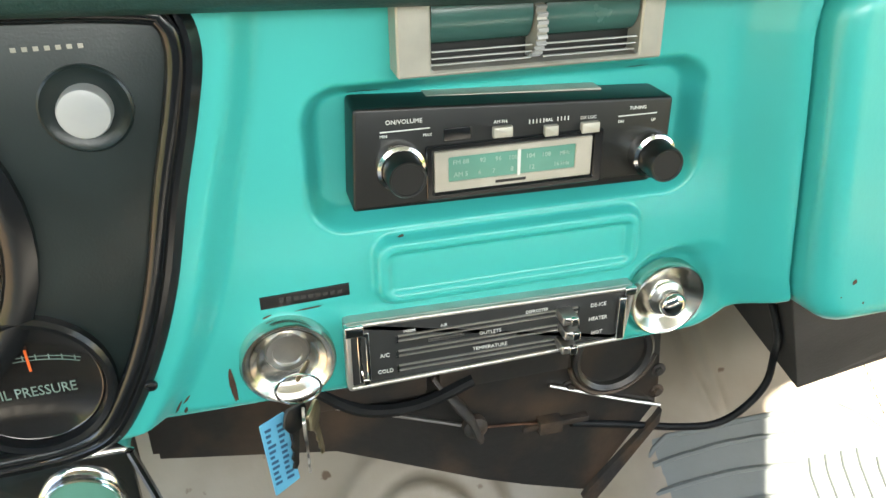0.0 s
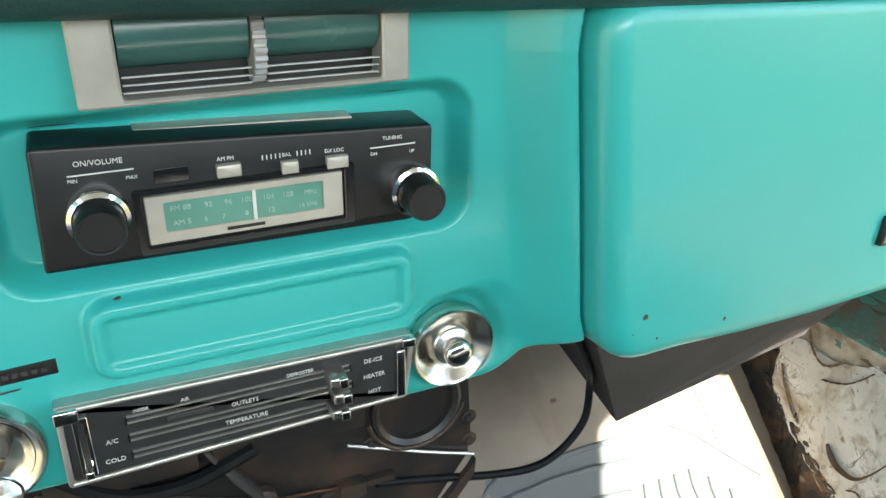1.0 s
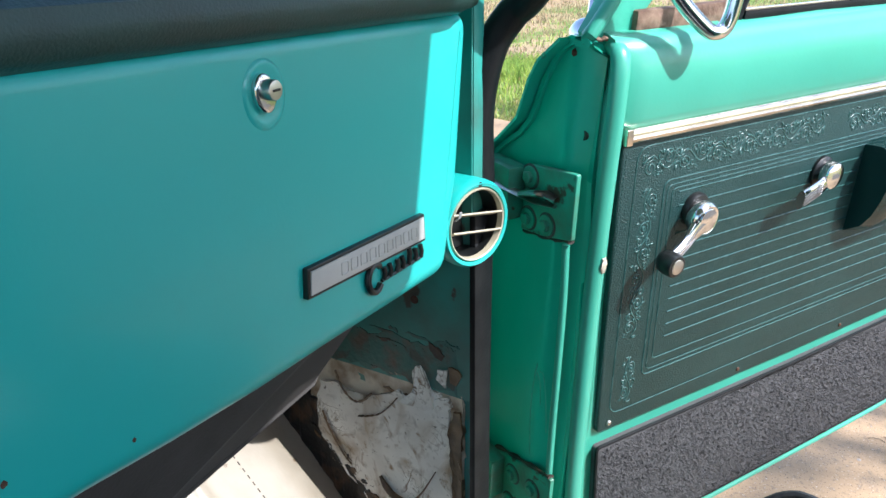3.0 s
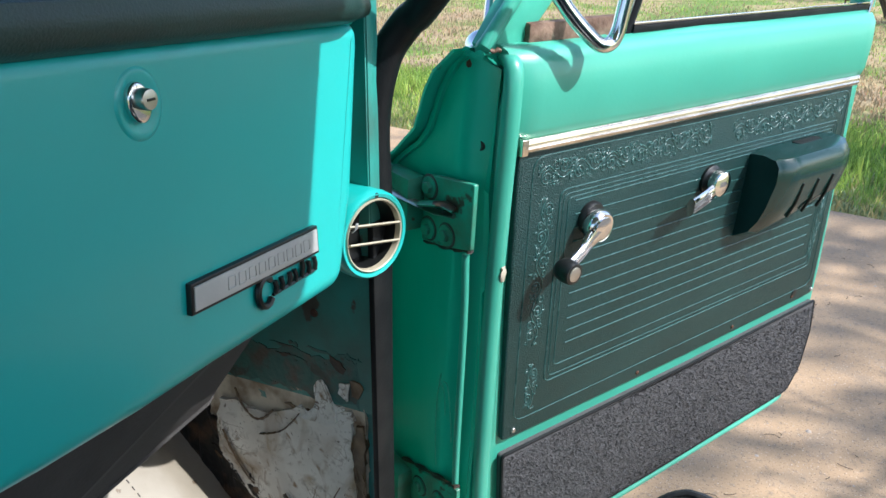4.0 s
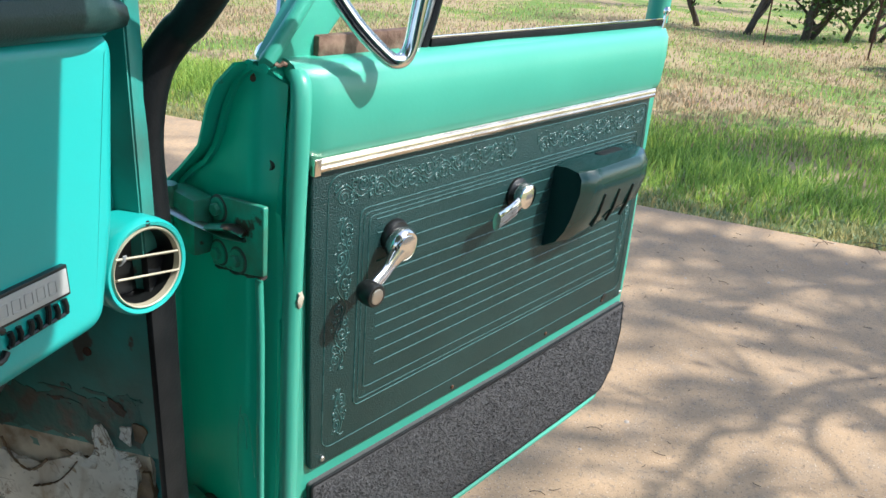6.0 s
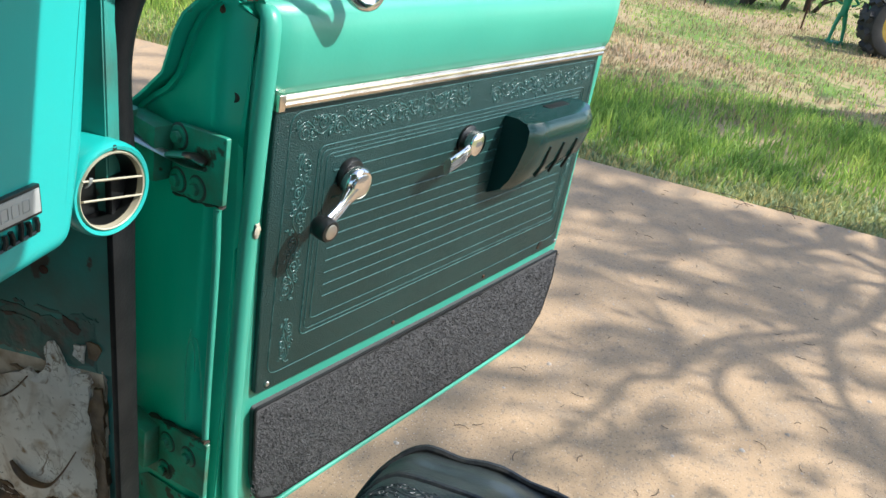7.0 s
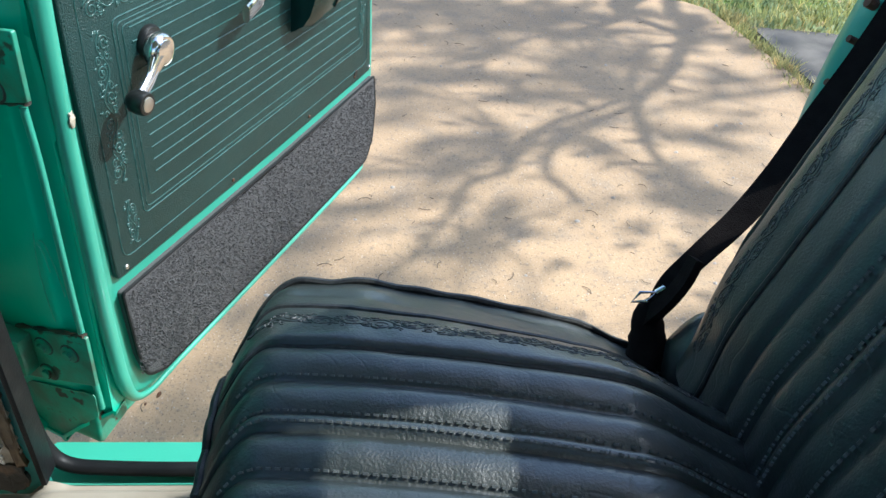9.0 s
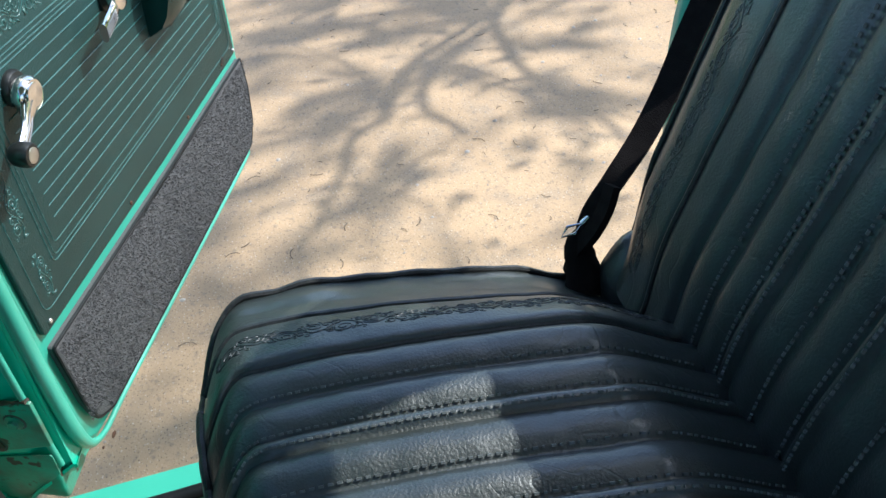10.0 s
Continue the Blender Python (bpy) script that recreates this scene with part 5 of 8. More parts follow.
def torn(points, x0, thick, name, material, seed, amp=0.004, parent=None, crumple=0.0028):
    """A torn sheet on the kick panel, its outline in y and z, its surface crumpled."""
    rnd = random.Random(seed)
    out = []
    n = len(points)
    for i in range(n):
        a, b = Vector(points[i]), Vector(points[(i + 1) % n])
        steps = max(2, int((b - a).length / 0.008))
        for k in range(steps):
            p = a.lerp(b, k / steps)
            out.append((p.x + rnd.uniform(-amp, amp), p.y + rnd.uniform(-amp, amp)))
    bm = bmesh.new()
    vs = [bm.verts.new((0, y, z)) for y, z in out]
    face = bm.faces.new(vs)
    bmesh.ops.triangulate(bm, faces=[face])
    for _ in range(2):
        long = [e for e in bm.edges if e.calc_length() > 0.012]
        bmesh.ops.subdivide_edges(bm, edges=long, cuts=1)
        bmesh.ops.triangulate(bm, faces=[f for f in bm.faces if len(f.verts) > 3])
    for v in bm.verts:
        p = v.co
        h = noise.fractal(Vector((p.y * 34 + seed, p.z * 34, seed)), 0.75, 2.1, 5)
        edge_lift = 0.5 * crumple if v.is_boundary else 0.0
        v.co.x = x0 - thick - crumple * max(-0.6, h) - edge_lift
    ret = bmesh.ops.extrude_face_region(bm, geom=list(bm.faces))
    for v in [g for g in ret["geom"] if isinstance(g, bmesh.types.BMVert)]:
        v.co.x += thick + 0.006
    return part(name, bm, material, parent)


torn([(0.032, 0.803), (0.10, 0.803), (0.27, 0.803), (0.285, 0.72), (0.28, 0.66), (0.244, 0.615), (0.187, 0.57), (0.14, 0.545), (0.10, 0.52), (0.05, 0.50), (0.032, 0.51), (0.032, 0.66)], 0.885, 0.002, "backing_paper", M["oldpaper"], 3, parent=kick, crumple=0.0042)
torn([(0.050, 0.792), (0.075, 0.778), (0.10, 0.772), (0.13, 0.776), (0.155, 0.765), (0.175, 0.748), (0.20, 0.742), (0.23, 0.755), (0.262, 0.748), (0.278, 0.70), (0.270, 0.655), (0.240, 0.615), (0.21, 0.598), (0.18, 0.575), (0.14, 0.553), (0.10, 0.532), (0.056, 0.515), (0.048, 0.60), (0.046, 0.70)], 0.883, 0.004, "insulation_paper", M["paper"], 5, parent=kick, crumple=0.0022)
torn([(0.06, 0.798), (0.062, 0.775), (0.078, 0.778), (0.095, 0.766), (0.10, 0.798)], 0.884, 0.003, "insulation_paper", M["paper"], 25, 0.002, parent=kick)
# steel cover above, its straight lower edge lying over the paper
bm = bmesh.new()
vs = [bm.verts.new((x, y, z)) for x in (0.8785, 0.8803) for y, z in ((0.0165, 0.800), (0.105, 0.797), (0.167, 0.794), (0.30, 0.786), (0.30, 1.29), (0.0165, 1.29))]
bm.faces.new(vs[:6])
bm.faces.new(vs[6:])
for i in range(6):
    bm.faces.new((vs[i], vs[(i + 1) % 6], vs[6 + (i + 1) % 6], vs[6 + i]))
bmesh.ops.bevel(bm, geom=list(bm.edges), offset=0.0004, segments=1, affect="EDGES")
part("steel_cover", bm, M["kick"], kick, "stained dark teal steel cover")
torn([(0.103, 0.815), (0.098, 0.826), (0.090, 0.828), (0.085, 0.820), (0.079, 0.808), (0.073, 0.792), (0.072, 0.772), (0.085, 0.765), (0.125, 0.764), (0.106, 0.783), (0.100, 0.800)], 0.8785, 0.002, "paper_flap", M["paper"], 8, 0.0012, parent=kick)
torn([(0.064, 0.831), (0.051, 0.835), (0.052, 0.809), (0.067, 0.816)], 0.8785, 0.0015, "paper_scrap", M["paper"], 12, 0.0015, parent=kick)
torn([(0.049, 0.838), (0.036, 0.840), (0.029, 0.833), (0.038, 0.817), (0.048, 0.819)], 0.8785, 0.0012, "glue_scrap", M["glue"], 13, 0.002, parent=kick, crumple=0.001)
torn([(0.079, 0.864), (0.065, 0.860), (0.055, 0.851), (0.060, 0.845), (0.072, 0.849)], 0.8785, 0.0008, "rust_patch", M["rustdark"], 14, 0.002, parent=kick, crumple=0.0006)
torn([(0.045, 0.775), (0.034, 0.777), (0.030, 0.76), (0.034, 0.70), (0.030, 0.64), (0.033, 0.55), (0.028, 0.51), (0.042, 0.51), (0.045, 0.60), (0.043, 0.68), (0.049, 0.745)], 0.882, 0.004, "glue_streak", M["glue"], 21, 0.0025, parent=kick)
torn([(0.038, 0.803), (0.12, 0.800), (0.245, 0.793), (0.25, 0.825), (0.20, 0.852), (0.16, 0.850), (0.12, 0.862), (0.08, 0.858), (0.055, 0.872), (0.038, 0.868)], 0.8785, 0.0004, "glue_residue", M["residue"], 41, 0.006, parent=kick, crumple=0.0005)
rs = random.Random(77)
for k in range(22):
    t = rs.random()
    if k < 9:
        cy, cz, x0, mt = 0.17 - 0.13 * t, 0.852 + 0.012 * t + rs.uniform(-0.012, 0.012), 0.8785, rs.choice(("rustdark", "residue", "residue"))
    elif k < 17:
        cy, cz, x0, mt = 0.25 - 0.17 * t, 0.775 - 0.012 * math.sin(3 * t) + rs.uniform(-0.016, 0.012), 0.881, rs.choice(("glue", "glue", "oldpaper"))
    else:
        cy, cz, x0, mt = 0.215 - 0.09 * t, 0.625 - 0.06 * t + rs.uniform(-0.012, 0.012), 0.881, "glue"
    w, h = rs.uniform(0.004, 0.020), rs.uniform(0.0012, 0.004)
    torn([(cy - w, cz - h), (cy + w * 0.4, cz - h * 0.7), (cy + w, cz + h * 0.3), (cy + w * 0.2, cz + h), (cy - w * 0.7, cz + h * 0.6)], x0, 0.0006, "glue_scrap", M[mt], 100 + k, 0.002, parent=kick, crumple=0.0008)
torn([(0.375, 0.735), (0.344, 0.648), (0.288, 0.580), (0.185, 0.476), (0.06, 0.455), (0.03, 0.47), (0.04, 0.505), (0.10, 0.527), (0.14, 0.556), (0.180, 0.586), (0.235, 0.620), (0.276, 0.66), (0.278, 0.70), (0.295, 0.745), (0.33, 0.765)], 0.8835, 0.004, "tar_patch", M["tar"], 31, 0.006, parent=kick, crumple=0.0035)
for k in range(16):
    t = rs.random()
    cy, cz = 0.285 - 0.20 * t + rs.uniform(-0.012, 0.006), 0.665 - 0.135 * t + rs.uniform(-0.014, 0.008)
    w, h = rs.uniform(0.004, 0.013), rs.uniform(0.002, 0.007)
    torn([(cy - w, cz - h), (cy + w * 0.5, cz - h * 0.4), (cy + w, cz + h), (cy - w * 0.2, cz + h * 0.8)], 0.8795, 0.0012, "tar_flake", M["tar"] if k % 3 else M["glue"], 200 + k, 0.003, parent=kick, crumple=0.0015)
for pts in ([(0.118, 0.585), (0.104, 0.592), (0.092, 0.585), (0.083, 0.566), (0.070, 0.553), (0.050, 0.548)], [(0.262, 0.700), (0.250, 0.672), (0.228, 0.640), (0.214, 0.628)], [(0.195, 0.716), (0.178, 0.722), (0.158, 0.733), (0.140, 0.752), (0.128, 0.768)], [(0.232, 0.775), (0.222, 0.752), (0.205, 0.738), (0.188, 0.742), (0.170, 0.760)]):
    bm = bmesh.new()
    line = smooth_path([(0.8755, y, z) for y, z in pts], 5)
    tube(bm, line, [0.0007 + 0.0026 * abs(math.sin(1.9 * k + 3 * pts[0][0])) * (1 - 0.5 * k / len(line)) for k in range(len(line))], 6, flat=0.5)
    part("glue_streak", bm, M["glue"], kick)
bm = bmesh.new()
curl = smooth_path([(0.876, 0.163, 0.630), (0.874, 0.152, 0.618), (0.873, 0.136, 0.609), (0.873, 0.111, 0.611), (0.874, 0.092, 0.634), (0.876, 0.070, 0.676)], 5)
nn = len(curl)
tube(bm, curl, [0.0015 + 0.0045 * math.sin(math.pi * min(1, k / nn + 0.05)) * (1.2 - k / nn) for k in range(nn)], 7, flat=0.5)
part("glue_curl", bm, M["glue"], kick)
bm = bmesh.new()
lathe(bm, [(0.006, -0.003), (0.005, 0.002), (0, 0.003)], 0, 0, 0, 14)
bmesh.ops.transform(bm, matrix=pose(0.879, 0.097, 0.916, 0, 0, -90), verts=bm.verts)
part("rivet", bm, M["rust"], kick)

# door opening: pillar, seal, sill
bm = bmesh.new()
pil = smooth_path([(0.935, 0.125, 0.46), (0.935, 0.125, 0.62), (0.935, 0.118, 0.80), (0.935, 0.120, 0.95), (0.935, 0.125, 1.12), (0.93, 0.108, 1.22), (0.915, 0.062, 1.30), (0.888, -0.06, 1.46), (0.855, -0.18, 1.62), (0.835, -0.26, 1.70)], 5)
tube(bm, pil, 0.04, 12, flat=0.75)
tagged(part("wall_front_pillar", bm, M["jamb"]), "green painted front door pillar", "pillar", kind="structure")
bm = bmesh.new()
pts = [(0.918, -0.95, 0.462), (0.918, -0.55, 0.460), (0.918, -0.36, 0.457), (0.918, -0.177, 0.452), (0.918, -0.06, 0.455), (0.920, -0.004, 0.460), (0.922, 0.020, 0.485), (0.922, 0.028, 0.54), (0.921, 0.028, 0.62), (0.919, 0.027, 0.75), (0.918, 0.026, 0.85), (0.918, 0.026, 0.94), (0.915, 0.029, 1.05), (0.914, 0.031, 1.144), (0.92, 0.020, 1.209), (0.93, 0.001, 1.244), (0.93, -0.019, 1.262), (0.918, -0.07, 1.32), (0.89, -0.17, 1.45), (0.855, -0.28, 1.60), (0.84, -0.36, 1.67)]
path = smooth_path(pts, 5)
tube(bm, path, [0.0112 + 0.0083 * sstep(0.90, 1.10, q.z) for q in path], 12, flat=0.85)
tagged(part("door_seal", bm, M["rubber"]), "black rubber weatherstrip round the door opening", "weatherstrip", kind="structure")
bm = bmesh.new()
box(bm, 0.8765, 0.0105, 0.47, 0.912, 0.0185, 1.04, 0.002)
tagged(part("door_seal_lip", bm, M["rubber"]), "black rubber lip beside the kick panel", "weatherstrip", kind="structure")
bm = bmesh.new()
sill = [(0.898, 0.436), (0.925, 0.444), (0.945, 0.440), (0.985, 0.432), (0.995, 0.415), (0.995, 0.30), (0.93, 0.28), (0.895, 0.30)]
ra = [bm.verts.new((x, -1.1, z)) for x, z in sill]
rb = [bm.verts.new((x, 0.045, z)) for x, z in sill]
for i in range(len(sill)):
    j = (i + 1) % len(sill)
    bm.faces.new((ra[i], ra[j], rb[j], rb[i]))
bm.faces.new(ra)
bm.faces.new(rb)
bmesh.ops.bevel(bm, geom=[e for e in bm.edges if abs(e.verts[0].co.y - e.verts[1].co.y) > 0.1], offset=0.005, segments=2, affect="EDGES")
tagged(part("wall_sill", bm, M["door"]), "teal green painted door sill with chipped paint", "door sill", kind="structure")
# shell closing the cab: roof, rear wall, driver's side, rear pillar
bm = bmesh.new()
# roof is out of view; its outline is notched to place the sun patches
roof = rounded([(-0.70, -0.02), (-0.70, -0.44), (-0.68, -0.66), (-0.58, -0.72), (-0.56, -1.06), (0.66, -1.06), (0.71, -0.82), (0.735, -0.705), (0.82, -0.655), (0.845, -0.44), (0.845, -0.02)], [0.02, 0.02, 0.05, 0.05, 0.03, 0.03, 0.05, 0.03, 0.03, 0.05, 0.02], 4)
ra, rb = [bm.verts.new((x, y, 1.70)) for x, y in roof], [bm.verts.new((x, y, 1.735)) for x, y in roof]
bm.faces.new(ra)
bm.faces.new(rb)
for i in range(len(roof)):
    j = (i + 1) % len(roof)
    bm.faces.new((ra[i], ra[j], rb[j], rb[i]))
tagged(part("ceiling", bm, M["head"]), "unseen pale cab roof, outline cut to the sun patches", "ceiling", kind="structure")
for nm, b in (("wall_rear_lower", (-0.74, -1.08, 0.45, 0.90, -1.045, 1.435)), ("wall_rear_upper", (-0.74, -1.08, 1.615, 0.70, -1.045, 1.70)), ("wall_rear_left", (-0.74, -1.08, 1.43, -0.60, -1.045, 1.62)), ("wall_rear_right", (0.705, -1.08, 1.43, 0.80, -1.045, 1.62)), ("wall_left_sill", (-0.80, -1.08, 0.40, -0.755, 0.10, 0.50)), ("wall_left_front", (-0.79, 0.08, 0.45, -0.755, 0.52, 1.25)), ("wall_left_upper", (-0.76, -1.08, 1.66, -0.70, -0.2, 1.72)), ("wall_left_rear", (-0.79, -1.08, 0.45, -0.74, -0.98, 1.68))):
    bm = bmesh.new()
    box(bm, *b, 0.004)
    tagged(part(nm, bm, M["plain"]), "teal painted cab wall", "wall", kind="structure")
bm = bmesh.new()
tube(bm, [(-0.76, 0.10, 1.22), (-0.70, -0.30, 1.70)], 0.04, 10)
tagged(part("wall_left_pillar", bm, M["plain"]), "teal painted windshield pillar", "pillar", kind="structure")
# out-of-view header, made deep to hold back light from the windshield
bm = bmesh.new()
box(bm, -0.70, -0.31, 1.60, 0.83, -0.26, 1.74, 0.01)
tagged(part("wall_windshield_header", bm, M["plain"]), "teal painted windshield header, deepened to block light", "header", kind="structure")

# ---------------------------------------------------------------- passenger door, standing open
TH = radians(-23.65)
DA = Vector((math.cos(TH), math.sin(TH), 0))
DN0 = Vector((math.sin(TH), -math.cos(TH), 0))
LEAN = radians(3.56)
DU = Vector((0, 0, 1)) * math.cos(LEAN) + DN0 * math.sin(LEAN)
DN = DN0 * math.cos(LEAN) - Vector((0, 0, 1)) * math.sin(LEAN)
DO = Vector((1.073, -0.078, 0.691))
DM = Matrix(((DA.x, -DN.x, DU.x, DO.x), (DA.y, -DN.y, DU.y, DO.y), (DA.z, -DN.z, DU.z, DO.z), (0, 0, 0, 1)))
# in the door: x runs from the hinge to the latch, -y into the cab, z up; the trim panel lies at y = 0
door = thing("truck_door", "teal green truck door standing open, with dark green trim panel", "door", DM)

TOP, BOT = 0.522, -0.262


# inner skin, with a raised rim round the recess of the trim
inner = [(-0.012, BOT + 0.002), (0.10, BOT - 0.002), (0.45, BOT), (0.77, BOT + 0.004), (0.815, BOT + 0.05), (0.828, -0.12), (0.818, 0.05), (0.792, 0.25), (0.775, 0.42), (0.772, TOP), (0.30, TOP + 0.007), (-0.045, TOP), (-0.058, 0.45), (-0.062, 0.30), (-0.060, 0.0), (-0.058, -0.18)]
outl = rounded(inner, [0.06, 0.02, 0.02, 0.05, 0.05, 0.05, 0.05, 0.05, 0.02, 0.012, 0.05, 0.03, 0.05, 0.05, 0.05, 0.05], 6)
bm = bmesh.new()
slab(bm, outl, 0.046, 0.042, 0.012, 5)
part("inner_skin", bm, M["door"], door, "teal green painted steel")
# upper shoulder under the window
bm = bmesh.new()
prof = [(0.004, 0.418), (-0.004, 0.424), (-0.008, 0.436), (-0.009, 0.48), (-0.006, 0.51), (0.002, 0.522), (0.016, 0.527), (0.05, 0.526), (0.05, 0.42)]
ss = [-0.052 + 0.824 * k / 40 for k in range(41)]
rows = []
for s in ss:
    e = sstep(-0.052, -0.03, s) * sstep(0.772, 0.755, s)
    rows.append([bm.verts.new((s, y + 0.010 * (1 - e), z)) for y, z in prof])
for a, b in zip(rows, rows[1:]):
    for i in range(len(prof)):
        j = (i + 1) % len(prof)
        bm.faces.new((a[i], a[j], b[j], b[i]))
bm.faces.new(rows[0])
bm.faces.new(rows[-1])
part("shoulder", bm, M["door"], door)
# two rolled ridges down the hinge side, joining the lower corner
bm = bmesh.new()
tube(bm, smooth_path([(-0.040, 0.036, 0.510), (-0.046, 0.016, 0.513), (-0.0505, 0.002, 0.503), (-0.055, -0.004, 0.46), (-0.057, -0.004, 0.36), (-0.058, -0.004, 0.2), (-0.055, -0.004, 0.0), (-0.050, -0.004, -0.12), (-0.044, -0.004, -0.185), (-0.026, -0.003, -0.235), (0.01, -0.002, -0.256), (0.06, 0.0, -0.258), (0.12, 0.002, -0.259), (0.4, 0.003, -0.259), (0.74, 0.003, -0.256), (0.79, 0.004, -0.243), (0.815, 0.005, -0.20)], 6), [(0.0085 + 0.003 * min(1, k / 12)) - 0.0055 * min(1, max(0, k - 48) / 10) for k in range(120)], 12, flat=0.8)
part("edge_roll", bm, M["door"], door)
bm = bmesh.new()
tube(bm, smooth_path([(-0.086, 0.02, 0.285), (-0.087, 0.014, 0.2), (-0.086, 0.012, 0.0), (-0.082, 0.012, -0.12), (-0.078, 0.012, -0.215)], 6), 0.0048, 10)
part("edge_roll", bm, M["door"], door)
# hinge end face
end = [(0.004, -0.235), (0.004, 0.25), (0.010, 0.36), (0.020, 0.50), (0.032, 0.518), (0.046, 0.520), (0.062, 0.509), (0.078, 0.490), (0.092, 0.466), (0.101, 0.440), (0.110, 0.416), (0.126, 0.396), (0.150, 0.378), (0.172, 0.358), (0.184, 0.330), (0.186, 0.20), (0.186, -0.10), (0.170, -0.24), (0.13, -0.31), (0.09, -0.315), (0.05, -0.27)]
bm = bmesh.new()
x0, x1 = -0.086, -0.03
va, vb = [bm.verts.new((x0 + 0.010 * sstep(0.25, 0.5, z) + 0.025 * sstep(0.05, 0.0, y), y, z)) for y, z in end], [bm.verts.new((x1, y, z)) for y, z in end]
bm.faces.new(va)
bm.faces.new(vb)
for i in range(len(end)):
    j = (i + 1) % len(end)
    bm.faces.new((va[i], va[j], vb[j], vb[i]))
bmesh.ops.triangulate(bm, faces=[f for f in bm.faces if len(f.verts) > 4])
bmesh.ops.bevel(bm, geom=[e for e in bm.edges if e.calc_face_angle(0) > 0.6], offset=0.006, segments=2, affect="EDGES")
part("hinge_end", bm, M["jamb"], door, "stained green painted door end")
# outer skin
bm = bmesh.new()
prof = [(0.045, 0.520), (0.079, 0.491), (0.094, 0.466), (0.103, 0.440), (0.112, 0.416), (0.15, 0.379), (0.175, 0.358), (0.188, 0.328), (0.195, 0.15), (0.190, -0.12), (0.172, -0.25), (0.12, -0.30)]
ra, rb = [bm.verts.new((-0.10, y, z)) for y, z in prof], [bm.verts.new((0.80, y, z)) for y, z in prof]
rc, rd = [bm.verts.new((-0.10, y + 0.003, z + 0.002)) for y, z in prof], [bm.verts.new((0.80, y + 0.003, z + 0.002)) for y, z in prof]
for a, b in ((ra, rb), (rc, rd), (ra, rc), (rb, rd)):
    for i in range(len(prof) - 1):
        bm.faces.new((a[i], a[i + 1], b[i + 1], b[i]))
part("outer_skin", bm, M["jamb"], door)
bm = bmesh.new()
box(bm, -0.04, 0.03, -0.30, 0.79, 0.16, -0.24, 0.008)
part("bottom_edge", bm, M["jamb"], door)
bm = bmesh.new()
slab(bm, rounded([(-0.088, -0.30), (-0.02, -0.285), (-0.02, -0.235), (-0.083, -0.225)], 0.012), 0.12, 0.10, 0.006)
part("lower_flange", bm, M["rusty"], door)
bm = bmesh.new()
slab(bm, rounded([(-0.172, -0.245), (-0.130, -0.205), (-0.010, -0.178), (-0.012, -0.225), (-0.052, -0.268), (-0.092, -0.313), (-0.132, -0.306)], 0.006, 3), 0.0, 0.0015, 0.0005)
bmesh.ops.transform(bm, matrix=Matrix(((0, 1, 0, -0.0865), (-1, 0, 0, 0), (0, 0, 1, 0), (0, 0, 0, 1))), verts=bm.verts)
part("foot_plate", bm, M["rusty"], door, "grimy dark green foot of the door end")
for cz, y0 in ((0.414, 0.008),):
    bm = bmesh.new()
    lathe(bm, [(0.0085, -0.004), (0.006, 0.0012), (0, 0.0004)], 0, 0, 0, 16)
    bmesh.ops.transform(bm, matrix=pose(-0.0668, 0.030, cz, 0, 0, -90), verts=bm.verts)
    part("plug_hole", bm, M["rustdark"], door)
random.seed(15)
for (x, z), r, sq, mt in (((-0.055, 0.266), 0.0048, 2.2, "primer"), ((0.012, -0.262), 0.006, 1.0, "rust"), ((-0.02, -0.252), 0.003, 1.0, "rust")):
    bm = bmesh.new()
    lathe(bm, [(r * 1.0, 0.0), (r * 0.8, 0.0012), (0, 0.0014)], 0, 0, 0, 11)
    for v in bm.verts:
        k = random.uniform(0.75, 1.2)
        v.co.x *= k
        v.co.z *= k * sq
    bmesh.ops.translate(bm, verts=bm.verts, vec=(x, -0.0145, z))
    part("paint_chip", bm, M[mt], door)
for k in range(9):
    x, z = -0.045 + random.uniform(-0.035, 0.03), 0.515 + random.uniform(-0.01, 0.012)
    bm = bmesh.new()
    lathe(bm, [(0.006, 0.0), (0.004, 0.003), (0, 0.004)], 0, 0, 0, 9)
    for v in bm.verts:
        v.co *= random.uniform(0.5, 1.3)
    bmesh.ops.translate(bm, verts=bm.verts, vec=(x, 0.012 + 0.035 * (x < -0.045), z))
    part("rust_blister", bm, M["rust"], door)

# trim panel
tp = [(-0.019, -0.006), (0.40, -0.009), (0.790, -0.006), (0.770, 0.20), (0.735, 0.410), (0.34, 0.411), (-0.037, 0.410), (-0.030, 0.2)]
tpo = rounded(tp, [0.008, 0.02, 0.008, 0.02, 0.004, 0.02, 0.004, 0.02], 4)
bm = bmesh.new()
slab(bm, tpo, 0.010, 0.014, 0.003)
trim = part("trim_panel", bm, M["vinyl"], door, "dark green embossed vinyl trim panel")
PY = -0.004
for k in range(12):
    z = 0.331 - 0.0193 * k
    if k == 0:
        xa, xb = 0.068, 0.70
    else:
        xa, xb = 0.070 + 0.0012 * k, 0.705
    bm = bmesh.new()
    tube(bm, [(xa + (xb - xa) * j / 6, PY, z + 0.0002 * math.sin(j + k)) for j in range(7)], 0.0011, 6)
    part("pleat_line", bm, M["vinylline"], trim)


def frame_line(x0, z0, x1, z1, r, rad, x0b=None, x1b=None):
    o = rounded([(x0b if x0b is not None else x0, z0), (x1b if x1b is not None else x1, z0), (x1, z1), (x0, z1)], r, 5)
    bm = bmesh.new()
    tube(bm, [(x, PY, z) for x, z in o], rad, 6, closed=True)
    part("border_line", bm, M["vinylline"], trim)


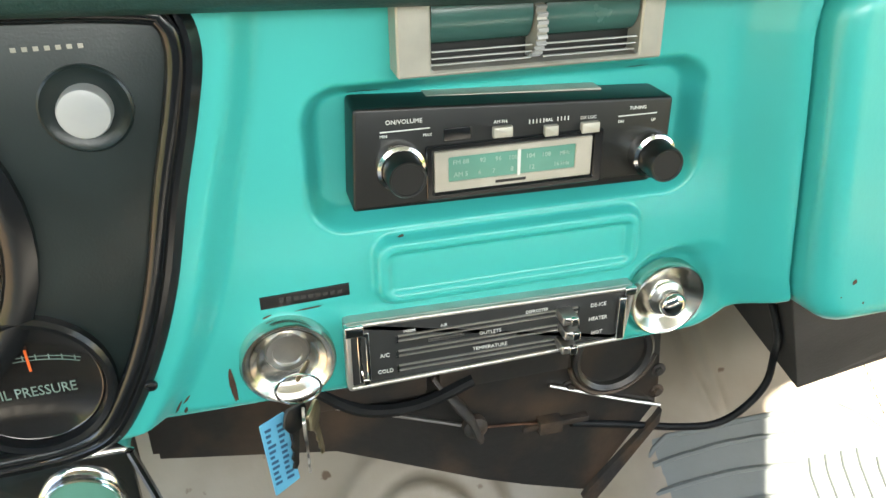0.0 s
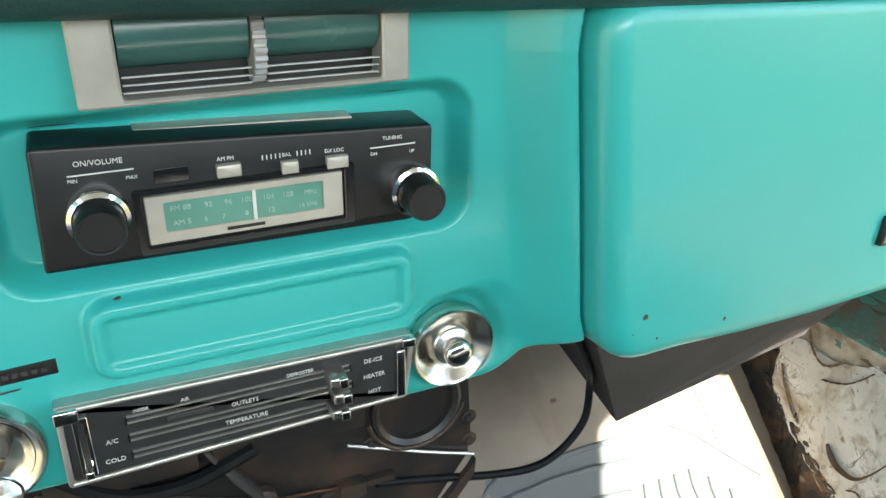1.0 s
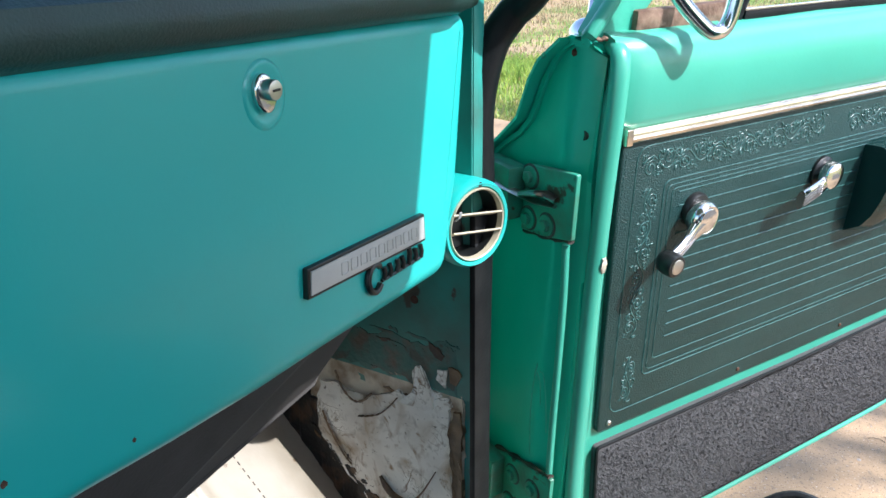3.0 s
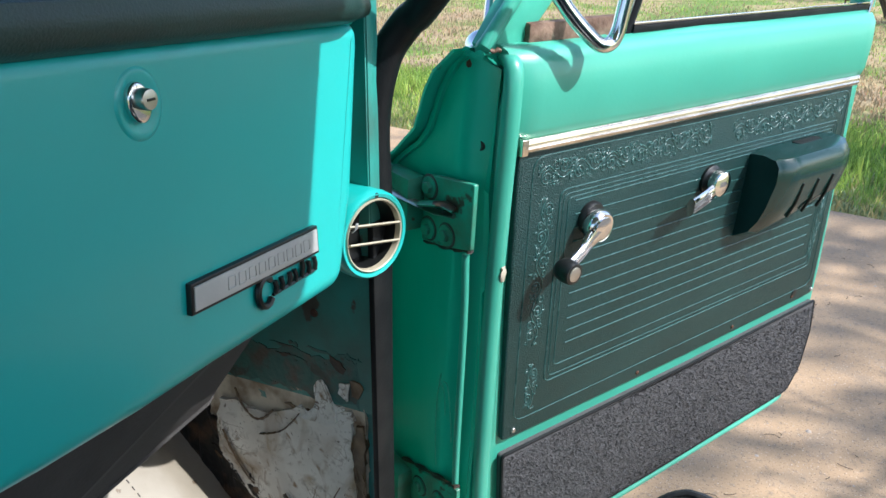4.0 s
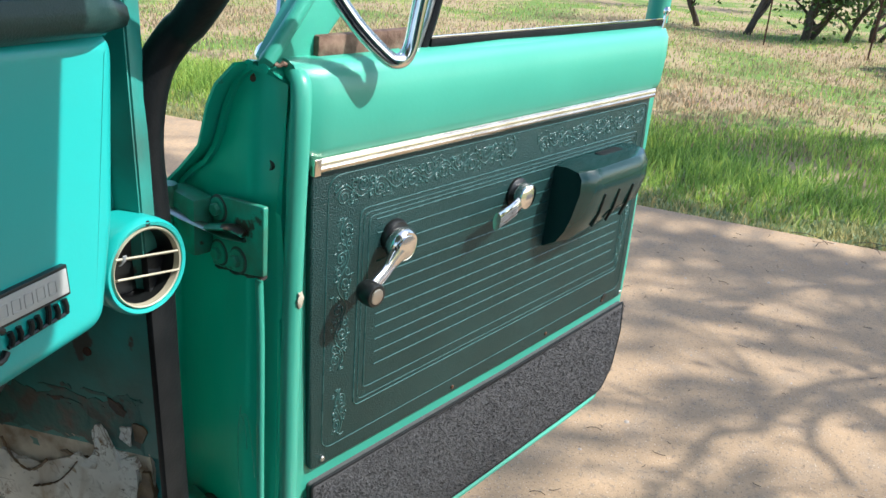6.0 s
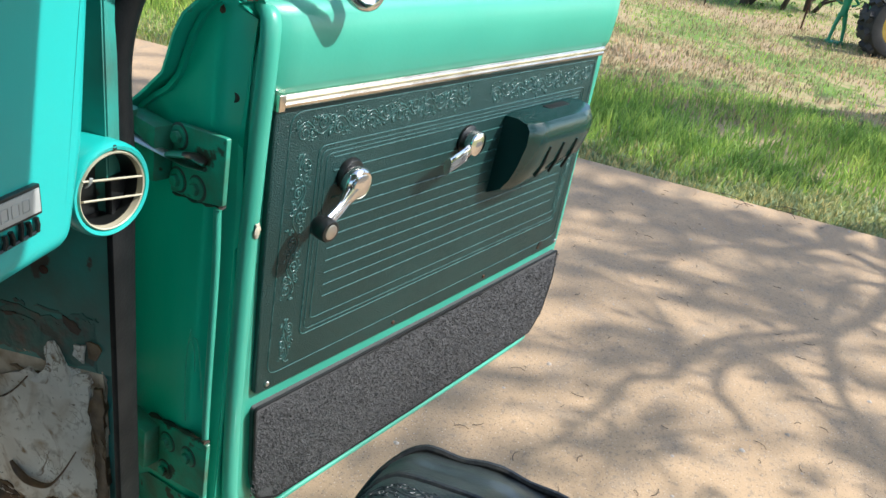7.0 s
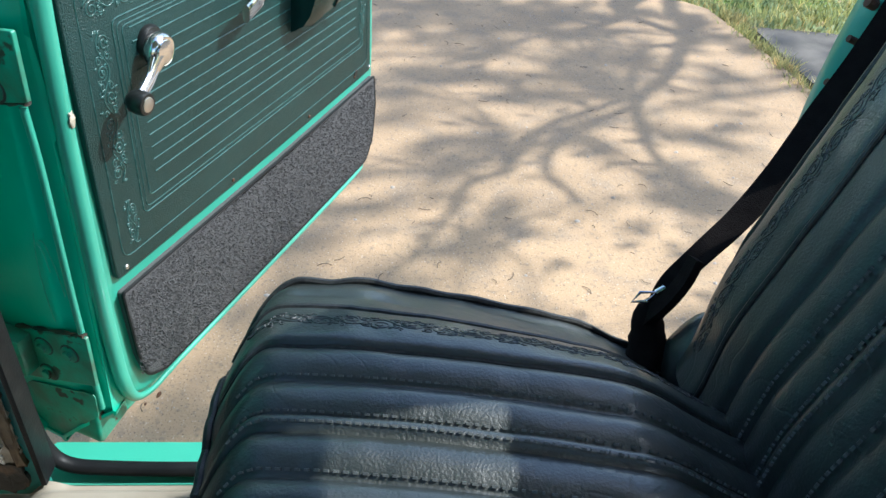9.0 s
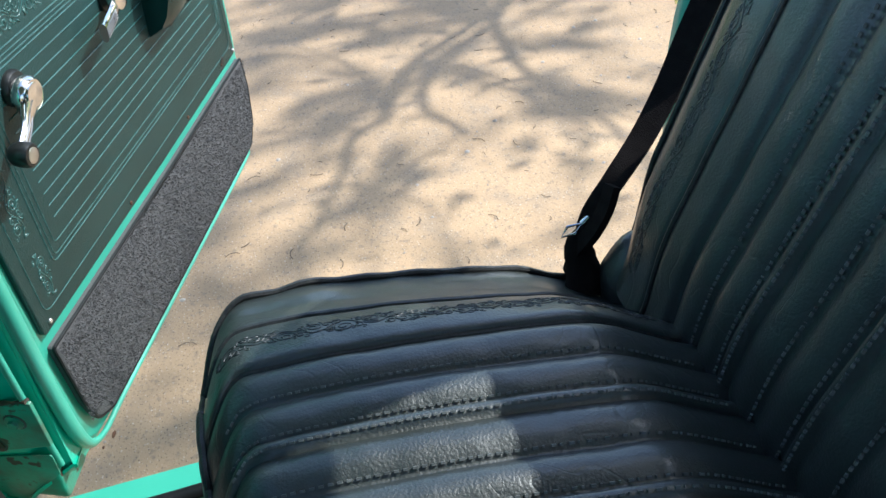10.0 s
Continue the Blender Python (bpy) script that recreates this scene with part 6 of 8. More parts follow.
frame_line(0.040, 0.066, 0.712, 0.350, 0.012, 0.0011, 0.050, 0.745)
frame_line(0.047, 0.073, 0.706, 0.343, 0.010, 0.0008, 0.057, 0.738)
frame_line(0.056, 0.088, 0.700, 0.337, 0.008, 0.0009, 0.066, 0.728)
frame_line(-0.012, 0.020, 0.728, 0.400, 0.020, 0.0009, -0.002, 0.770)


def stitches(pts, parent, length=0.0028, gap=0.0022, rad=0.0006, y=PY, material=None):
    verts, faces = [], []
    for (xa, za), (xb, zb) in zip(pts, pts[1:]):
        a, b = Vector((xa, y, za)), Vector((xb, y, zb))
        n = int((b - a).length / (length + gap))
        d = (b - a).normalized()
        for k in range(n):
            p = a + d * k * (length + gap)
            v, f = tube_data([p, p + d * length], rad, 4)
            faces += [tuple(i + len(verts) for i in q) for q in f]
            verts += v
    ob = raw("stitching", verts, faces, material or M["vinylline"], parent, smooth=False)
    tagged(ob, "fine stitched line", kind="stuff")


stitches([(-0.024, 0.01), (-0.030, 0.30), (-0.030, 0.40)], trim)


def scrollwork(along, seed, amp=0.017, period=0.062, rad=0.0012):
    """Embossed vine: a waving stem with spiral tendrils and small leaves on both sides. along(t, d): place at t metres along and d aside."""
    rnd = random.Random(seed)
    lines = []
    total = along(-1, 0)
    n = max(1, round(total / period))
    p = total / n
    lines.append(([(total * k / (14 * n), amp * 0.55 * math.sin(2 * math.pi * k / 14)) for k in range(14 * n + 1)], rad))
    for k in range(2 * n):
        c = (k + 0.5) * p / 2
        side = 1 if k % 2 == 0 else -1
        for off, cd, size, turns, sense in ((0.0, -0.30, 0.62, 1.7, 1), (0.55, 0.52, 0.36, 1.2, -1), (-0.52, 0.50, 0.34, 1.2, 1), (0.28, -0.78, 0.24, 1.0, -1), (-0.30, 0.86, 0.20, 0.9, 1)):
            pts = []
            m = int(13 * turns) + 4
            a0 = rnd.uniform(0, 6.3)
            for j in range(m):
                a = a0 + sense * side * 2 * math.pi * turns * j / m
                rr = amp * size * (1 - 0.82 * j / m)
                pts.append((c + off * p / 2 + rr * math.cos(a), side * cd * amp + rr * math.sin(a)))
            lines.append((pts, rad * (0.95 if size > 0.3 else 0.75)))
        for j in range(5):
            a = rnd.uniform(0, 6.3)
            cx, cd = c + rnd.uniform(-0.25, 0.25) * p, rnd.uniform(-0.95, 0.95) * amp
            q = rnd.uniform(0.002, 0.004)
            lines.append(([(cx, cd), (cx + q * math.cos(a), cd + q * math.sin(a)), (cx + 1.9 * q * math.cos(a + 0.5), cd + 1.9 * q * math.sin(a + 0.5))], rad * 1.25))
    verts, faces = [], []
    for pts, r0 in lines:
        pp = [along(min(max(t, 0), total), d) for t, d in pts]
        v, f = tube_data(pp, r0, 5)
        faces += [tuple(i + len(verts) for i in q) for q in f]
        verts += v
    return verts, faces


for fn, sd in (
        (lambda t, d: 0.345 if t < 0 else Vector((-0.002 + t, PY + 0.0004, 0.376 + d)), 1),
        (lambda t, d: 0.325 if t < 0 else Vector((0.395 + t, PY + 0.0004, 0.374 + d)), 2),
        (lambda t, d: 0.21 if t < 0 else Vector((0.018 - d * 0.85, PY + 0.0004, 0.345 - t)), 3),
        (lambda t, d: 0.075 if t < 0 else Vector((0.025 - d * 0.7, PY + 0.0004, 0.105 - t)), 4),
        (lambda t, d: 0.23 if t < 0 else Vector((0.738 + 0.0001 * t + d * 0.6, PY + 0.0004, 0.08 + t)), 6)):
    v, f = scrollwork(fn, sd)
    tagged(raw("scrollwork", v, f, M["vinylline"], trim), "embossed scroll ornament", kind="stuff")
for x, z in ((0.0, 0.006), (0.264, 0.003), (0.520, 0.004), (0.712, 0.008), (0.783, 0.004)):
    screw("trim_screw", x, z, PY, 0.0042 if x in (0.0, 0.783) else 0.0034, M["steel"] if x in (0.0, 0.783) else M["rust"], trim)
bm = bmesh.new()
lathe(bm, [(0.0085, -0.001), (0.0078, 0.0014), (0.003, 0.0018), (0, 0.0016)], 0.718, 0.014, PY, 11)
part("tear_hole", bm, M["black"], trim)

# chrome moulding above the panel
bm = bmesh.new()
prof = [(0.0, 0.409), (-0.005, 0.409), (-0.0075, 0.412), (-0.0078, 0.4145), (-0.006, 0.4165), (-0.0078, 0.4185), (-0.0075, 0.4225), (-0.005, 0.4255), (0.0, 0.4255)]
ra, rb = [bm.verts.new((-0.039, y - 0.004, z)) for y, z in prof], [bm.verts.new((0.736, y - 0.004, z)) for y, z in prof]
for i in range(len(prof)):
    j = (i + 1) % len(prof)
    bm.faces.new((ra[i], ra[j], rb[j], rb[i]))
bm.faces.new(ra)
bm.faces.new(rb)
mould = part("chrome_moulding", bm, M["mould"], door, "bright chrome moulding strip")
bm = bmesh.new()
slab(bm, rect(-0.041, 0.4075, -0.031, 0.427, 0.001, 2), -0.004, 0.0092, 0.001)
part("end_cap", bm, M["mould"], mould)

# carpeted lower panel
cp = [(-0.018, -0.030), (0.40, -0.032), (0.806, -0.027), (0.822, -0.10), (0.818, -0.18), (0.79, -0.232), (0.40, -0.2365), (0.045, -0.236), (0.005, -0.215), (-0.008, -0.16)]
cpo = rounded(cp, [0.006, 0.02, 0.006, 0.03, 0.04, 0.04, 0.03, 0.03, 0.03, 0.04], 5)
bm = bmesh.new()
slab(bm, cpo, 0.006, 0.014, 0.005, 3)
carpet = part("carpet_panel", bm, M["carpet"], door, "charcoal carpet kick panel")
bm = bmesh.new()
tube(bm, [(x, -0.006, z) for x, z in cpo], 0.0028, 8, closed=True)
part("edge_binding", bm, M["rubber"], carpet)
rnd = np.random.default_rng(5)
N = 26000
px_, pz_ = rnd.uniform(-0.01, 0.815, N), rnd.uniform(-0.232, -0.034, N)
keep = ~((px_ < 0.035) & (pz_ < -0.20)) & ~((px_ > 0.79) & (pz_ < -0.2))
px_, pz_ = px_[keep], pz_[keep]
n = len(px_)
ang, ln, w = rnd.uniform(0, 6.28, n), rnd.uniform(0.002, 0.0042, n), 0.0009
dx, dz = np.cos(ang) * 0.0018, np.sin(ang) * 0.0018
ca, sa = np.cos(ang + 1.57) * w, np.sin(ang + 1.57) * w
v = np.empty((n, 3, 3))
v[:, 0] = np.stack([px_ - ca, np.full(n, -0.0078), pz_ - sa], 1)
v[:, 1] = np.stack([px_ + ca, np.full(n, -0.0078), pz_ + sa], 1)
v[:, 2] = np.stack([px_ + dx, -0.008 - ln, pz_ + dz], 1)
tagged(raw("carpet_nap", v.reshape(-1, 3).tolist(), np.arange(3 * n).reshape(-1, 3).tolist(), M["carpet"], carpet, smooth=False), "carpet pile", kind="stuff")

# window crank
bm = bmesh.new()
lathe(bm, [(0.016, 0.004), (0.0220, 0.010), (0.0232, 0.017), (0.0222, 0.023), (0.0185, 0.0265), (0.0165, 0.0255), (0.0150, 0.0258), (0.0142, 0.0276), (0.0060, 0.0284), (0, 0.0284)], 0, 0, 0, 44)
crank = part("window_crank", bm, M["chrome"], door, "chrome window crank with a black knob")
crank.location = (0.0985, PY, 0.296)
bm = bmesh.new()
lathe(bm, [(0.0225, 0.0), (0.0225, 0.004), (0.020, 0.008), (0.015, 0.009)], 0.002, 0.006, 0, 36)
part("escutcheon", bm, M["black"], crank)
bm = bmesh.new()
arm = smooth_path([(-0.002, -0.020, -0.002), (-0.018, -0.022, -0.014), (-0.034, -0.026, -0.024), (-0.055, -0.030, -0.033), (-0.068, -0.030, -0.039)], 6)
nn = len(arm)
tube(bm, arm, [0.0165 - 0.0085 * sstep(0, 0.55, k / nn) + 0.002 * sstep(0.8, 1.0, k / nn) for k in range(nn)], 16, flat=0.5, up=(0, 1, 0))
part("arm", bm, M["chrome"], crank)
bm = bmesh.new()
for off in (-0.0028, 0.0028):
    tube(bm, [Vector(p) + Vector((off * 0.5, -0.0052, -off)) for p in arm[6:-5]], 0.0008, 5)
part("arm_groove", bm, M["steel"], crank)
bm = bmesh.new()
lathe(bm, [(0.009, 0.030), (0.014, 0.036), (0.0155, 0.044), (0.0150, 0.054), (0.0135, 0.057), (0.0105, 0.0575), (0.010, 0.0565), (0.006, 0.0565), (0, 0.057)], -0.068, -0.039, 0.010, 32)
part("knob", bm, M["black"], crank, "black plastic knob")
bm = bmesh.new()
lathe(bm, [(0.0098, 0.0560), (0.0098, 0.0578), (0.0085, 0.0584), (0, 0.0580)], -0.068, -0.039, 0.010, 28)
part("knob_cap", bm, M["steel"], crank, "dull metal knob cap")

# inside door handle
bm = bmesh.new()
lathe(bm, [(0.015, 0.004), (0.0195, 0.010), (0.0205, 0.018), (0.0185, 0.024), (0.013, 0.027), (0, 0.0285)], 0, 0, 0, 36)
handle = part("inside_door_handle", bm, M["chrome"], door, "chrome inside door handle")
handle.location = (0.3573, PY, 0.3063)
bm = bmesh.new()
lathe(bm, [(0.023, 0.0), (0.023, 0.004), (0.018, 0.008), (0.013, 0.009)], 0, 0, 0, 36)
part("escutcheon", bm, M["black"], handle)
bm = bmesh.new()
arm = smooth_path([(-0.002, -0.018, -0.004), (-0.028, -0.021, -0.013), (-0.060, -0.027, -0.016), (-0.086, -0.034, -0.015)], 6)
tube(bm, arm, [0.0115 + 0.0020 * k / len(arm) for k in range(len(arm))], 16, flat=0.42, up=(0, 1, 0))
part("lever", bm, M["chrome"], handle)
for off in (-0.006, -0.002, 0.002, 0.006):
    bm = bmesh.new()
    tube(bm, [Vector(p) + Vector((0, -0.0058, off)) for p in arm[6:]], 0.0010, 5)
    part("flute", bm, M["steel"], handle)

# armrest pull
bm = bmesh.new()
sec = [(0.0, 0.335), (-0.030, 0.338), (-0.055, 0.335), (-0.064, 0.325), (-0.066, 0.300), (-0.056, 0.255), (-0.046, 0.228), (-0.030, 0.205), (0.0, 0.188)]
ss = [0.455, 0.462, 0.475, 0.50, 0.54, 0.58, 0.62, 0.645, 0.660, 0.668]
rows = []
for s in ss:
    k = min(1, 0.80 + 0.2 * sstep(0.455, 0.475, s)) * (1 - 0.25 * sstep(0.640, 0.668, s))
    rows.append([bm.verts.new((s, PY + y * k, 0.27 + (z - 0.27) * (0.94 + 0.06 * sstep(0.455, 0.475, s)) + 0.02 * sstep(0.5, 0.66, s) * (z < 0.25))) for y, z in sec])
for a, b in zip(rows, rows[1:]):
    for i in range(len(sec)):
        j = (i + 1) % len(sec)
        bm.faces.new((a[i], a[j], b[j], b[i]))
bm.faces.new(rows[0])
bm.faces.new(rows[-1])
bmesh.ops.bevel(bm, geom=[e for e in bm.edges if e.calc_face_angle(0) > 0.5], offset=0.004, segments=3, affect="EDGES")
armrest = part("armrest", bm, M["armrest"], door, "glossy dark green moulded plastic armrest")
bm = bmesh.new()
slab(bm, rect(0.555, 0.0, 0.625, 0.018, 0.006, 4), 0.0, 0.004, 0.001)
bmesh.ops.transform(bm, matrix=Matrix.Translation((0, PY - 0.026, 0.3392)) @ Matrix.Rotation(radians(-90), 4, "X") @ Matrix.Translation((0, 0.0055, 0)), verts=bm.verts)
part("pull_cup", bm, M["black"], armrest)
for s in (0.515, 0.560, 0.605):
    bm = bmesh.new()
    tube(bm, [(s, PY - 0.0640, 0.292), (s + 0.004, PY - 0.0570, 0.257), (s + 0.007, PY - 0.0466, 0.2285)], 0.0026, 8, flat=0.7)
    part("rib_groove", bm, M["black"], armrest)

# hinges on the door end, in a frame that faces along the hinge end
HM = Matrix(((0, 1, 0, -0.086), (-1, 0, 0, 0), (0, 0, 1, 0), (0, 0, 0, 1)))


def hinge(zc, plate, bolts, stain):
    bm = bmesh.new()
    slab(bm, rounded(plate, 0.003, 3), 0.0, 0.006, 0.0015)
    h = part("door_hinge", bm, M["rusty"], door, "greasy green painted steel door hinge")
    h.matrix_basis = HM
    for x, z in bolts:
        bm = bmesh.new()
        lathe(bm, [(0.0165, 0.0), (0.0155, 0.0008), (0, 0.0008)], x, z, -0.0058, 20)
        part("grease_ring", bm, M["grime"], h)
        hex_bolt("bolt", x, z, -0.0066, 0.0078, M["rusty"], h)
    bm = bmesh.new()
    tube(bm, [(-0.150, -0.030, zc - 0.04), (-0.150, -0.030, zc + 0.04)], 0.010, 14)
    part("pin_barrel", bm, M["rusty"], h)
    bm = bmesh.new()
    box(bm, -0.16, -0.030, zc - 0.035, -0.10, -0.002, zc + 0.035, 0.006)
    part("leaf", bm, M["rusty"], h)
    bm = bmesh.new()
    box(bm, -0.22, -0.05, zc - 0.03, -0.15, -0.028, zc + 0.03, 0.006)
    part("body_leaf", bm, M["rusty"], h)
    bm = bmesh.new()
    line = smooth_path([(x, -0.0015, z) for x, z in stain], 6)
    tube(bm, line, [0.0035 + 0.0018 * math.sin(1.7 * k) for k in range(len(line))], 8, flat=0.6)
    part("rust_stain", bm, M["rustdark"], h)
    return h


# plate coordinates: x = minus the depth into the door
hinge(0.325, [(-0.100, 0.276), (-0.049, 0.284), (-0.006, 0.296), (-0.006, 0.378), (-0.072, 0.368), (-0.100, 0.362)], [(-0.087, 0.350), (-0.050, 0.300), (-0.086, 0.296)], [(-0.098, 0.274), (-0.049, 0.282), (-0.010, 0.293)])
hinge(-0.125, [(-0.130, -0.190), (0.001, -0.150), (0.001, -0.056), (-0.134, -0.093)], [(-0.034, -0.100), (-0.080, -0.106), (-0.083, -0.160)], [(-0.128, -0.090), (-0.070, -0.074), (-0.004, -0.056)])
for line in (((-0.053, 0.099), (-0.058, 0.060), (-0.059, 0.020), (-0.056, -0.030), (-0.053, -0.052)), ((-0.047, 0.090), (-0.038, 0.086), (-0.028, 0.040), (-0.024, 0.005)), ((-0.052, 0.085), (-0.044, 0.072), (-0.040, 0.040))):
    bm = bmesh.new()
    tube(bm, [(x, -0.0003, z) for x, z in [(p.x, p.z) for p in smooth_path([(x, 0, z) for x, z in line], 5)]], 0.0009, 5, flat=0.6)
    part("scuff", bm, M["scuff"], door, "pale scuff mark in the paint").matrix_basis = HM
bm = bmesh.new()
tube(bm, [(-0.20, -0.055, 0.352), (-0.12, -0.030, 0.334), (-0.065, -0.012, 0.326), (-0.036, -0.006, 0.330)], 0.0075, 8, flat=0.35)
check = part("check_strap", bm, M["steel"], door, "worn steel door check strap")
check.matrix_basis = HM
bm = bmesh.new()
tube(bm, [(-0.035, -0.008, 0.338), (-0.05, -0.014, 0.342), (-0.085, -0.020, 0.332)], 0.009, 8, flat=0.4)
part("bracket", bm, M["rusty"], check)

# window frame, wing window, seals
bm = bmesh.new()
tube(bm, [(0.20, 0.03, 0.905), (0.245, 0.026, 0.945), (0.30, 0.024, 0.957), (0.70, 0.026, 0.955), (0.745, 0.03, 0.94), (0.765, 0.034, 0.90), (0.785, 0.04, 0.53)], 0.020, 10, flat=1.0)
part("window_frame", bm, M["door"], door)
bm = bmesh.new()
slab(bm, [(-0.070, 0.526), (-0.056, 0.500), (-0.022, 0.500), (-0.012, 0.522), (0.024, 0.562), (0.31, 0.925), (0.245, 0.935), (-0.047, 0.562)], 0.052, 0.022, 0.005)
part("front_frame", bm, M["door"], door)
bm = bmesh.new()
tube(bm, smooth_path([(-0.068, 0.035, 0.526), (-0.042, 0.030, 0.562), (0.25, 0.030, 0.935)], 6), 0.0085, 12)
part("frame_roll", bm, M["door"], door)
bm = bmesh.new()
box(bm, -0.012, 0.022, 0.5255, 0.158, 0.036, 0.548, 0.003)
part("wing_sill", bm, M["sillrust"], door, "brown rusted wing window sill")
bm = bmesh.new()
rj = random.Random(3)
pts = [(-0.068 + 0.0036 * k, 0.0240 + rj.uniform(-0.001, 0.001), 0.5215 + 0.0001 * k + rj.uniform(-0.0016, 0.0016)) for k in range(16)]
tube(bm, pts, [rj.uniform(0.0008, 0.0030) for _ in pts], 7)
part("rusted_joint", bm, M["sillrust"], door, "rusted open joint under the window frame")
bm = bmesh.new()
box(bm, 0.16, 0.016, 0.526, 0.765, 0.030, 0.537, 0.003)
part("window_seal", bm, M["rubber"], door)
bm = bmesh.new()
box(bm, 0.16, 0.0165, 0.537, 0.765, 0.020, 0.540, 0.0008)
part("seal_bead", bm, M["chrome"], door)
bm = bmesh.new()
tube(bm, [(0.152, 0.028, 0.522), (0.166, 0.028, 0.56), (0.262, 0.028, 0.95)], 0.0105, 10, flat=0.8)
part("division_bar", bm, M["rubber"], door)
bm = bmesh.new()
tube(bm, [(0.141, 0.022, 0.525), (0.155, 0.022, 0.56), (0.25, 0.022, 0.95)], 0.0035, 8)
part("division_trim", bm, M["steel"], door)
bm = bmesh.new()
tube(bm, smooth_path([(-0.115, 0.02, 0.745), (-0.060, -0.002, 0.648), (-0.010, -0.018, 0.578), (0.030, -0.032, 0.538), (0.047, -0.038, 0.530), (0.060, -0.040, 0.540), (0.068, -0.040, 0.575), (0.082, -0.040, 0.66), (0.098, -0.035, 0.80)], 6), 0.0085, 12)
wing = part("wing_window", bm, M["chrome"], door, "open wing window with a chrome frame")
bm = bmesh.new()
vs = [bm.verts.new(p) for p in ((-0.112, 0.02, 0.745), (-0.01, -0.016, 0.58), (0.045, -0.036, 0.535), (0.066, -0.038, 0.58), (0.096, -0.033, 0.80))]
bm.faces.new(vs)
gp = part("pane", bm, M["glass"], wing)
gp.visible_shadow = False
bm = bmesh.new()
tube(bm, [(0.752, 0.010, 0.52), (0.756, 0.010, 0.548)], 0.003, 8)
knob = part("lock_knob", bm, M["chrome"], door, "chrome door lock knob on a stem")
bm = bmesh.new()
tube(bm, [(0.756, 0.010, 0.545), (0.7565, 0.010, 0.550), (0.757, 0.010, 0.556), (0.7575, 0.010, 0.560)], [0.003, 0.006, 0.006, 0.003], 12)
part("cap", bm, M["chrome"], knob)

# mirror head and fender seen past the door
bm = bmesh.new()
bmesh.ops.create_uvsphere(bm, u_segments=24, v_segments=14, radius=0.027)
bmesh.ops.scale(bm, vec=(0.7, 1.0, 0.95), verts=bm.verts)
bmesh.ops.translate(bm, verts=bm.verts, vec=(0.000, 0.115, 0.500))
mirror = part("mirror_base", bm, M["chrome"], door, "chrome base of the outside mirror")
bm = bmesh.new()
tube(bm, [(0.01, 0.12, 0.505), (0.05, 0.16, 0.60), (0.09, 0.20, 0.72)], 0.006, 8)
part("stalk", bm, M["chrome"], mirror)
fender = thing("front_fender", "teal painted front fender of the truck", "fender")
bm = bmesh.new()
prof = [(0.95, 1.135), (1.09, 1.125), (1.16, 1.105), (1.198, 1.07), (1.208, 1.0), (1.20, 0.80), (1.18, 0.6), (0.95, 0.6)]
ra, rb = [bm.verts.new((x, 0.215, z)) for x, z in prof], [bm.verts.new((x, 1.6, z)) for x, z in prof]
for i in range(len(prof)):
    j = (i + 1) % len(prof)
    bm.faces.new((ra[i], ra[j], rb[j], rb[i]))
bm.faces.new(ra)
bm.faces.new(rb)
bmesh.ops.bevel(bm, geom=list(bm.edges), offset=0.015, segments=3, affect="EDGES")
part("skin", bm, M["door"], fender)
bm = bmesh.new()
box(bm, -0.70, 0.56, 1.05, 0.94, 1.7, 1.16, 0.05)
tagged(part("hood", bm, M["door"]), "teal painted hood in front of the cab", "hood")

# ---------------------------------------------------------------- bench seat
seat = thing("bench_seat", "dark green-black pleated vinyl bench seat with embossed bands", "bench seat")
WELT1, WELT2 = 0.752, 0.678
LINES = [WELT2]
x = WELT2
k = 0
while x > -0.62:
    x -= (0.044, 0.041, 0.014)[k % 3]
    LINES.append(x)
    k += 1


def groove(x):
    """Depth of the stitched valleys between the rolls."""
    if x > WELT2:
        return 0.0
    for a, b in zip(LINES, LINES[1:]):
        if b <= x <= a:
            t = (x - b) / (a - b)
            w = a - b
            return (0.0085 if w > 0.02 else 0.0035) * (1 - (math.sin(math.pi * t)) ** 0.8)
    return 0.0


def cushion(u, v):
    """u: across, from the driver's side out to the door side piping; v: from the front edge to the back."""
    x = -0.62 + 1.48 * u
    y = -0.292 - 0.500 * v
    crown = 0.019 * math.sin(math.pi * min(1.0, v * 1.05) ** 0.75) + 0.004
    z = 0.888 + crown - 0.05 * sstep(0.70, 1.0, v)
    z -= groove(x)
    side = sstep(WELT2 - 0.02, 0.868, x)
    z -= (0.051 + 0.060 * sstep(0.1, 1.0, v) + 0.015 * sstep(0.95, 0.7, v)) * side ** 1.2
    z += 0.010 * math.exp(-((x - 0.82) / 0.03) ** 2) * sstep(0.9, 0.2, v)
    for w in (WELT1, WELT2):
        z -= 0.004 * math.exp(-((x - w) / 0.0045) ** 2)
    # rounded front
    f = max(0.0, 1 - v / 0.13)
    z -= 0.055 * f ** 2.6
    y += 0.004 * math.sin(x * 9)
    x -= 0.060 * max(0.0, 1 - v / 0.13) ** 2 * sstep(0.70, 0.86, x)
    h = noise.fractal(Vector((x * 26, y * 26, 3.0)), 0.9, 2.1, 4)
    z += 0.0011 * h
    wr = noise.noise(Vector((x * 45 + 5, y * 14, 1.7)))
    z += 0.0016 * wr * sstep(0.72, 0.80, x)
    fold = noise.noise(Vector((x * 9 + y * 16, y * 22, 4.4)))
    z += 0.0045 * fold * sstep(0.76, 0.80, x) * sstep(0.05, 0.15, v) * sstep(0.65, 0.3, v)
    x += (0.032 - 0.066 * v) * sstep(0.865, 0.765, x) * sstep(-0.2, 0.3, x) * sstep(0.0, 0.1, v)
    return x, y, z


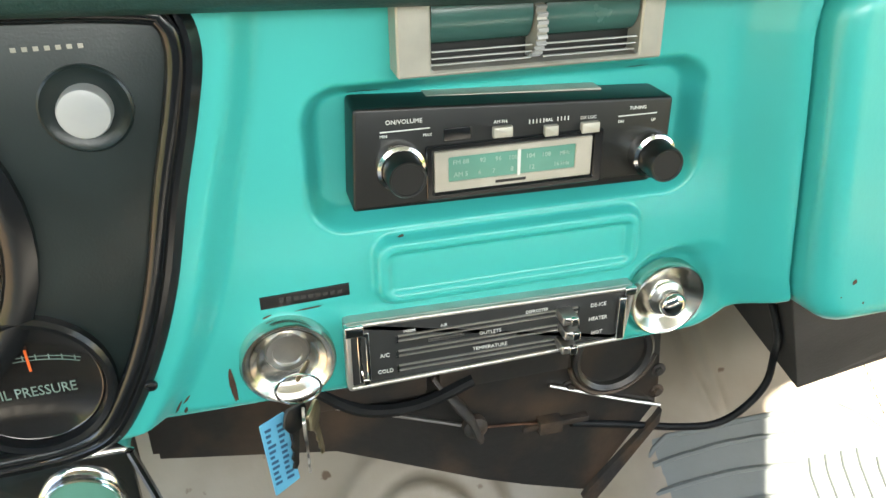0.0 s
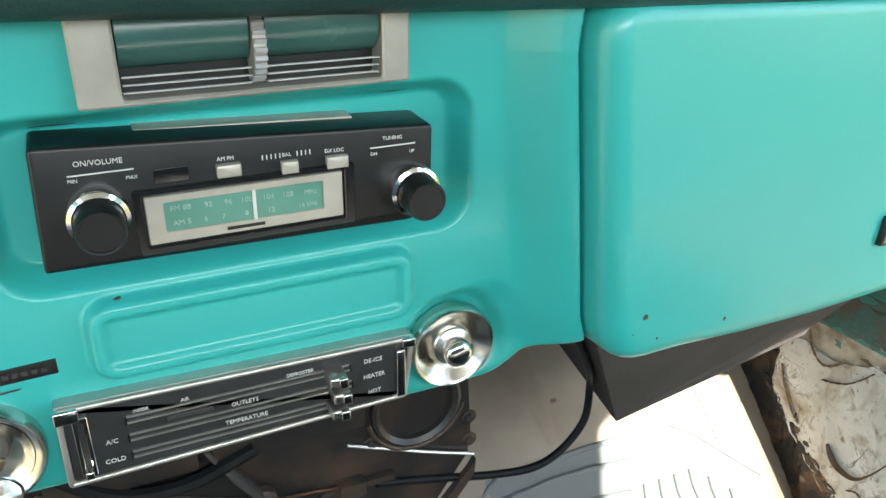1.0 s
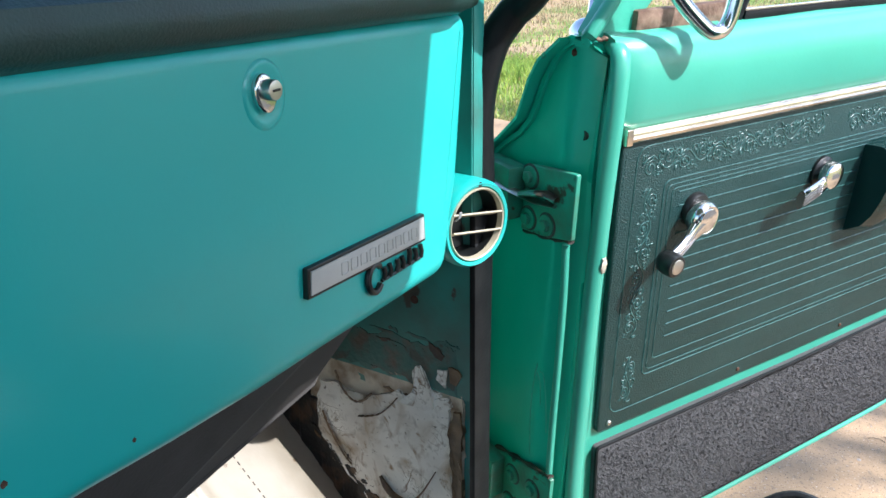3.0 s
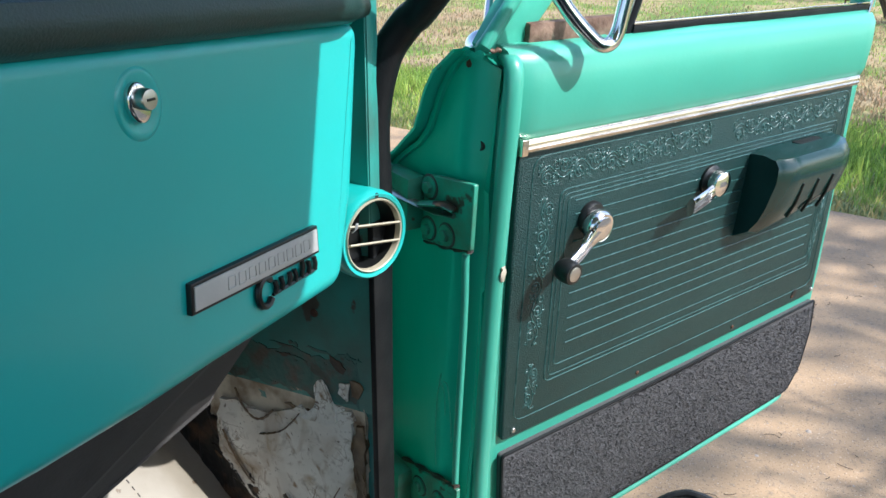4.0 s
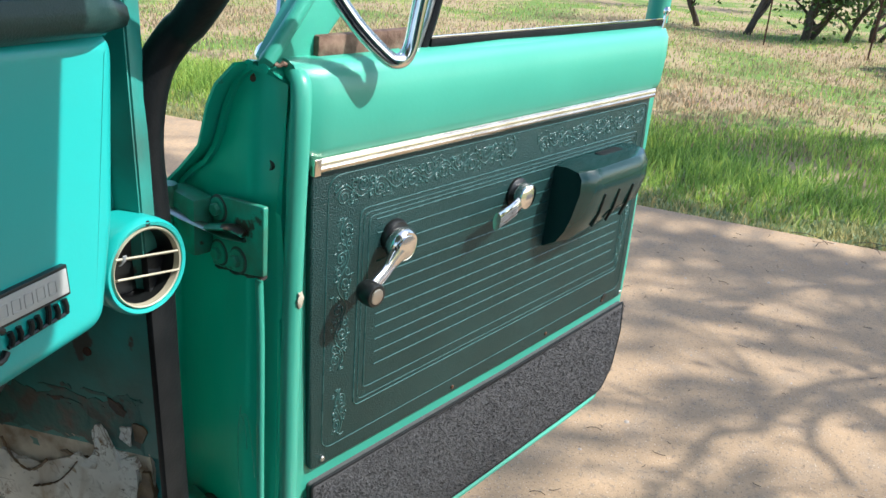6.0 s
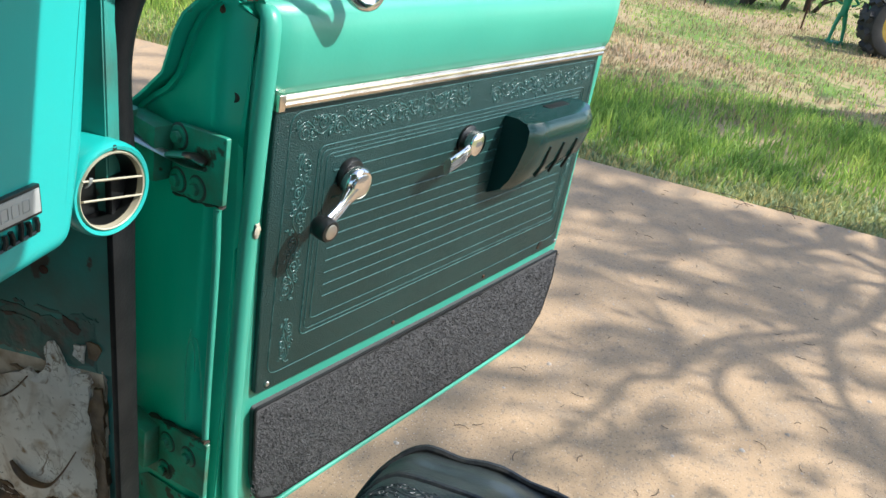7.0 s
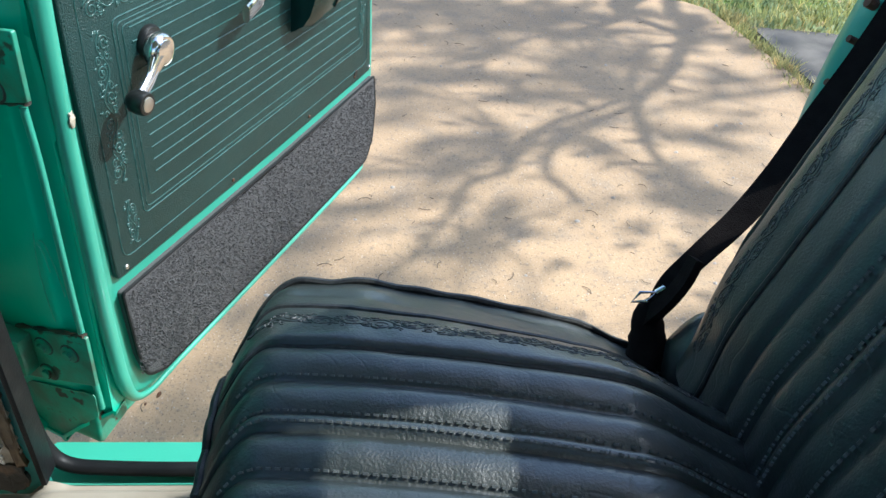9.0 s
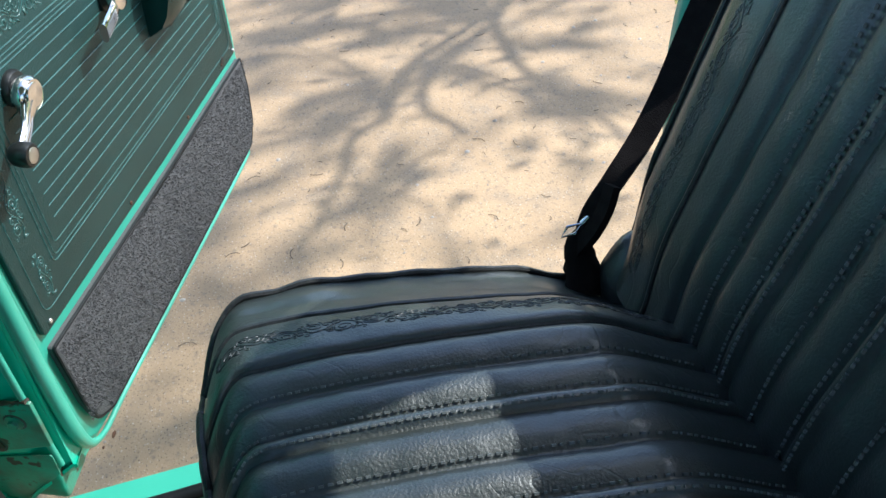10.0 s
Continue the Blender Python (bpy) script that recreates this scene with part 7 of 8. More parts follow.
# across steps follow the rolls closely on the door side
us = []
xx = -0.62
while xx < 0.858:
    us.append((xx + 0.62) / 1.48)
    xx += 0.0022 if xx > 0.30 else 0.012
us.append(1.0)
vs_ = [k / 90 for k in range(91)]
front = [0.0] + vs_[1:]
verts = [cushion(u, v) for v in front for u in us]
nu = len(us)
faces = [(j * nu + i, j * nu + i + 1, (j + 1) * nu + i + 1, (j + 1) * nu + i) for j in range(len(front) - 1) for i in range(nu - 1)]
# front apron and outer side, down to the seat base
base = len(verts)
for i in range(nu):
    x, y, z = verts[i]
    verts += [(x, y + 0.011, z - 0.03), (x, y + 0.014, z - 0.09), (x, y - 0.002, 0.64)]
for i in range(nu - 1):
    a = base + 3 * i
    faces += [(i, a, a + 3, i + 1), (a, a + 1, a + 4, a + 3), (a + 1, a + 2, a + 5, a + 4)]
base = len(verts)
m = len(front)
for j in range(m):
    x, y, z = verts[j * nu + nu - 1]
    verts += [(x + 0.004, y, z - 0.03), (x - 0.03, y, 0.64)]
for j in range(m - 1):
    a, p, q = base + 2 * j, j * nu + nu - 1, (j + 1) * nu + nu - 1
    faces += [(p, q, a + 2, a), (a, a + 2, a + 3, a + 1)]
raw("cushion", verts, faces, M["seat"], seat)


def on_cushion(x, y, lift=0.0):
    u, v = (x + 0.62) / 1.48, (-0.292 - y) / 0.500
    p = cushion(u, v)
    return Vector((p[0], p[1], p[2] + lift))


bm = bmesh.new()
pp = [Vector(cushion(u, 0.0)) + Vector((0, 0.002, -0.001)) for u in us[::4]] + [Vector(cushion(1.0, v)) for v in vs_[1:]]
pp = [p + Vector((0, 0, 0.002 + 0.0012 * math.sin(i * 0.55))) for i, p in enumerate(pp)]
tube(bm, pp, 0.0042, 8)
part("piping", bm, M["piping"], seat)
for w in (WELT1, WELT2):
    bm = bmesh.new()
    tube(bm, [on_cushion(w, -0.301 - 0.485 * k / 60, 0.0022) for k in range(61)], 0.0038, 8)
    part("welt", bm, M["piping"], seat)
EMB = (WELT1 + WELT2) / 2
v, f = scrollwork(lambda t, d: 0.44 if t < 0 else on_cushion(EMB + d * 0.7, -0.318 - t, 0.0000), 11, amp=0.017, period=0.058, rad=0.0008)
tagged(raw("scrollwork", v, f, M["seatline"], seat), "embossed scroll ornament", kind="stuff")


def seam(line, parent, step=0.0074, size=0.0017):
    verts, faces = [], []
    d = 0.0
    for a, b in zip(line, line[1:]):
        L_ = (b - a).length
        while d < L_:
            p = a.lerp(b, d / L_)
            q = a.lerp(b, min(1, (d + step * 0.55) / L_))
            if (q - p).length > 1e-4:
                vv, ff = tube_data([p, q], size * 0.7, 4)
                faces += [tuple(i + len(verts) for i in g) for g in ff]
                verts += vv
            d += step
        d -= L_
    tagged(raw("stitching", verts, faces, M["thread"], parent, smooth=False), "row of black stitches", kind="stuff")


for lx in LINES[1:22]:
    seam([on_cushion(lx + 0.0045, -0.318 - 0.43 * k / 30, 0.0014) for k in range(31)], seat, size=0.0020)

# backrest
def backrest(u, v):
    x = -0.62 + 1.46 * u
    z = 0.80 + 0.46 * v
    lean = 0.34
    y = -0.752 - lean * (z - 0.86) - 0.02 * sstep(0.93, 0.80, z)
    y += groove(x) * -0.9
    for w in (0.719, WELT2):
        y -= 0.004 * math.exp(-((x - w) / 0.0045) ** 2)
    y -= 0.055 * sstep(0.745, 0.845, x) ** 1.6
    y -= 0.05 * sstep(0.88, 1.0, v) ** 2
    y += 0.0011 * noise.fractal(Vector((x * 26, z * 26, 9.0)), 0.9, 2.1, 4)
    x += 0.03 * (z - 0.85) * sstep(0.6, 0.8, x)
    return x, y, z


us2 = []
xx = -0.62
while xx < 0.838:
    us2.append((xx + 0.62) / 1.46)
    xx += 0.0035 if xx > 0.25 else 0.012
us2.append(1.0)
nu = len(us2)
nv = 60
verts = [backrest(u, j / nv) for j in range(nv + 1) for u in us2]
faces = [(j * nu + i, j * nu + i + 1, (j + 1) * nu + i + 1, (j + 1) * nu + i) for j in range(nv) for i in range(nu - 1)]
base = len(verts)
for j in range(nv + 1):
    x, y, z = verts[j * nu + nu - 1]
    verts += [(x - 0.012, y - 0.10, z)]
for j in range(nv):
    p, q = j * nu + nu - 1, (j + 1) * nu + nu - 1
    faces.append((p, base + j, base + j + 1, q))
base = len(verts)
for i in range(nu):
    x, y, z = verts[nv * nu + i]
    verts += [(x, y - 0.09, z - 0.01)]
for i in range(nu - 1):
    faces.append((nv * nu + i, nv * nu + i + 1, base + i + 1, base + i))
back_ob = raw("backrest", verts, faces, M["seat"], seat)


def on_back(x, z, lift=0.0):
    p = backrest((x + 0.62) / 1.46, (z - 0.80) / 0.46)
    return Vector((p[0], p[1] + lift, p[2]))


bm = bmesh.new()
tube(bm, [Vector(backrest(1.0, k / 40)) + Vector((0, 0.001, 0)) for k in range(41)] + [Vector(backrest(1 - k * 0.02, 1.0)) for k in range(1, 20)], 0.0042, 8)
part("back_piping", bm, M["piping"], back_ob)
for w in (0.719,):
    bm = bmesh.new()
    tube(bm, [on_back(w, 0.81 + 0.44 * k / 40, 0.002) for k in range(41)], 0.0030, 8)
    part("back_welt", bm, M["piping"], back_ob)
v, f = scrollwork(lambda t, d: 0.40 if t < 0 else on_back(0.756 + d * 0.55, 0.84 + t, 0.0000), 17, amp=0.017, period=0.058, rad=0.0006)
tagged(raw("back_scrollwork", v, f, M["seatline"], back_ob), "embossed scroll ornament", kind="stuff")
for lx in LINES[1:22]:
    seam([on_back(lx + 0.0045, 0.84 + 0.40 * k / 26, 0.0018) for k in range(27)], back_ob, size=0.0024)
bm = bmesh.new()
tube(bm, smooth_path([(0.806, -0.800, 0.72), (0.810, -0.797, 0.78), (0.814, -0.803, 0.812), (0.818, -0.818, 0.834)], 4), [0.040, 0.040, 0.040, 0.040, 0.040, 0.038, 0.034, 0.031, 0.028, 0.025, 0.021, 0.015, 0.006], 12)
part("back_corner", bm, M["seat"], seat)
bm = bmesh.new()
box(bm, -0.66, -0.95, 0.50, 0.80, -0.315, 0.70, 0.02)
part("seat_base", bm, M["black"], seat)

# ---------------------------------------------------------------- seat belt
belt = thing("seat_belt", "black webbing seat belt with a chrome buckle", "seat belt")


def ribbon(path, width, side, thick=0.0016, narrow=None):
    bm = bmesh.new()
    side = Vector(side).normalized()
    rows = []
    for i, p in enumerate(path):
        t = (path[min(i + 1, len(path) - 1)] - path[max(i - 1, 0)]).normalized()
        s = (side - t * side.dot(t)).normalized()
        n = t.cross(s)
        w = (width if narrow is None else narrow + (width - narrow) * min(1, i / 44)) / 2
        rows.append([bm.verts.new(p + s * a + n * b) for a, b in ((-w, -thick), (w, -thick), (w, thick), (-w, thick))])
    for a, b in zip(rows, rows[1:]):
        for i in range(4):
            bm.faces.new((a[i], a[(i + 1) % 4], b[(i + 1) % 4], b[i]))
    bm.faces.new(rows[0])
    bm.faces.new(rows[-1])
    return bm


path = smooth_path([(0.872, -0.745, 0.76), (0.862, -0.752, 0.80), (0.858, -0.760, 0.845), (0.863, -0.789, 0.885), (0.886, -0.833, 0.920), (0.912, -0.874, 0.962), (0.936, -0.912, 1.020), (0.944, -0.944, 1.090), (0.945, -0.965, 1.170), (0.940, -0.970, 1.300), (0.925, -0.985, 1.42)], 6)
part("webbing", ribbon(path, 0.038, (0.75, 0.27, 0.10), narrow=0.022), M["webbing"], belt)
path = smooth_path([(0.860, -0.738, 0.755), (0.850, -0.742, 0.80), (0.838, -0.755, 0.838), (0.838, -0.768, 0.868), (0.846, -0.778, 0.892)], 5)
part("folded_webbing", ribbon(path, 0.020, (0.85, -0.1, 0.25), 0.005), M["webbing"], belt)
bm = bmesh.new()
o = [Vector(p) for p in ((0.8583, -0.7239, 0.8207), (0.8628, -0.7332, 0.8313), (0.8582, -0.7494, 0.8354), (0.8544, -0.74, 0.8257))]
tube(bm, o, 0.0020, 8, closed=True)
part("buckle", bm, M["chrome"], belt, "chrome slotted buckle")
bm = bmesh.new()
tube(bm, smooth_path([(0.821, -0.7389, 0.7568), (0.8351, -0.7461, 0.7745), (0.8532, -0.7458, 0.8034), (0.8572, -0.7568, 0.8192), (0.8601, -0.7617, 0.8287)], 4), [0.022, 0.022, 0.022, 0.022, 0.022, 0.021, 0.019, 0.019, 0.018, 0.017, 0.015, 0.014, 0.013, 0.011, 0.010, 0.008, 0.005], 10, flat=0.7)
part("belt_sleeve", bm, M["webbing"], belt)
bm = bmesh.new()
tube(bm, [(0.8587, -0.7487, 0.8357), (0.8597, -0.757, 0.8417), (0.8608, -0.7651, 0.8477)], 0.0032, 8, flat=0.5)
part("buckle_tongue", bm, M["chrome"], belt)

# rear door pillar
bm = bmesh.new()
pts = [(0.96, -0.985, 0.45), (0.985, -0.975, 0.8), (0.995, -0.968, 0.95), (0.995, -0.985, 1.1), (0.985, -1.01, 1.2), (0.925, -1.04, 1.35), (0.82, -1.05, 1.55), (0.70, -1.05, 1.69)]
tube(bm, smooth_path(pts, 4), 0.04, 10)
bp = part("wall_rear_pillar", bm, M["door"])
tagged(bp, "teal painted rear door pillar", "pillar", kind="structure")
random.seed(8)
for z in (0.90, 0.95, 0.99, 1.04, 1.09, 1.13):
    bm = bmesh.new()
    tube(bm, [(0.975, -0.932 + random.uniform(-0.003, 0.003) - 0.15 * max(0, z - 1.0), z), (0.975, -0.922 - 0.15 * max(0, z - 1.0), z + 0.004)], random.choice((0.004, 0.006)), 8)
    part("clip", bm, M["rust"], bp)

# ---------------------------------------------------------------- outside: ground, driveway, grass
bm = bmesh.new()
vs = []
N = 60
for j in range(N + 1):
    for i in range(N + 1):
        x = -300 + 600 * i / N
        y = -300 + 600 * j / N
        vs.append(bm.verts.new((x, y, -0.05)))
for j in range(N):
    for i in range(N):
        a = j * (N + 1) + i
        bm.faces.new((vs[a], vs[a + 1], vs[a + N + 2], vs[a + N + 1]))
ground = part("ground", bm, M["field"])
tagged(ground, "field of patchy grass, straw and bare earth", "ground", kind="structure")


def prism(name, pts, z0, z1, material, bev=0.01):
    bm = bmesh.new()
    a, b = [bm.verts.new((x, y, z0)) for x, y in pts], [bm.verts.new((x, y, z1)) for x, y in pts]
    n = len(pts)
    bm.faces.new(a)
    top = bm.faces.new(b)
    for i in range(n):
        bm.faces.new((a[i], a[(i + 1) % n], b[(i + 1) % n], b[i]))
    if bev:
        bmesh.ops.bevel(bm, geom=list(top.edges), offset=bev, segments=2, affect="EDGES")
    return part(name, bm, material)


far_edge = [(5.40, 6.0), (5.20, 4.0), (5.05, 2.6), (4.85, 1.2), (4.62, -0.35), (4.55, -0.9), (4.47, -1.5), (4.42, -2.02), (4.30, -2.13)]
near = [(3.80, -2.20), (3.45, -2.24), (3.1, -2.27), (1.5, -2.4), (-6, -2.6), (-6, 9), (5.7, 9)]
drive = prism("pavement", far_edge + near, -0.12, 0.0, M["concrete"])
tagged(drive, "weathered tan concrete driveway with leaf litter", "driveway", kind="structure")
apron = prism("road", [(4.10, -2.28), (3.95, -3.1), (4.3, -6.0), (1.5, -6.0), (1.5, -2.47), (3.1, -2.34), (3.5, -2.31)], -0.12, -0.012, M["asphalt"])
tagged(apron, "old dark asphalt strip beside the driveway", "road", kind="structure")
# litter: pebbles and twigs
rnd = random.Random(33)
verts, faces = [], []
for k in range(420):
    x, y = rnd.uniform(1.2, 4.5), rnd.uniform(-2.1, 2.0)
    r = rnd.choice((0.003, 0.003, 0.004, 0.005, 0.008)) * rnd.uniform(0.7, 1.2)
    o = len(verts)
    for a in range(6):
        verts.append((x + r * math.cos(a * 1.05) * rnd.uniform(0.7, 1.2), y + r * math.sin(a * 1.05) * rnd.uniform(0.7, 1.2), 0.0003))
    verts.append((x, y, r * 0.9))
    faces += [(o + a, o + (a + 1) % 6, o + 6) for a in range(6)]
tagged(raw("pebbles", verts, faces, M["gravel"]), "scattered pebbles on the driveway", "pebbles", kind="stuff")
verts, faces = [], []
for k in range(260):
    x, y, a = rnd.uniform(1.2, 4.5), rnd.uniform(-2.1, 2.0), rnd.uniform(0, 6.3)
    ln = rnd.uniform(0.012, 0.045)
    p = [(x + ln * t * math.cos(a + 0.8 * t), y + ln * t * math.sin(a + 0.8 * t), 0.002 + 0.002 * math.sin(t * 3)) for t in (0, 0.35, 0.7, 1.0)]
    v, f = tube_data(p, 0.0010, 4)
    faces += [tuple(i + len(verts) for i in q) for q in f]
    verts += v
for k in range(5):
    x, y, a = 4.40 + rnd.uniform(-0.15, 0.1), -1.35 + rnd.uniform(-0.3, 0.2), rnd.uniform(0, 6.3)
    ln = rnd.uniform(0.08, 0.2)
    p = [(x + ln * t * math.cos(a + 0.8 * t), y + ln * t * math.sin(a + 0.8 * t), 0.006 + 0.01 * math.sin(t * 3)) for t in (0, 0.35, 0.7, 1.0)]
    v, f = tube_data(p, 0.0018, 4)
    faces += [tuple(i + len(verts) for i in q) for q in f]
    verts += v
tagged(raw("twigs", verts, faces, M["bark"]), "dry twigs lying on the driveway", "twigs", kind="stuff")


def blades(name, n, seed, place, hmin, hmax, width, material, label):
    """Bent grass blades, two triangles and a quad each, at places given by place(rng, n)."""
    r = np.random.default_rng(seed)
    x, y, s = place(r, n)
    n = len(x)
    a = r.uniform(0, 2 * np.pi, n)
    h = r.uniform(hmin, hmax, n) * s
    lean = r.uniform(0.15, 0.75, n) * h
    la = r.uniform(0, 2 * np.pi, n)
    w = width * r.uniform(0.6, 1.3, n)
    cx, cy = np.cos(a) * w, np.sin(a) * w
    lx, ly = np.cos(la) * lean, np.sin(la) * lean
    z0 = np.full(n, -0.06)
    v = np.empty((n, 5, 3))
    v[:, 0] = np.stack([x - cx, y - cy, z0], 1)
    v[:, 1] = np.stack([x + cx, y + cy, z0], 1)
    v[:, 2] = np.stack([x + lx * 0.35 + cx * 0.8, y + ly * 0.35 + cy * 0.8, h * 0.6 - 0.05], 1)
    v[:, 3] = np.stack([x + lx * 0.35 - cx * 0.8, y + ly * 0.35 - cy * 0.8, h * 0.6 - 0.05], 1)
    v[:, 4] = np.stack([x + lx, y + ly, h - 0.05], 1)
    i = np.arange(n) * 5
    quads = np.stack([i, i + 1, i + 2, i + 3], 1).tolist()
    tris = np.stack([i + 3, i + 2, i + 4], 1).tolist()
    ob = raw(name, v.reshape(-1, 3).tolist(), quads + tris, material, smooth=False)
    return tagged(ob, label, "grass", kind="stuff")


def edge_x(y):
    ys = np.array([p[1] for p in far_edge][::-1])
    xs = np.array([p[0] for p in far_edge][::-1])
    return np.interp(y, ys, xs)


def lush(r, n):
    y = r.uniform(-4.5, 5.5, n)
    d = r.beta(1.3, 1.5, n) * 2.6
    x = edge_x(np.clip(y, -2.1, 6)) + 0.30 + 0.16 * np.sin(y * 2.3) - 0.14 * np.clip(y + 0.5, -2, 1.2) + d
    patch = 0.5 + 0.5 * np.sin(x * 2.1 + 1) * np.sin(y * 1.7 + 0.6)
    keep = r.uniform(0, 1, n) < 0.18 + 0.82 * patch
    s = (0.45 + 0.75 * np.exp(-((d - 1.25) / 0.8) ** 2)) * (0.7 + 0.5 * patch)
    return x[keep], y[keep], s[keep]


def verge(r, n):
    y = r.uniform(-4.5, 5.5, n)
    d = np.abs(r.normal(0, 0.42, n))
    x0 = np.where(y < -2.25, 4.02 + 0.06 * np.sin(y * 5), edge_x(np.clip(y, -2.1, 6)) + 0.02)
    clump = np.sin(x0 * 3 + d * 9 + 1.3) * np.sin(y * 5.1) + 0.6 * np.sin(d * 23 + y * 3) * np.sin(y * 13)
    keep = r.uniform(-1.2, 1.0, n) < clump + 0.3
    return (x0 + d)[keep], y[keep], np.full(int(keep.sum()), 0.7)


def field(r, n):
    x = 6.4 + r.beta(1.0, 1.8, n) * 14
    y = r.uniform(-0.45, 0.75, n) * (x + 2)
    patch = np.sin(x * 0.9 + 0.3) * np.sin(y * 0.7 + 1.1) + 0.5 * np.sin(x * 2.3) * np.sin(y * 2.9)
    keep = r.uniform(-1, 1, n) < patch + 0.4
    return x[keep], y[keep], np.ones(int(keep.sum()))


def field_green(r, n):
    x = 6.8 + r.beta(1.2, 1.2, n) * 22
    y = r.uniform(-0.45, 0.75, n) * (x + 2)
    patch = np.sin(x * 0.9 + 0.3) * np.sin(y * 0.7 + 1.1) + 0.5 * np.sin(x * 2.3) * np.sin(y * 2.9)
    keep = r.uniform(-1, 1, n) > patch + 0.1
    return x[keep], y[keep], np.ones(int(keep.sum()))


def crack_weeds(r, n):
    t = r.uniform(0, 1, n)
    x = 4.25 - t * 1.35
    y = -2.20 - 0.07 * t + r.normal(0, 0.035, n)
    clump = np.sin(t * 40) + np.sin(t * 93 + 2)
    keep = clump > -0.2
    return x[keep], y[keep], np.full(int(keep.sum()), 1.0)


blades("lush_grass", 64000, 1, lush, 0.04, 0.17, 0.0045, M["grass"], "tall lush green grass along the driveway")
blades("verge_weeds", 16000, 7, verge, 0.02, 0.075, 0.0125, M["herb"], "low grey-green broad-leaved weeds at the driveway edge")
blades("verge_grass", 30000, 2, verge, 0.03, 0.11, 0.0045, M["weed"], "short pale weeds at the driveway edge")
blades("dry_grass", 80000, 3, field, 0.02, 0.07, 0.006, M["dry"], "short dry straw in the field")
blades("field_grass", 40000, 4, field_green, 0.02, 0.07, 0.007, M["grass"], "patches of green grass in the field")
blades("crack_weeds", 2600, 5, crack_weeds, 0.03, 0.10, 0.004, M["weed"], "weeds growing in the driveway joint")

# ---------------------------------------------------------------- trees


def grow(seed, height, trunk, lean, spread, levels=4, start=0.25, limbs=5):
    """Limb paths with radii, and points for leaves."""
    rnd = random.Random(seed)
    paths, tips = [], []

    def limb(p, d, length, r, level):
        pts, rad = [p.copy()], [r]
        n = 7
        for k in range(n):
            d = (d + Vector((rnd.uniform(-1, 1), rnd.uniform(-1, 1), rnd.uniform(-0.35, 0.75))) * (0.16 + 0.04 * level)).normalized()
            p = p + d * length / n
            pts.append(p.copy())
            rad.append(r * (1 - 0.62 * (k + 1) / n))
        paths.append((pts, rad))
        if level >= levels - 1:
            tips.extend(pts[2:])
        if level < levels:
            for k in range(limbs if level == 0 else 3):
                j = int(n * (start + (1 - start) * (k + 1) / (limbs + 1))) if level == 0 else rnd.randint(2, n)
                side = Vector((rnd.uniform(-1, 1), rnd.uniform(-1, 1), rnd.uniform(-0.1, 0.7))).normalized()
                limb(pts[j], (d * 0.35 + side * spread).normalized(), length * rnd.uniform(0.5, 0.72), rad[j] * 0.68, level + 1)
        else:
            tips.append(p)

    limb(Vector((0, 0, -0.06)), Vector(lean).normalized(), height, trunk, 0)
    return paths, tips


def open_sky(c, at):
    """Leaves to keep: those that would shade the open door, and most high ones shading the verge, are left out."""
    w = c + np.array(at)
    s = np.array(SUN_DIR)
    n = np.array((0.437, 1.0, 0.0))
    k = ((w - np.array((1.03, -0.04, 0.0))) @ n) / (s @ n)
    hit = w - k[:, None] * s
    low = w - (w[:, 2] / s[2])[:, None] * s
    verge_gap = (w[:, 2] > 5.0) & (low[:, 0] > 4.3) & (np.sin(low[:, 0] * 5.0) * np.sin(low[:, 1] * 3.1) < 0.45)
    return ~verge_gap & ~((hit[:, 0] > 0.90) & (hit[:, 0] < 1.90) & (hit[:, 2] > 0.40) & (hit[:, 2] < 1.32))


def tree(name, label, at, seed, height, trunk, lean=(0, 0, 1), spread=0.9, levels=3, leaves=2500, leaf=0.05, scatter=0.28, limbs=5, start=0.25, group=""):
    t = thing(name, label, "tree", pose(*at), group=group)
    paths, tips = grow(seed, height, trunk, lean, spread, levels, start, limbs)
    verts, faces = [], []
    for pts, rad in paths:
        v, f = tube_data(pts, rad, 8 if rad[0] > 0.03 else 5)
        faces += [tuple(i + len(verts) for i in q) for q in f]
        verts += v
    raw("trunk", verts, faces, M["bark"], t)
    r = np.random.default_rng(seed)
    tp = np.array([tuple(p) for p in tips])
    c = tp[r.integers(0, len(tp), leaves)] + r.normal(0, scatter, (leaves, 3))
    c = c[open_sky(c, at)]
    leaves = len(c)
    a, b = r.normal(0, 1, (leaves, 3)), r.normal(0, 1, (leaves, 3))
    a /= np.linalg.norm(a, axis=1)[:, None]
    b -= a * (a * b).sum(1)[:, None]
    b /= np.linalg.norm(b, axis=1)[:, None]
    s = leaf * r.uniform(0.6, 1.3, leaves)[:, None]
    v = np.stack([c - a * s, c + b * s * 0.45, c + a * s, c - b * s * 0.45], 1)
    raw("crown", v.reshape(-1, 3).tolist(), np.arange(4 * leaves).reshape(-1, 4).tolist(), M["leaf"], t, smooth=False)
    return t


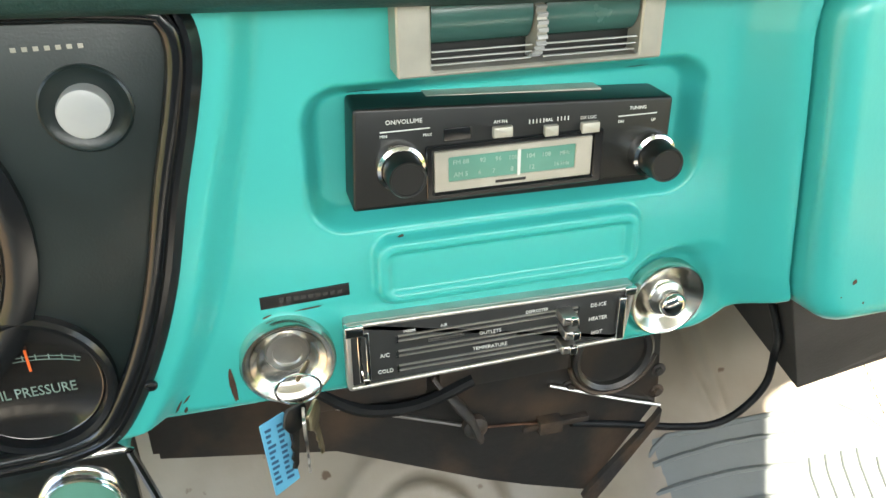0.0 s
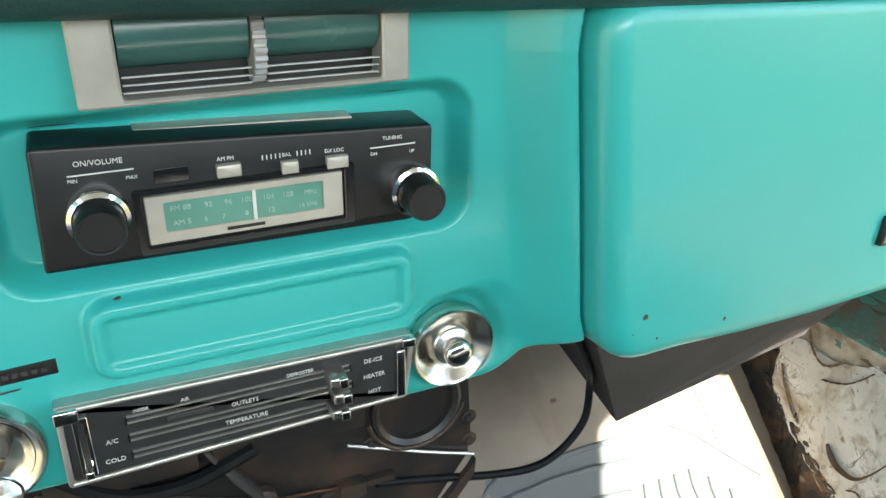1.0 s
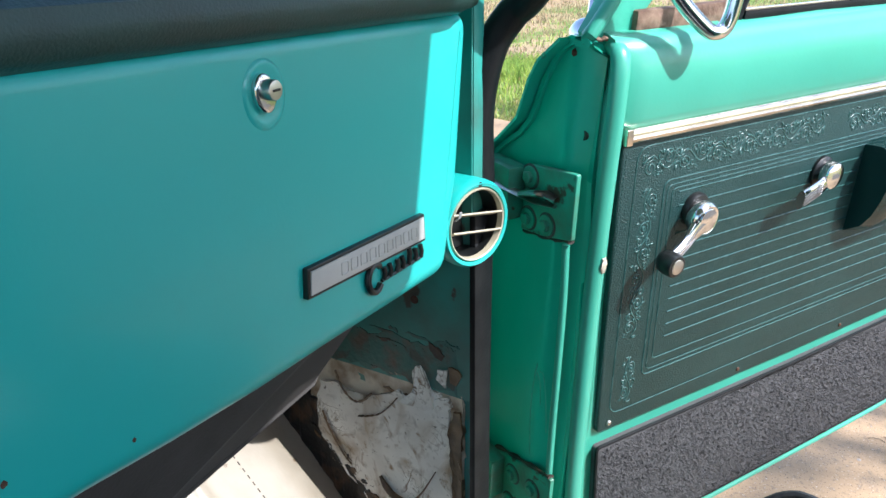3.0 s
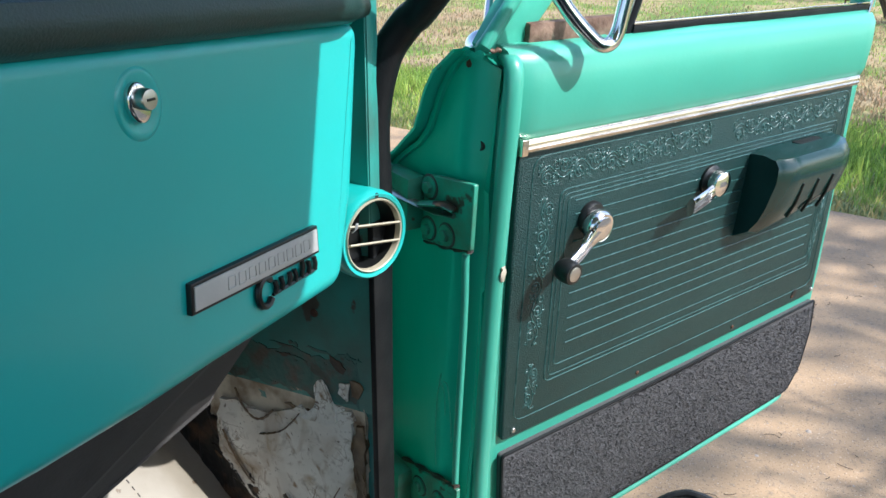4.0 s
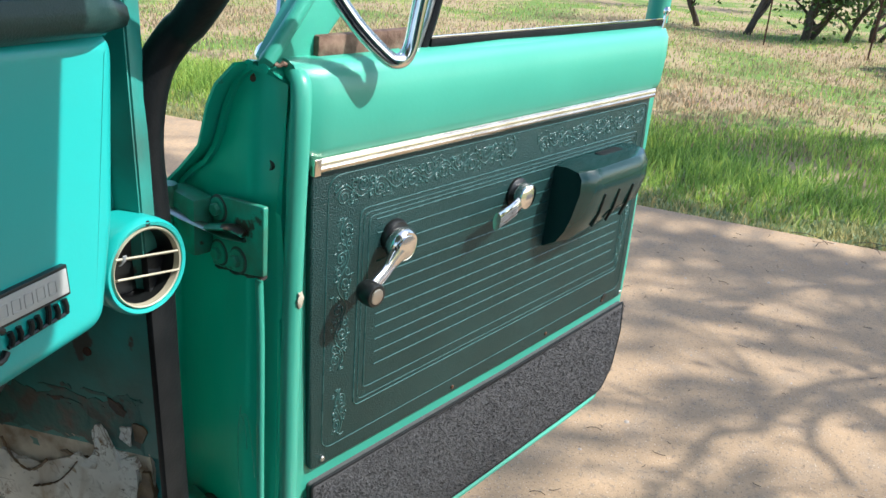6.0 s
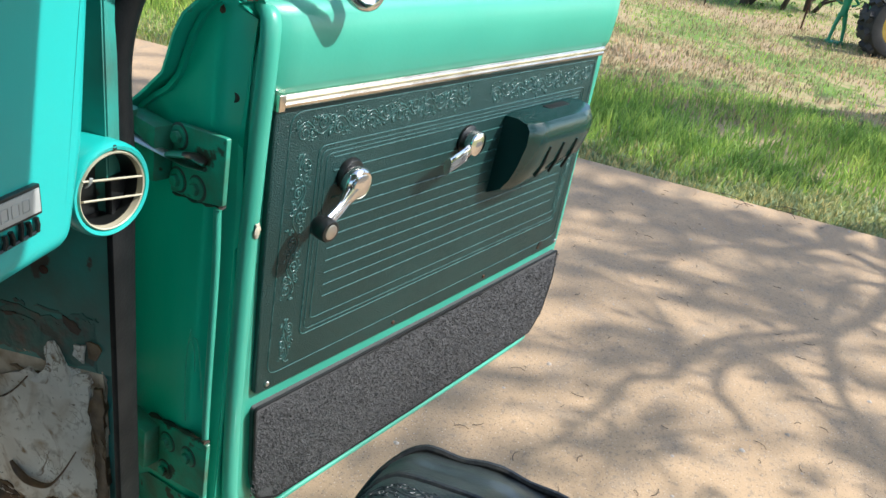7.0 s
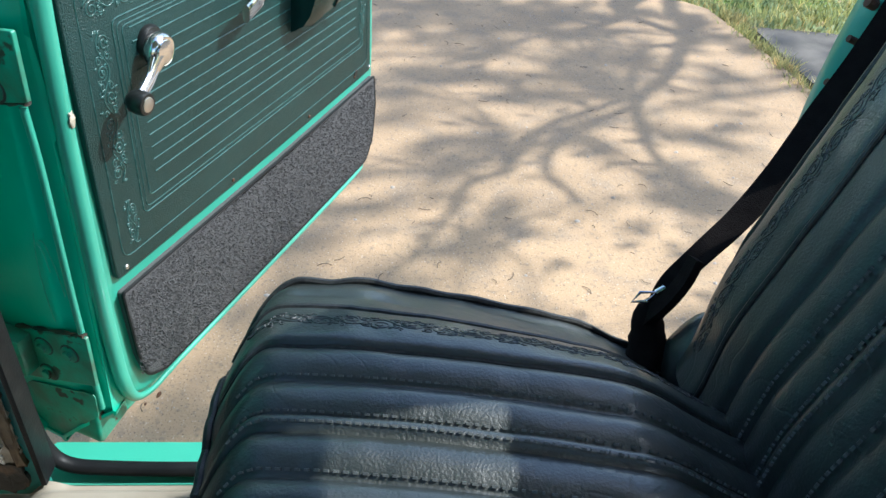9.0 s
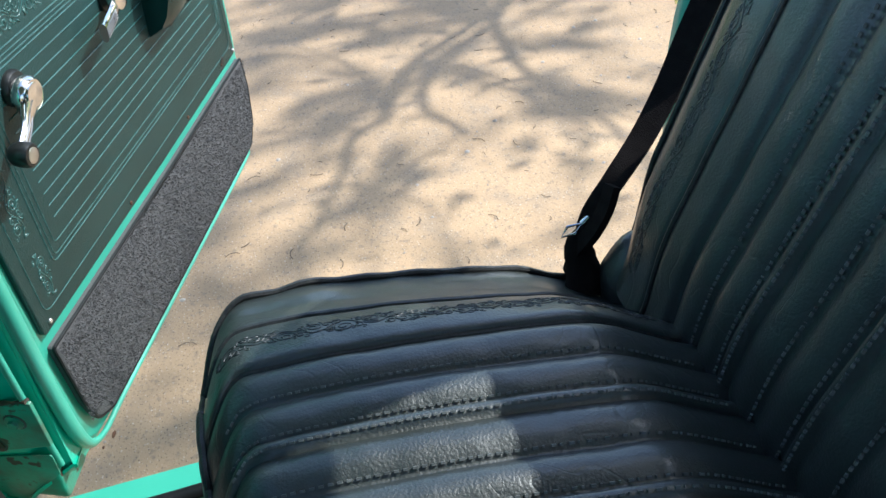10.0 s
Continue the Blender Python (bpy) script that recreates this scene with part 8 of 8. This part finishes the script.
# shade tree beside the driveway: a leaning trunk and long crooked limbs over the slab
shade = thing("shade_tree", "leaning crooked shade tree beside the driveway", "tree")
# out of view; limbs follow the branch shadows that lie on the slab
BOUGHS = (
    (((5.9, -4.85, -0.1), (5.7, -4.78, 1.2), (5.3, -4.70, 2.3), (4.84, -4.58, 3.0), (4.57, -4.51, 3.0)), 0.11, 0.050),
    (((4.57, -4.51, 3.0), (4.42, -4.32, 3.0), (4.32, -4.16, 3.0), (4.20, -3.95, 3.05), (3.9, -3.7, 3.2)), 0.032, 0.010),
    (((4.57, -4.51, 3.0), (4.47, -4.60, 3.0), (4.34, -4.70, 3.0), (4.22, -4.69, 3.0)), 0.028, 0.022),
    (((5.3, -4.70, 2.3), (5.06, -4.85, 2.75), (4.86, -4.81, 3.0), (4.47, -4.77, 3.0), (4.28, -4.74, 3.0), (4.08, -4.63, 3.0), (3.90, -4.55, 3.0), (3.73, -4.43, 3.0), (3.57, -4.31, 3.0), (3.49, -4.28, 3.0)), 0.040, 0.026),
    (((4.22, -4.69, 3.0), (4.16, -4.53, 3.0), (4.07, -4.44, 3.0), (3.90, -4.37, 3.0), (3.77, -4.34, 3.0), (3.60, -4.29, 3.0)), 0.022, 0.018),
    (((3.52, -4.29, 3.0), (3.43, -4.16, 3.0), (3.32, -4.01, 3.0), (3.19, -3.92, 3.0), (3.10, -3.87, 3.0), (2.97, -3.84, 3.0), (2.87, -3.89, 3.0), (2.77, -3.92, 3.0)), 0.022, 0.010),
    (((3.49, -4.28, 3.0), (3.29, -4.26, 3.0), (3.12, -4.26, 3.0), (3.00, -4.28, 3.0), (2.89, -4.31, 3.0), (2.70, -4.38, 3.0), (2.4, -4.5, 3.1)), 0.021, 0.009),
    (((3.60, -4.29, 3.0), (3.49, -4.13, 3.0), (3.32, -3.89, 3.0), (3.12, -3.76, 3.0), (2.97, -3.69, 3.0), (2.90, -3.58, 3.0), (2.78, -3.52, 3.0), (2.61, -3.44, 3.0), (2.40, -3.32, 3.0)), 0.024, 0.010),
    (((3.05, -4.27, 3.0), (3.05, -4.12, 3.0), (2.98, -4.02, 3.0)), 0.012, 0.006),
)
verts, faces, tips = [], [], []
rnd = random.Random(6)
for pts, r0, r1 in BOUGHS:
    pp = smooth_path(pts, 6)
    n = len(pp)
    v, f = tube_data(pp, [r0 + (r1 - r0) * k / (n - 1) for k in range(n)], 8)
    faces += [tuple(i + len(verts) for i in q) for q in f]
    verts += v
    for k in range(6, n, 7):
        d = Vector((rnd.uniform(-1, 0.6), rnd.uniform(-1, 1), rnd.uniform(0.0, 1.0))).normalized()
        q, path = pp[k].copy(), [pp[k].copy()]
        for j in range(6):
            d = (d + Vector((rnd.uniform(-1, 1), rnd.uniform(-1, 1), rnd.uniform(-0.6, 0.8))) * 0.35).normalized()
            q = q + d * rnd.uniform(0.08, 0.2)
            path.append(q.copy())
            tips.append(q.copy())
        v, f = tube_data(path, [0.008 - 0.001 * j for j in range(7)], 5)
        faces += [tuple(i + len(verts) for i in g) for g in f]
        verts += v
raw("trunk", verts, faces, M["bark"], shade)


def leaf_cloud(centres, n, size, scatter, seed, parent):
    r = np.random.default_rng(seed)
    tp = np.array([tuple(p) for p in centres])
    c = tp[r.integers(0, len(tp), n)] + r.normal(0, scatter, (n, 3))
    c = c[open_sky(c, tuple(parent.location))]
    n = len(c)
    a, b = r.normal(0, 1, (n, 3)), r.normal(0, 1, (n, 3))
    a /= np.linalg.norm(a, axis=1)[:, None]
    b -= a * (a * b).sum(1)[:, None]
    b /= np.linalg.norm(b, axis=1)[:, None]
    s = size * r.uniform(0.6, 1.3, n)[:, None]
    v = np.stack([c - a * s, c + b * s * 0.45, c + a * s, c - b * s * 0.45], 1)
    return raw("crown", v.reshape(-1, 3).tolist(), np.arange(4 * n).reshape(-1, 4).tolist(), M["leaf"], parent, smooth=False)


leaf_cloud(tips, 260, 0.040, 0.16, 61, shade)
# unseen taller tree, its high open crown placed to throw thin shade over the driveway
tall = thing("shade_tree", "unseen tall tree with a broad thin crown placed for shade", "tree", pose(9.6, -8.2, 0))
rnd = random.Random(19)
verts, faces, tips = [], [], []
stem = smooth_path([(0, 0, -0.06), (-0.15, 0.0, 2.2), (-0.6, 0.05, 4.4), (-1.3, 0.2, 6.2), (-2.4, 0.3, 7.6)], 6)
v, f = tube_data(stem, [0.26 - 0.006 * k for k in range(len(stem))], 10)
faces += f
verts += v
for k in range(26):
    start = stem[rnd.randint(14, len(stem) - 1)]
    goal = Vector((rnd.uniform(-7.0, -3.2), rnd.uniform(-1.4, 3.2), rnd.uniform(8.0, 9.6)))
    bend = start.lerp(goal, 0.5) + Vector((rnd.uniform(-0.4, 0.4), rnd.uniform(-0.4, 0.4), rnd.uniform(0.1, 0.6)))
    path = smooth_path([start, bend, goal], 6)
    v, f = tube_data(path, [0.05 - 0.0034 * j for j in range(len(path))], 6)
    faces += [tuple(i + len(verts) for i in q) for q in f]
    verts += v
    for j in range(5):
        tips.append(goal + Vector((rnd.gauss(0, 0.45), rnd.gauss(0, 0.45), rnd.gauss(0, 0.3))))
raw("trunk", verts, faces, M["bark"], tall)
leaf_cloud(tips, 3300, 0.10, 0.24, 62, tall)
# more unseen taller trees farther behind, added for dappled shade
tree("shade_tree", "unseen tall open branching tree added behind the truck for shade", (7.4, -10.5, 0), 5, 6.5, 0.24, (-0.22, 0.10, 1), 1.0, 4, 3600, 0.13, 0.55, 7, 0.35)
tree("shade_tree", "second unseen tall tree added farther behind the truck", (-4.5, -13.0, 0), 12, 7.0, 0.22, (-0.18, 0.1, 1), 1.0, 4, 3000, 0.13, 0.55, 6, 0.35)
for k, (x, y, h, r0, ln) in enumerate(((16.7, -0.45, 2.4, 0.13, (0.1, 0.3, 1)), (15.8, -1.30, 2.6, 0.15, (0.1, -0.25, 1)), (15.6, -2.25, 2.2, 0.17, (0, 0.1, 1)), (15.9, -2.35, 2.2, 0.13, (0.1, -0.7, 1)), (16.0, -2.95, 2.5, 0.11, (0, -0.3, 1)), (16.4, -3.45, 2.3, 0.14, (0, 0.1, 1)), (16.6, -3.6, 2.3, 0.10, (0.0, -0.6, 1)), (21.0, 0.4, 2.6, 0.15, (0, 0.1, 1)), (22.0, -1.9, 2.6, 0.14, (0, -0.2, 1)), (23.0, 3.0, 2.6, 0.15, (0, 0.1, 1)), (20.0, 6.0, 2.6, 0.15, (0, 0.1, 1)), (18.0, 9.0, 2.6, 0.15, (0, 0.1, 1)), (24.0, -4.5, 2.7, 0.15, (0, 0.1, 1)))):
    tree("orchard_tree", "small dark-trunked tree in the field", (x, y, 0), 40 + k, h * 0.62, r0 * 0.45, ln, 0.8, 3, 800, 0.06, 0.25, 6, 0.05, group="orchard trees")
for x, y in ((14.33, -1.51), (13.55, -2.92), (14.6, 0.2), (12.4, -4.2)):
    post = thing("fence_post", "thin dark metal fence post in the field", "fence post", pose(x, y, -0.06), group="fence posts")
    bm = bmesh.new()
    box(bm, -0.012, -0.012, 0, 0.012, 0.012, 1.15, 0.003)
    box(bm, -0.02, -0.004, 0.1, 0.02, 0.004, 1.13, 0.001)
    part("stake", bm, M["rust"], post)

# ---------------------------------------------------------------- green statue and tractor in the field
bm = bmesh.new()
S = Vector((12.58, -3.22, -0.05))
box(bm, -0.16, -0.16, 0.0, 0.16, 0.16, 0.05, 0.01)
tube(bm, [(0, 0.12, 0.05), (0, 0.10, 0.35), (0, 0.05, 0.62)], [0.035, 0.04, 0.055], 8)
tube(bm, [(0, -0.14, 0.05), (0, -0.10, 0.35), (0, -0.03, 0.62)], [0.035, 0.04, 0.055], 8)
tube(bm, [(0, 0.01, 0.58), (0, 0.01, 0.8), (0, 0.01, 1.0), (0, 0.01, 1.08)], [0.08, 0.075, 0.10, 0.04], 10)
tube(bm, [(0, 0.08, 1.0), (0, 0.24, 0.86), (0, 0.10, 0.80)], 0.03, 8)
tube(bm, [(0, -0.06, 1.0), (0, -0.22, 0.84), (0, -0.10, 0.78)], 0.03, 8)
tube(bm, [(0, 0.01, 1.06), (0, 0.01, 1.16), (0, 0.01, 1.28)], [0.05, 0.09, 0.04], 10)
bmesh.ops.scale(bm, verts=bm.verts, vec=(0.66, 0.66, 0.66))
bmesh.ops.translate(bm, verts=bm.verts, vec=S)
tagged(part("statue", bm, M["statuegreen"]), "green painted garden statue on a flat base", "statue")
tractor = thing("tractor", "old tractor with yellow wheels parked in the field", "tractor", pose(12.08, -3.72, -0.05))


def wheel(at, R, W, name):
    bm = bmesh.new()
    prof = [(R * 0.62, 0.0), (R * 0.72, -W * 0.05), (R * 0.93, 0.02), (R, W * 0.2), (R, W * 0.8), (R * 0.93, W), (R * 0.72, W * 1.05), (R * 0.62, W)]
    lathe(bm, prof, 0, 0, 0, 40, cap=False)
    bmesh.ops.rotate(bm, cent=(0, 0, 0), matrix=Matrix.Rotation(radians(-72), 3, "Z"), verts=bm.verts)
    bmesh.ops.translate(bm, verts=bm.verts, vec=at)
    w = part(name, bm, M["tyre"], tractor, "lugged black tractor tyre on a yellow rim")
    for k in range(26):
        a = 2 * math.pi * k / 26
        bm = bmesh.new()
        box(bm, -0.03, -W * 0.98, -0.035, 0.035, -W * 0.02, 0.035, 0, Matrix.Translation(at) @ Matrix.Rotation(radians(-72), 4, "Z") @ Matrix.Rotation(-a, 4, "Y") @ Matrix.Translation((R + 0.01, 0, 0)) @ Matrix.Rotation(radians(25 if k % 2 else -25), 4, "X"))
        part("lug", bm, M["tyre"], w)
    bm = bmesh.new()
    lathe(bm, [(R * 0.64, W * 0.95), (R * 0.60, W * 0.98), (R * 0.56, W * 0.6), (R * 0.30, W * 0.45), (R * 0.16, W * 0.6), (0, W * 0.62)], 0, 0, 0, 36, cap=False)
    bmesh.ops.rotate(bm, cent=(0, 0, 0), matrix=Matrix.Rotation(radians(-72), 3, "Z"), verts=bm.verts)
    bmesh.ops.translate(bm, verts=bm.verts, vec=at)
    part("rim", bm, M["yellow"], w)


wheel((0, 0, 0.44), 0.43, 0.24, "rear_wheel")
wheel((0.9, -0.2, 0.44), 0.43, 0.24, "rear_wheel")
wheel((-0.2, -1.7, 0.28), 0.28, 0.14, "front_wheel")
bm = bmesh.new()
box(bm, 0.15, -1.9, 0.40, 0.6, 0.2, 0.80, 0.05)
part("body", bm, M["statuegreen"], tractor)
bm = bmesh.new()
box(bm, 0.2, -0.1, 0.80, 0.55, 0.25, 0.90, 0.03)
part("seat", bm, M["yellow"], tractor)
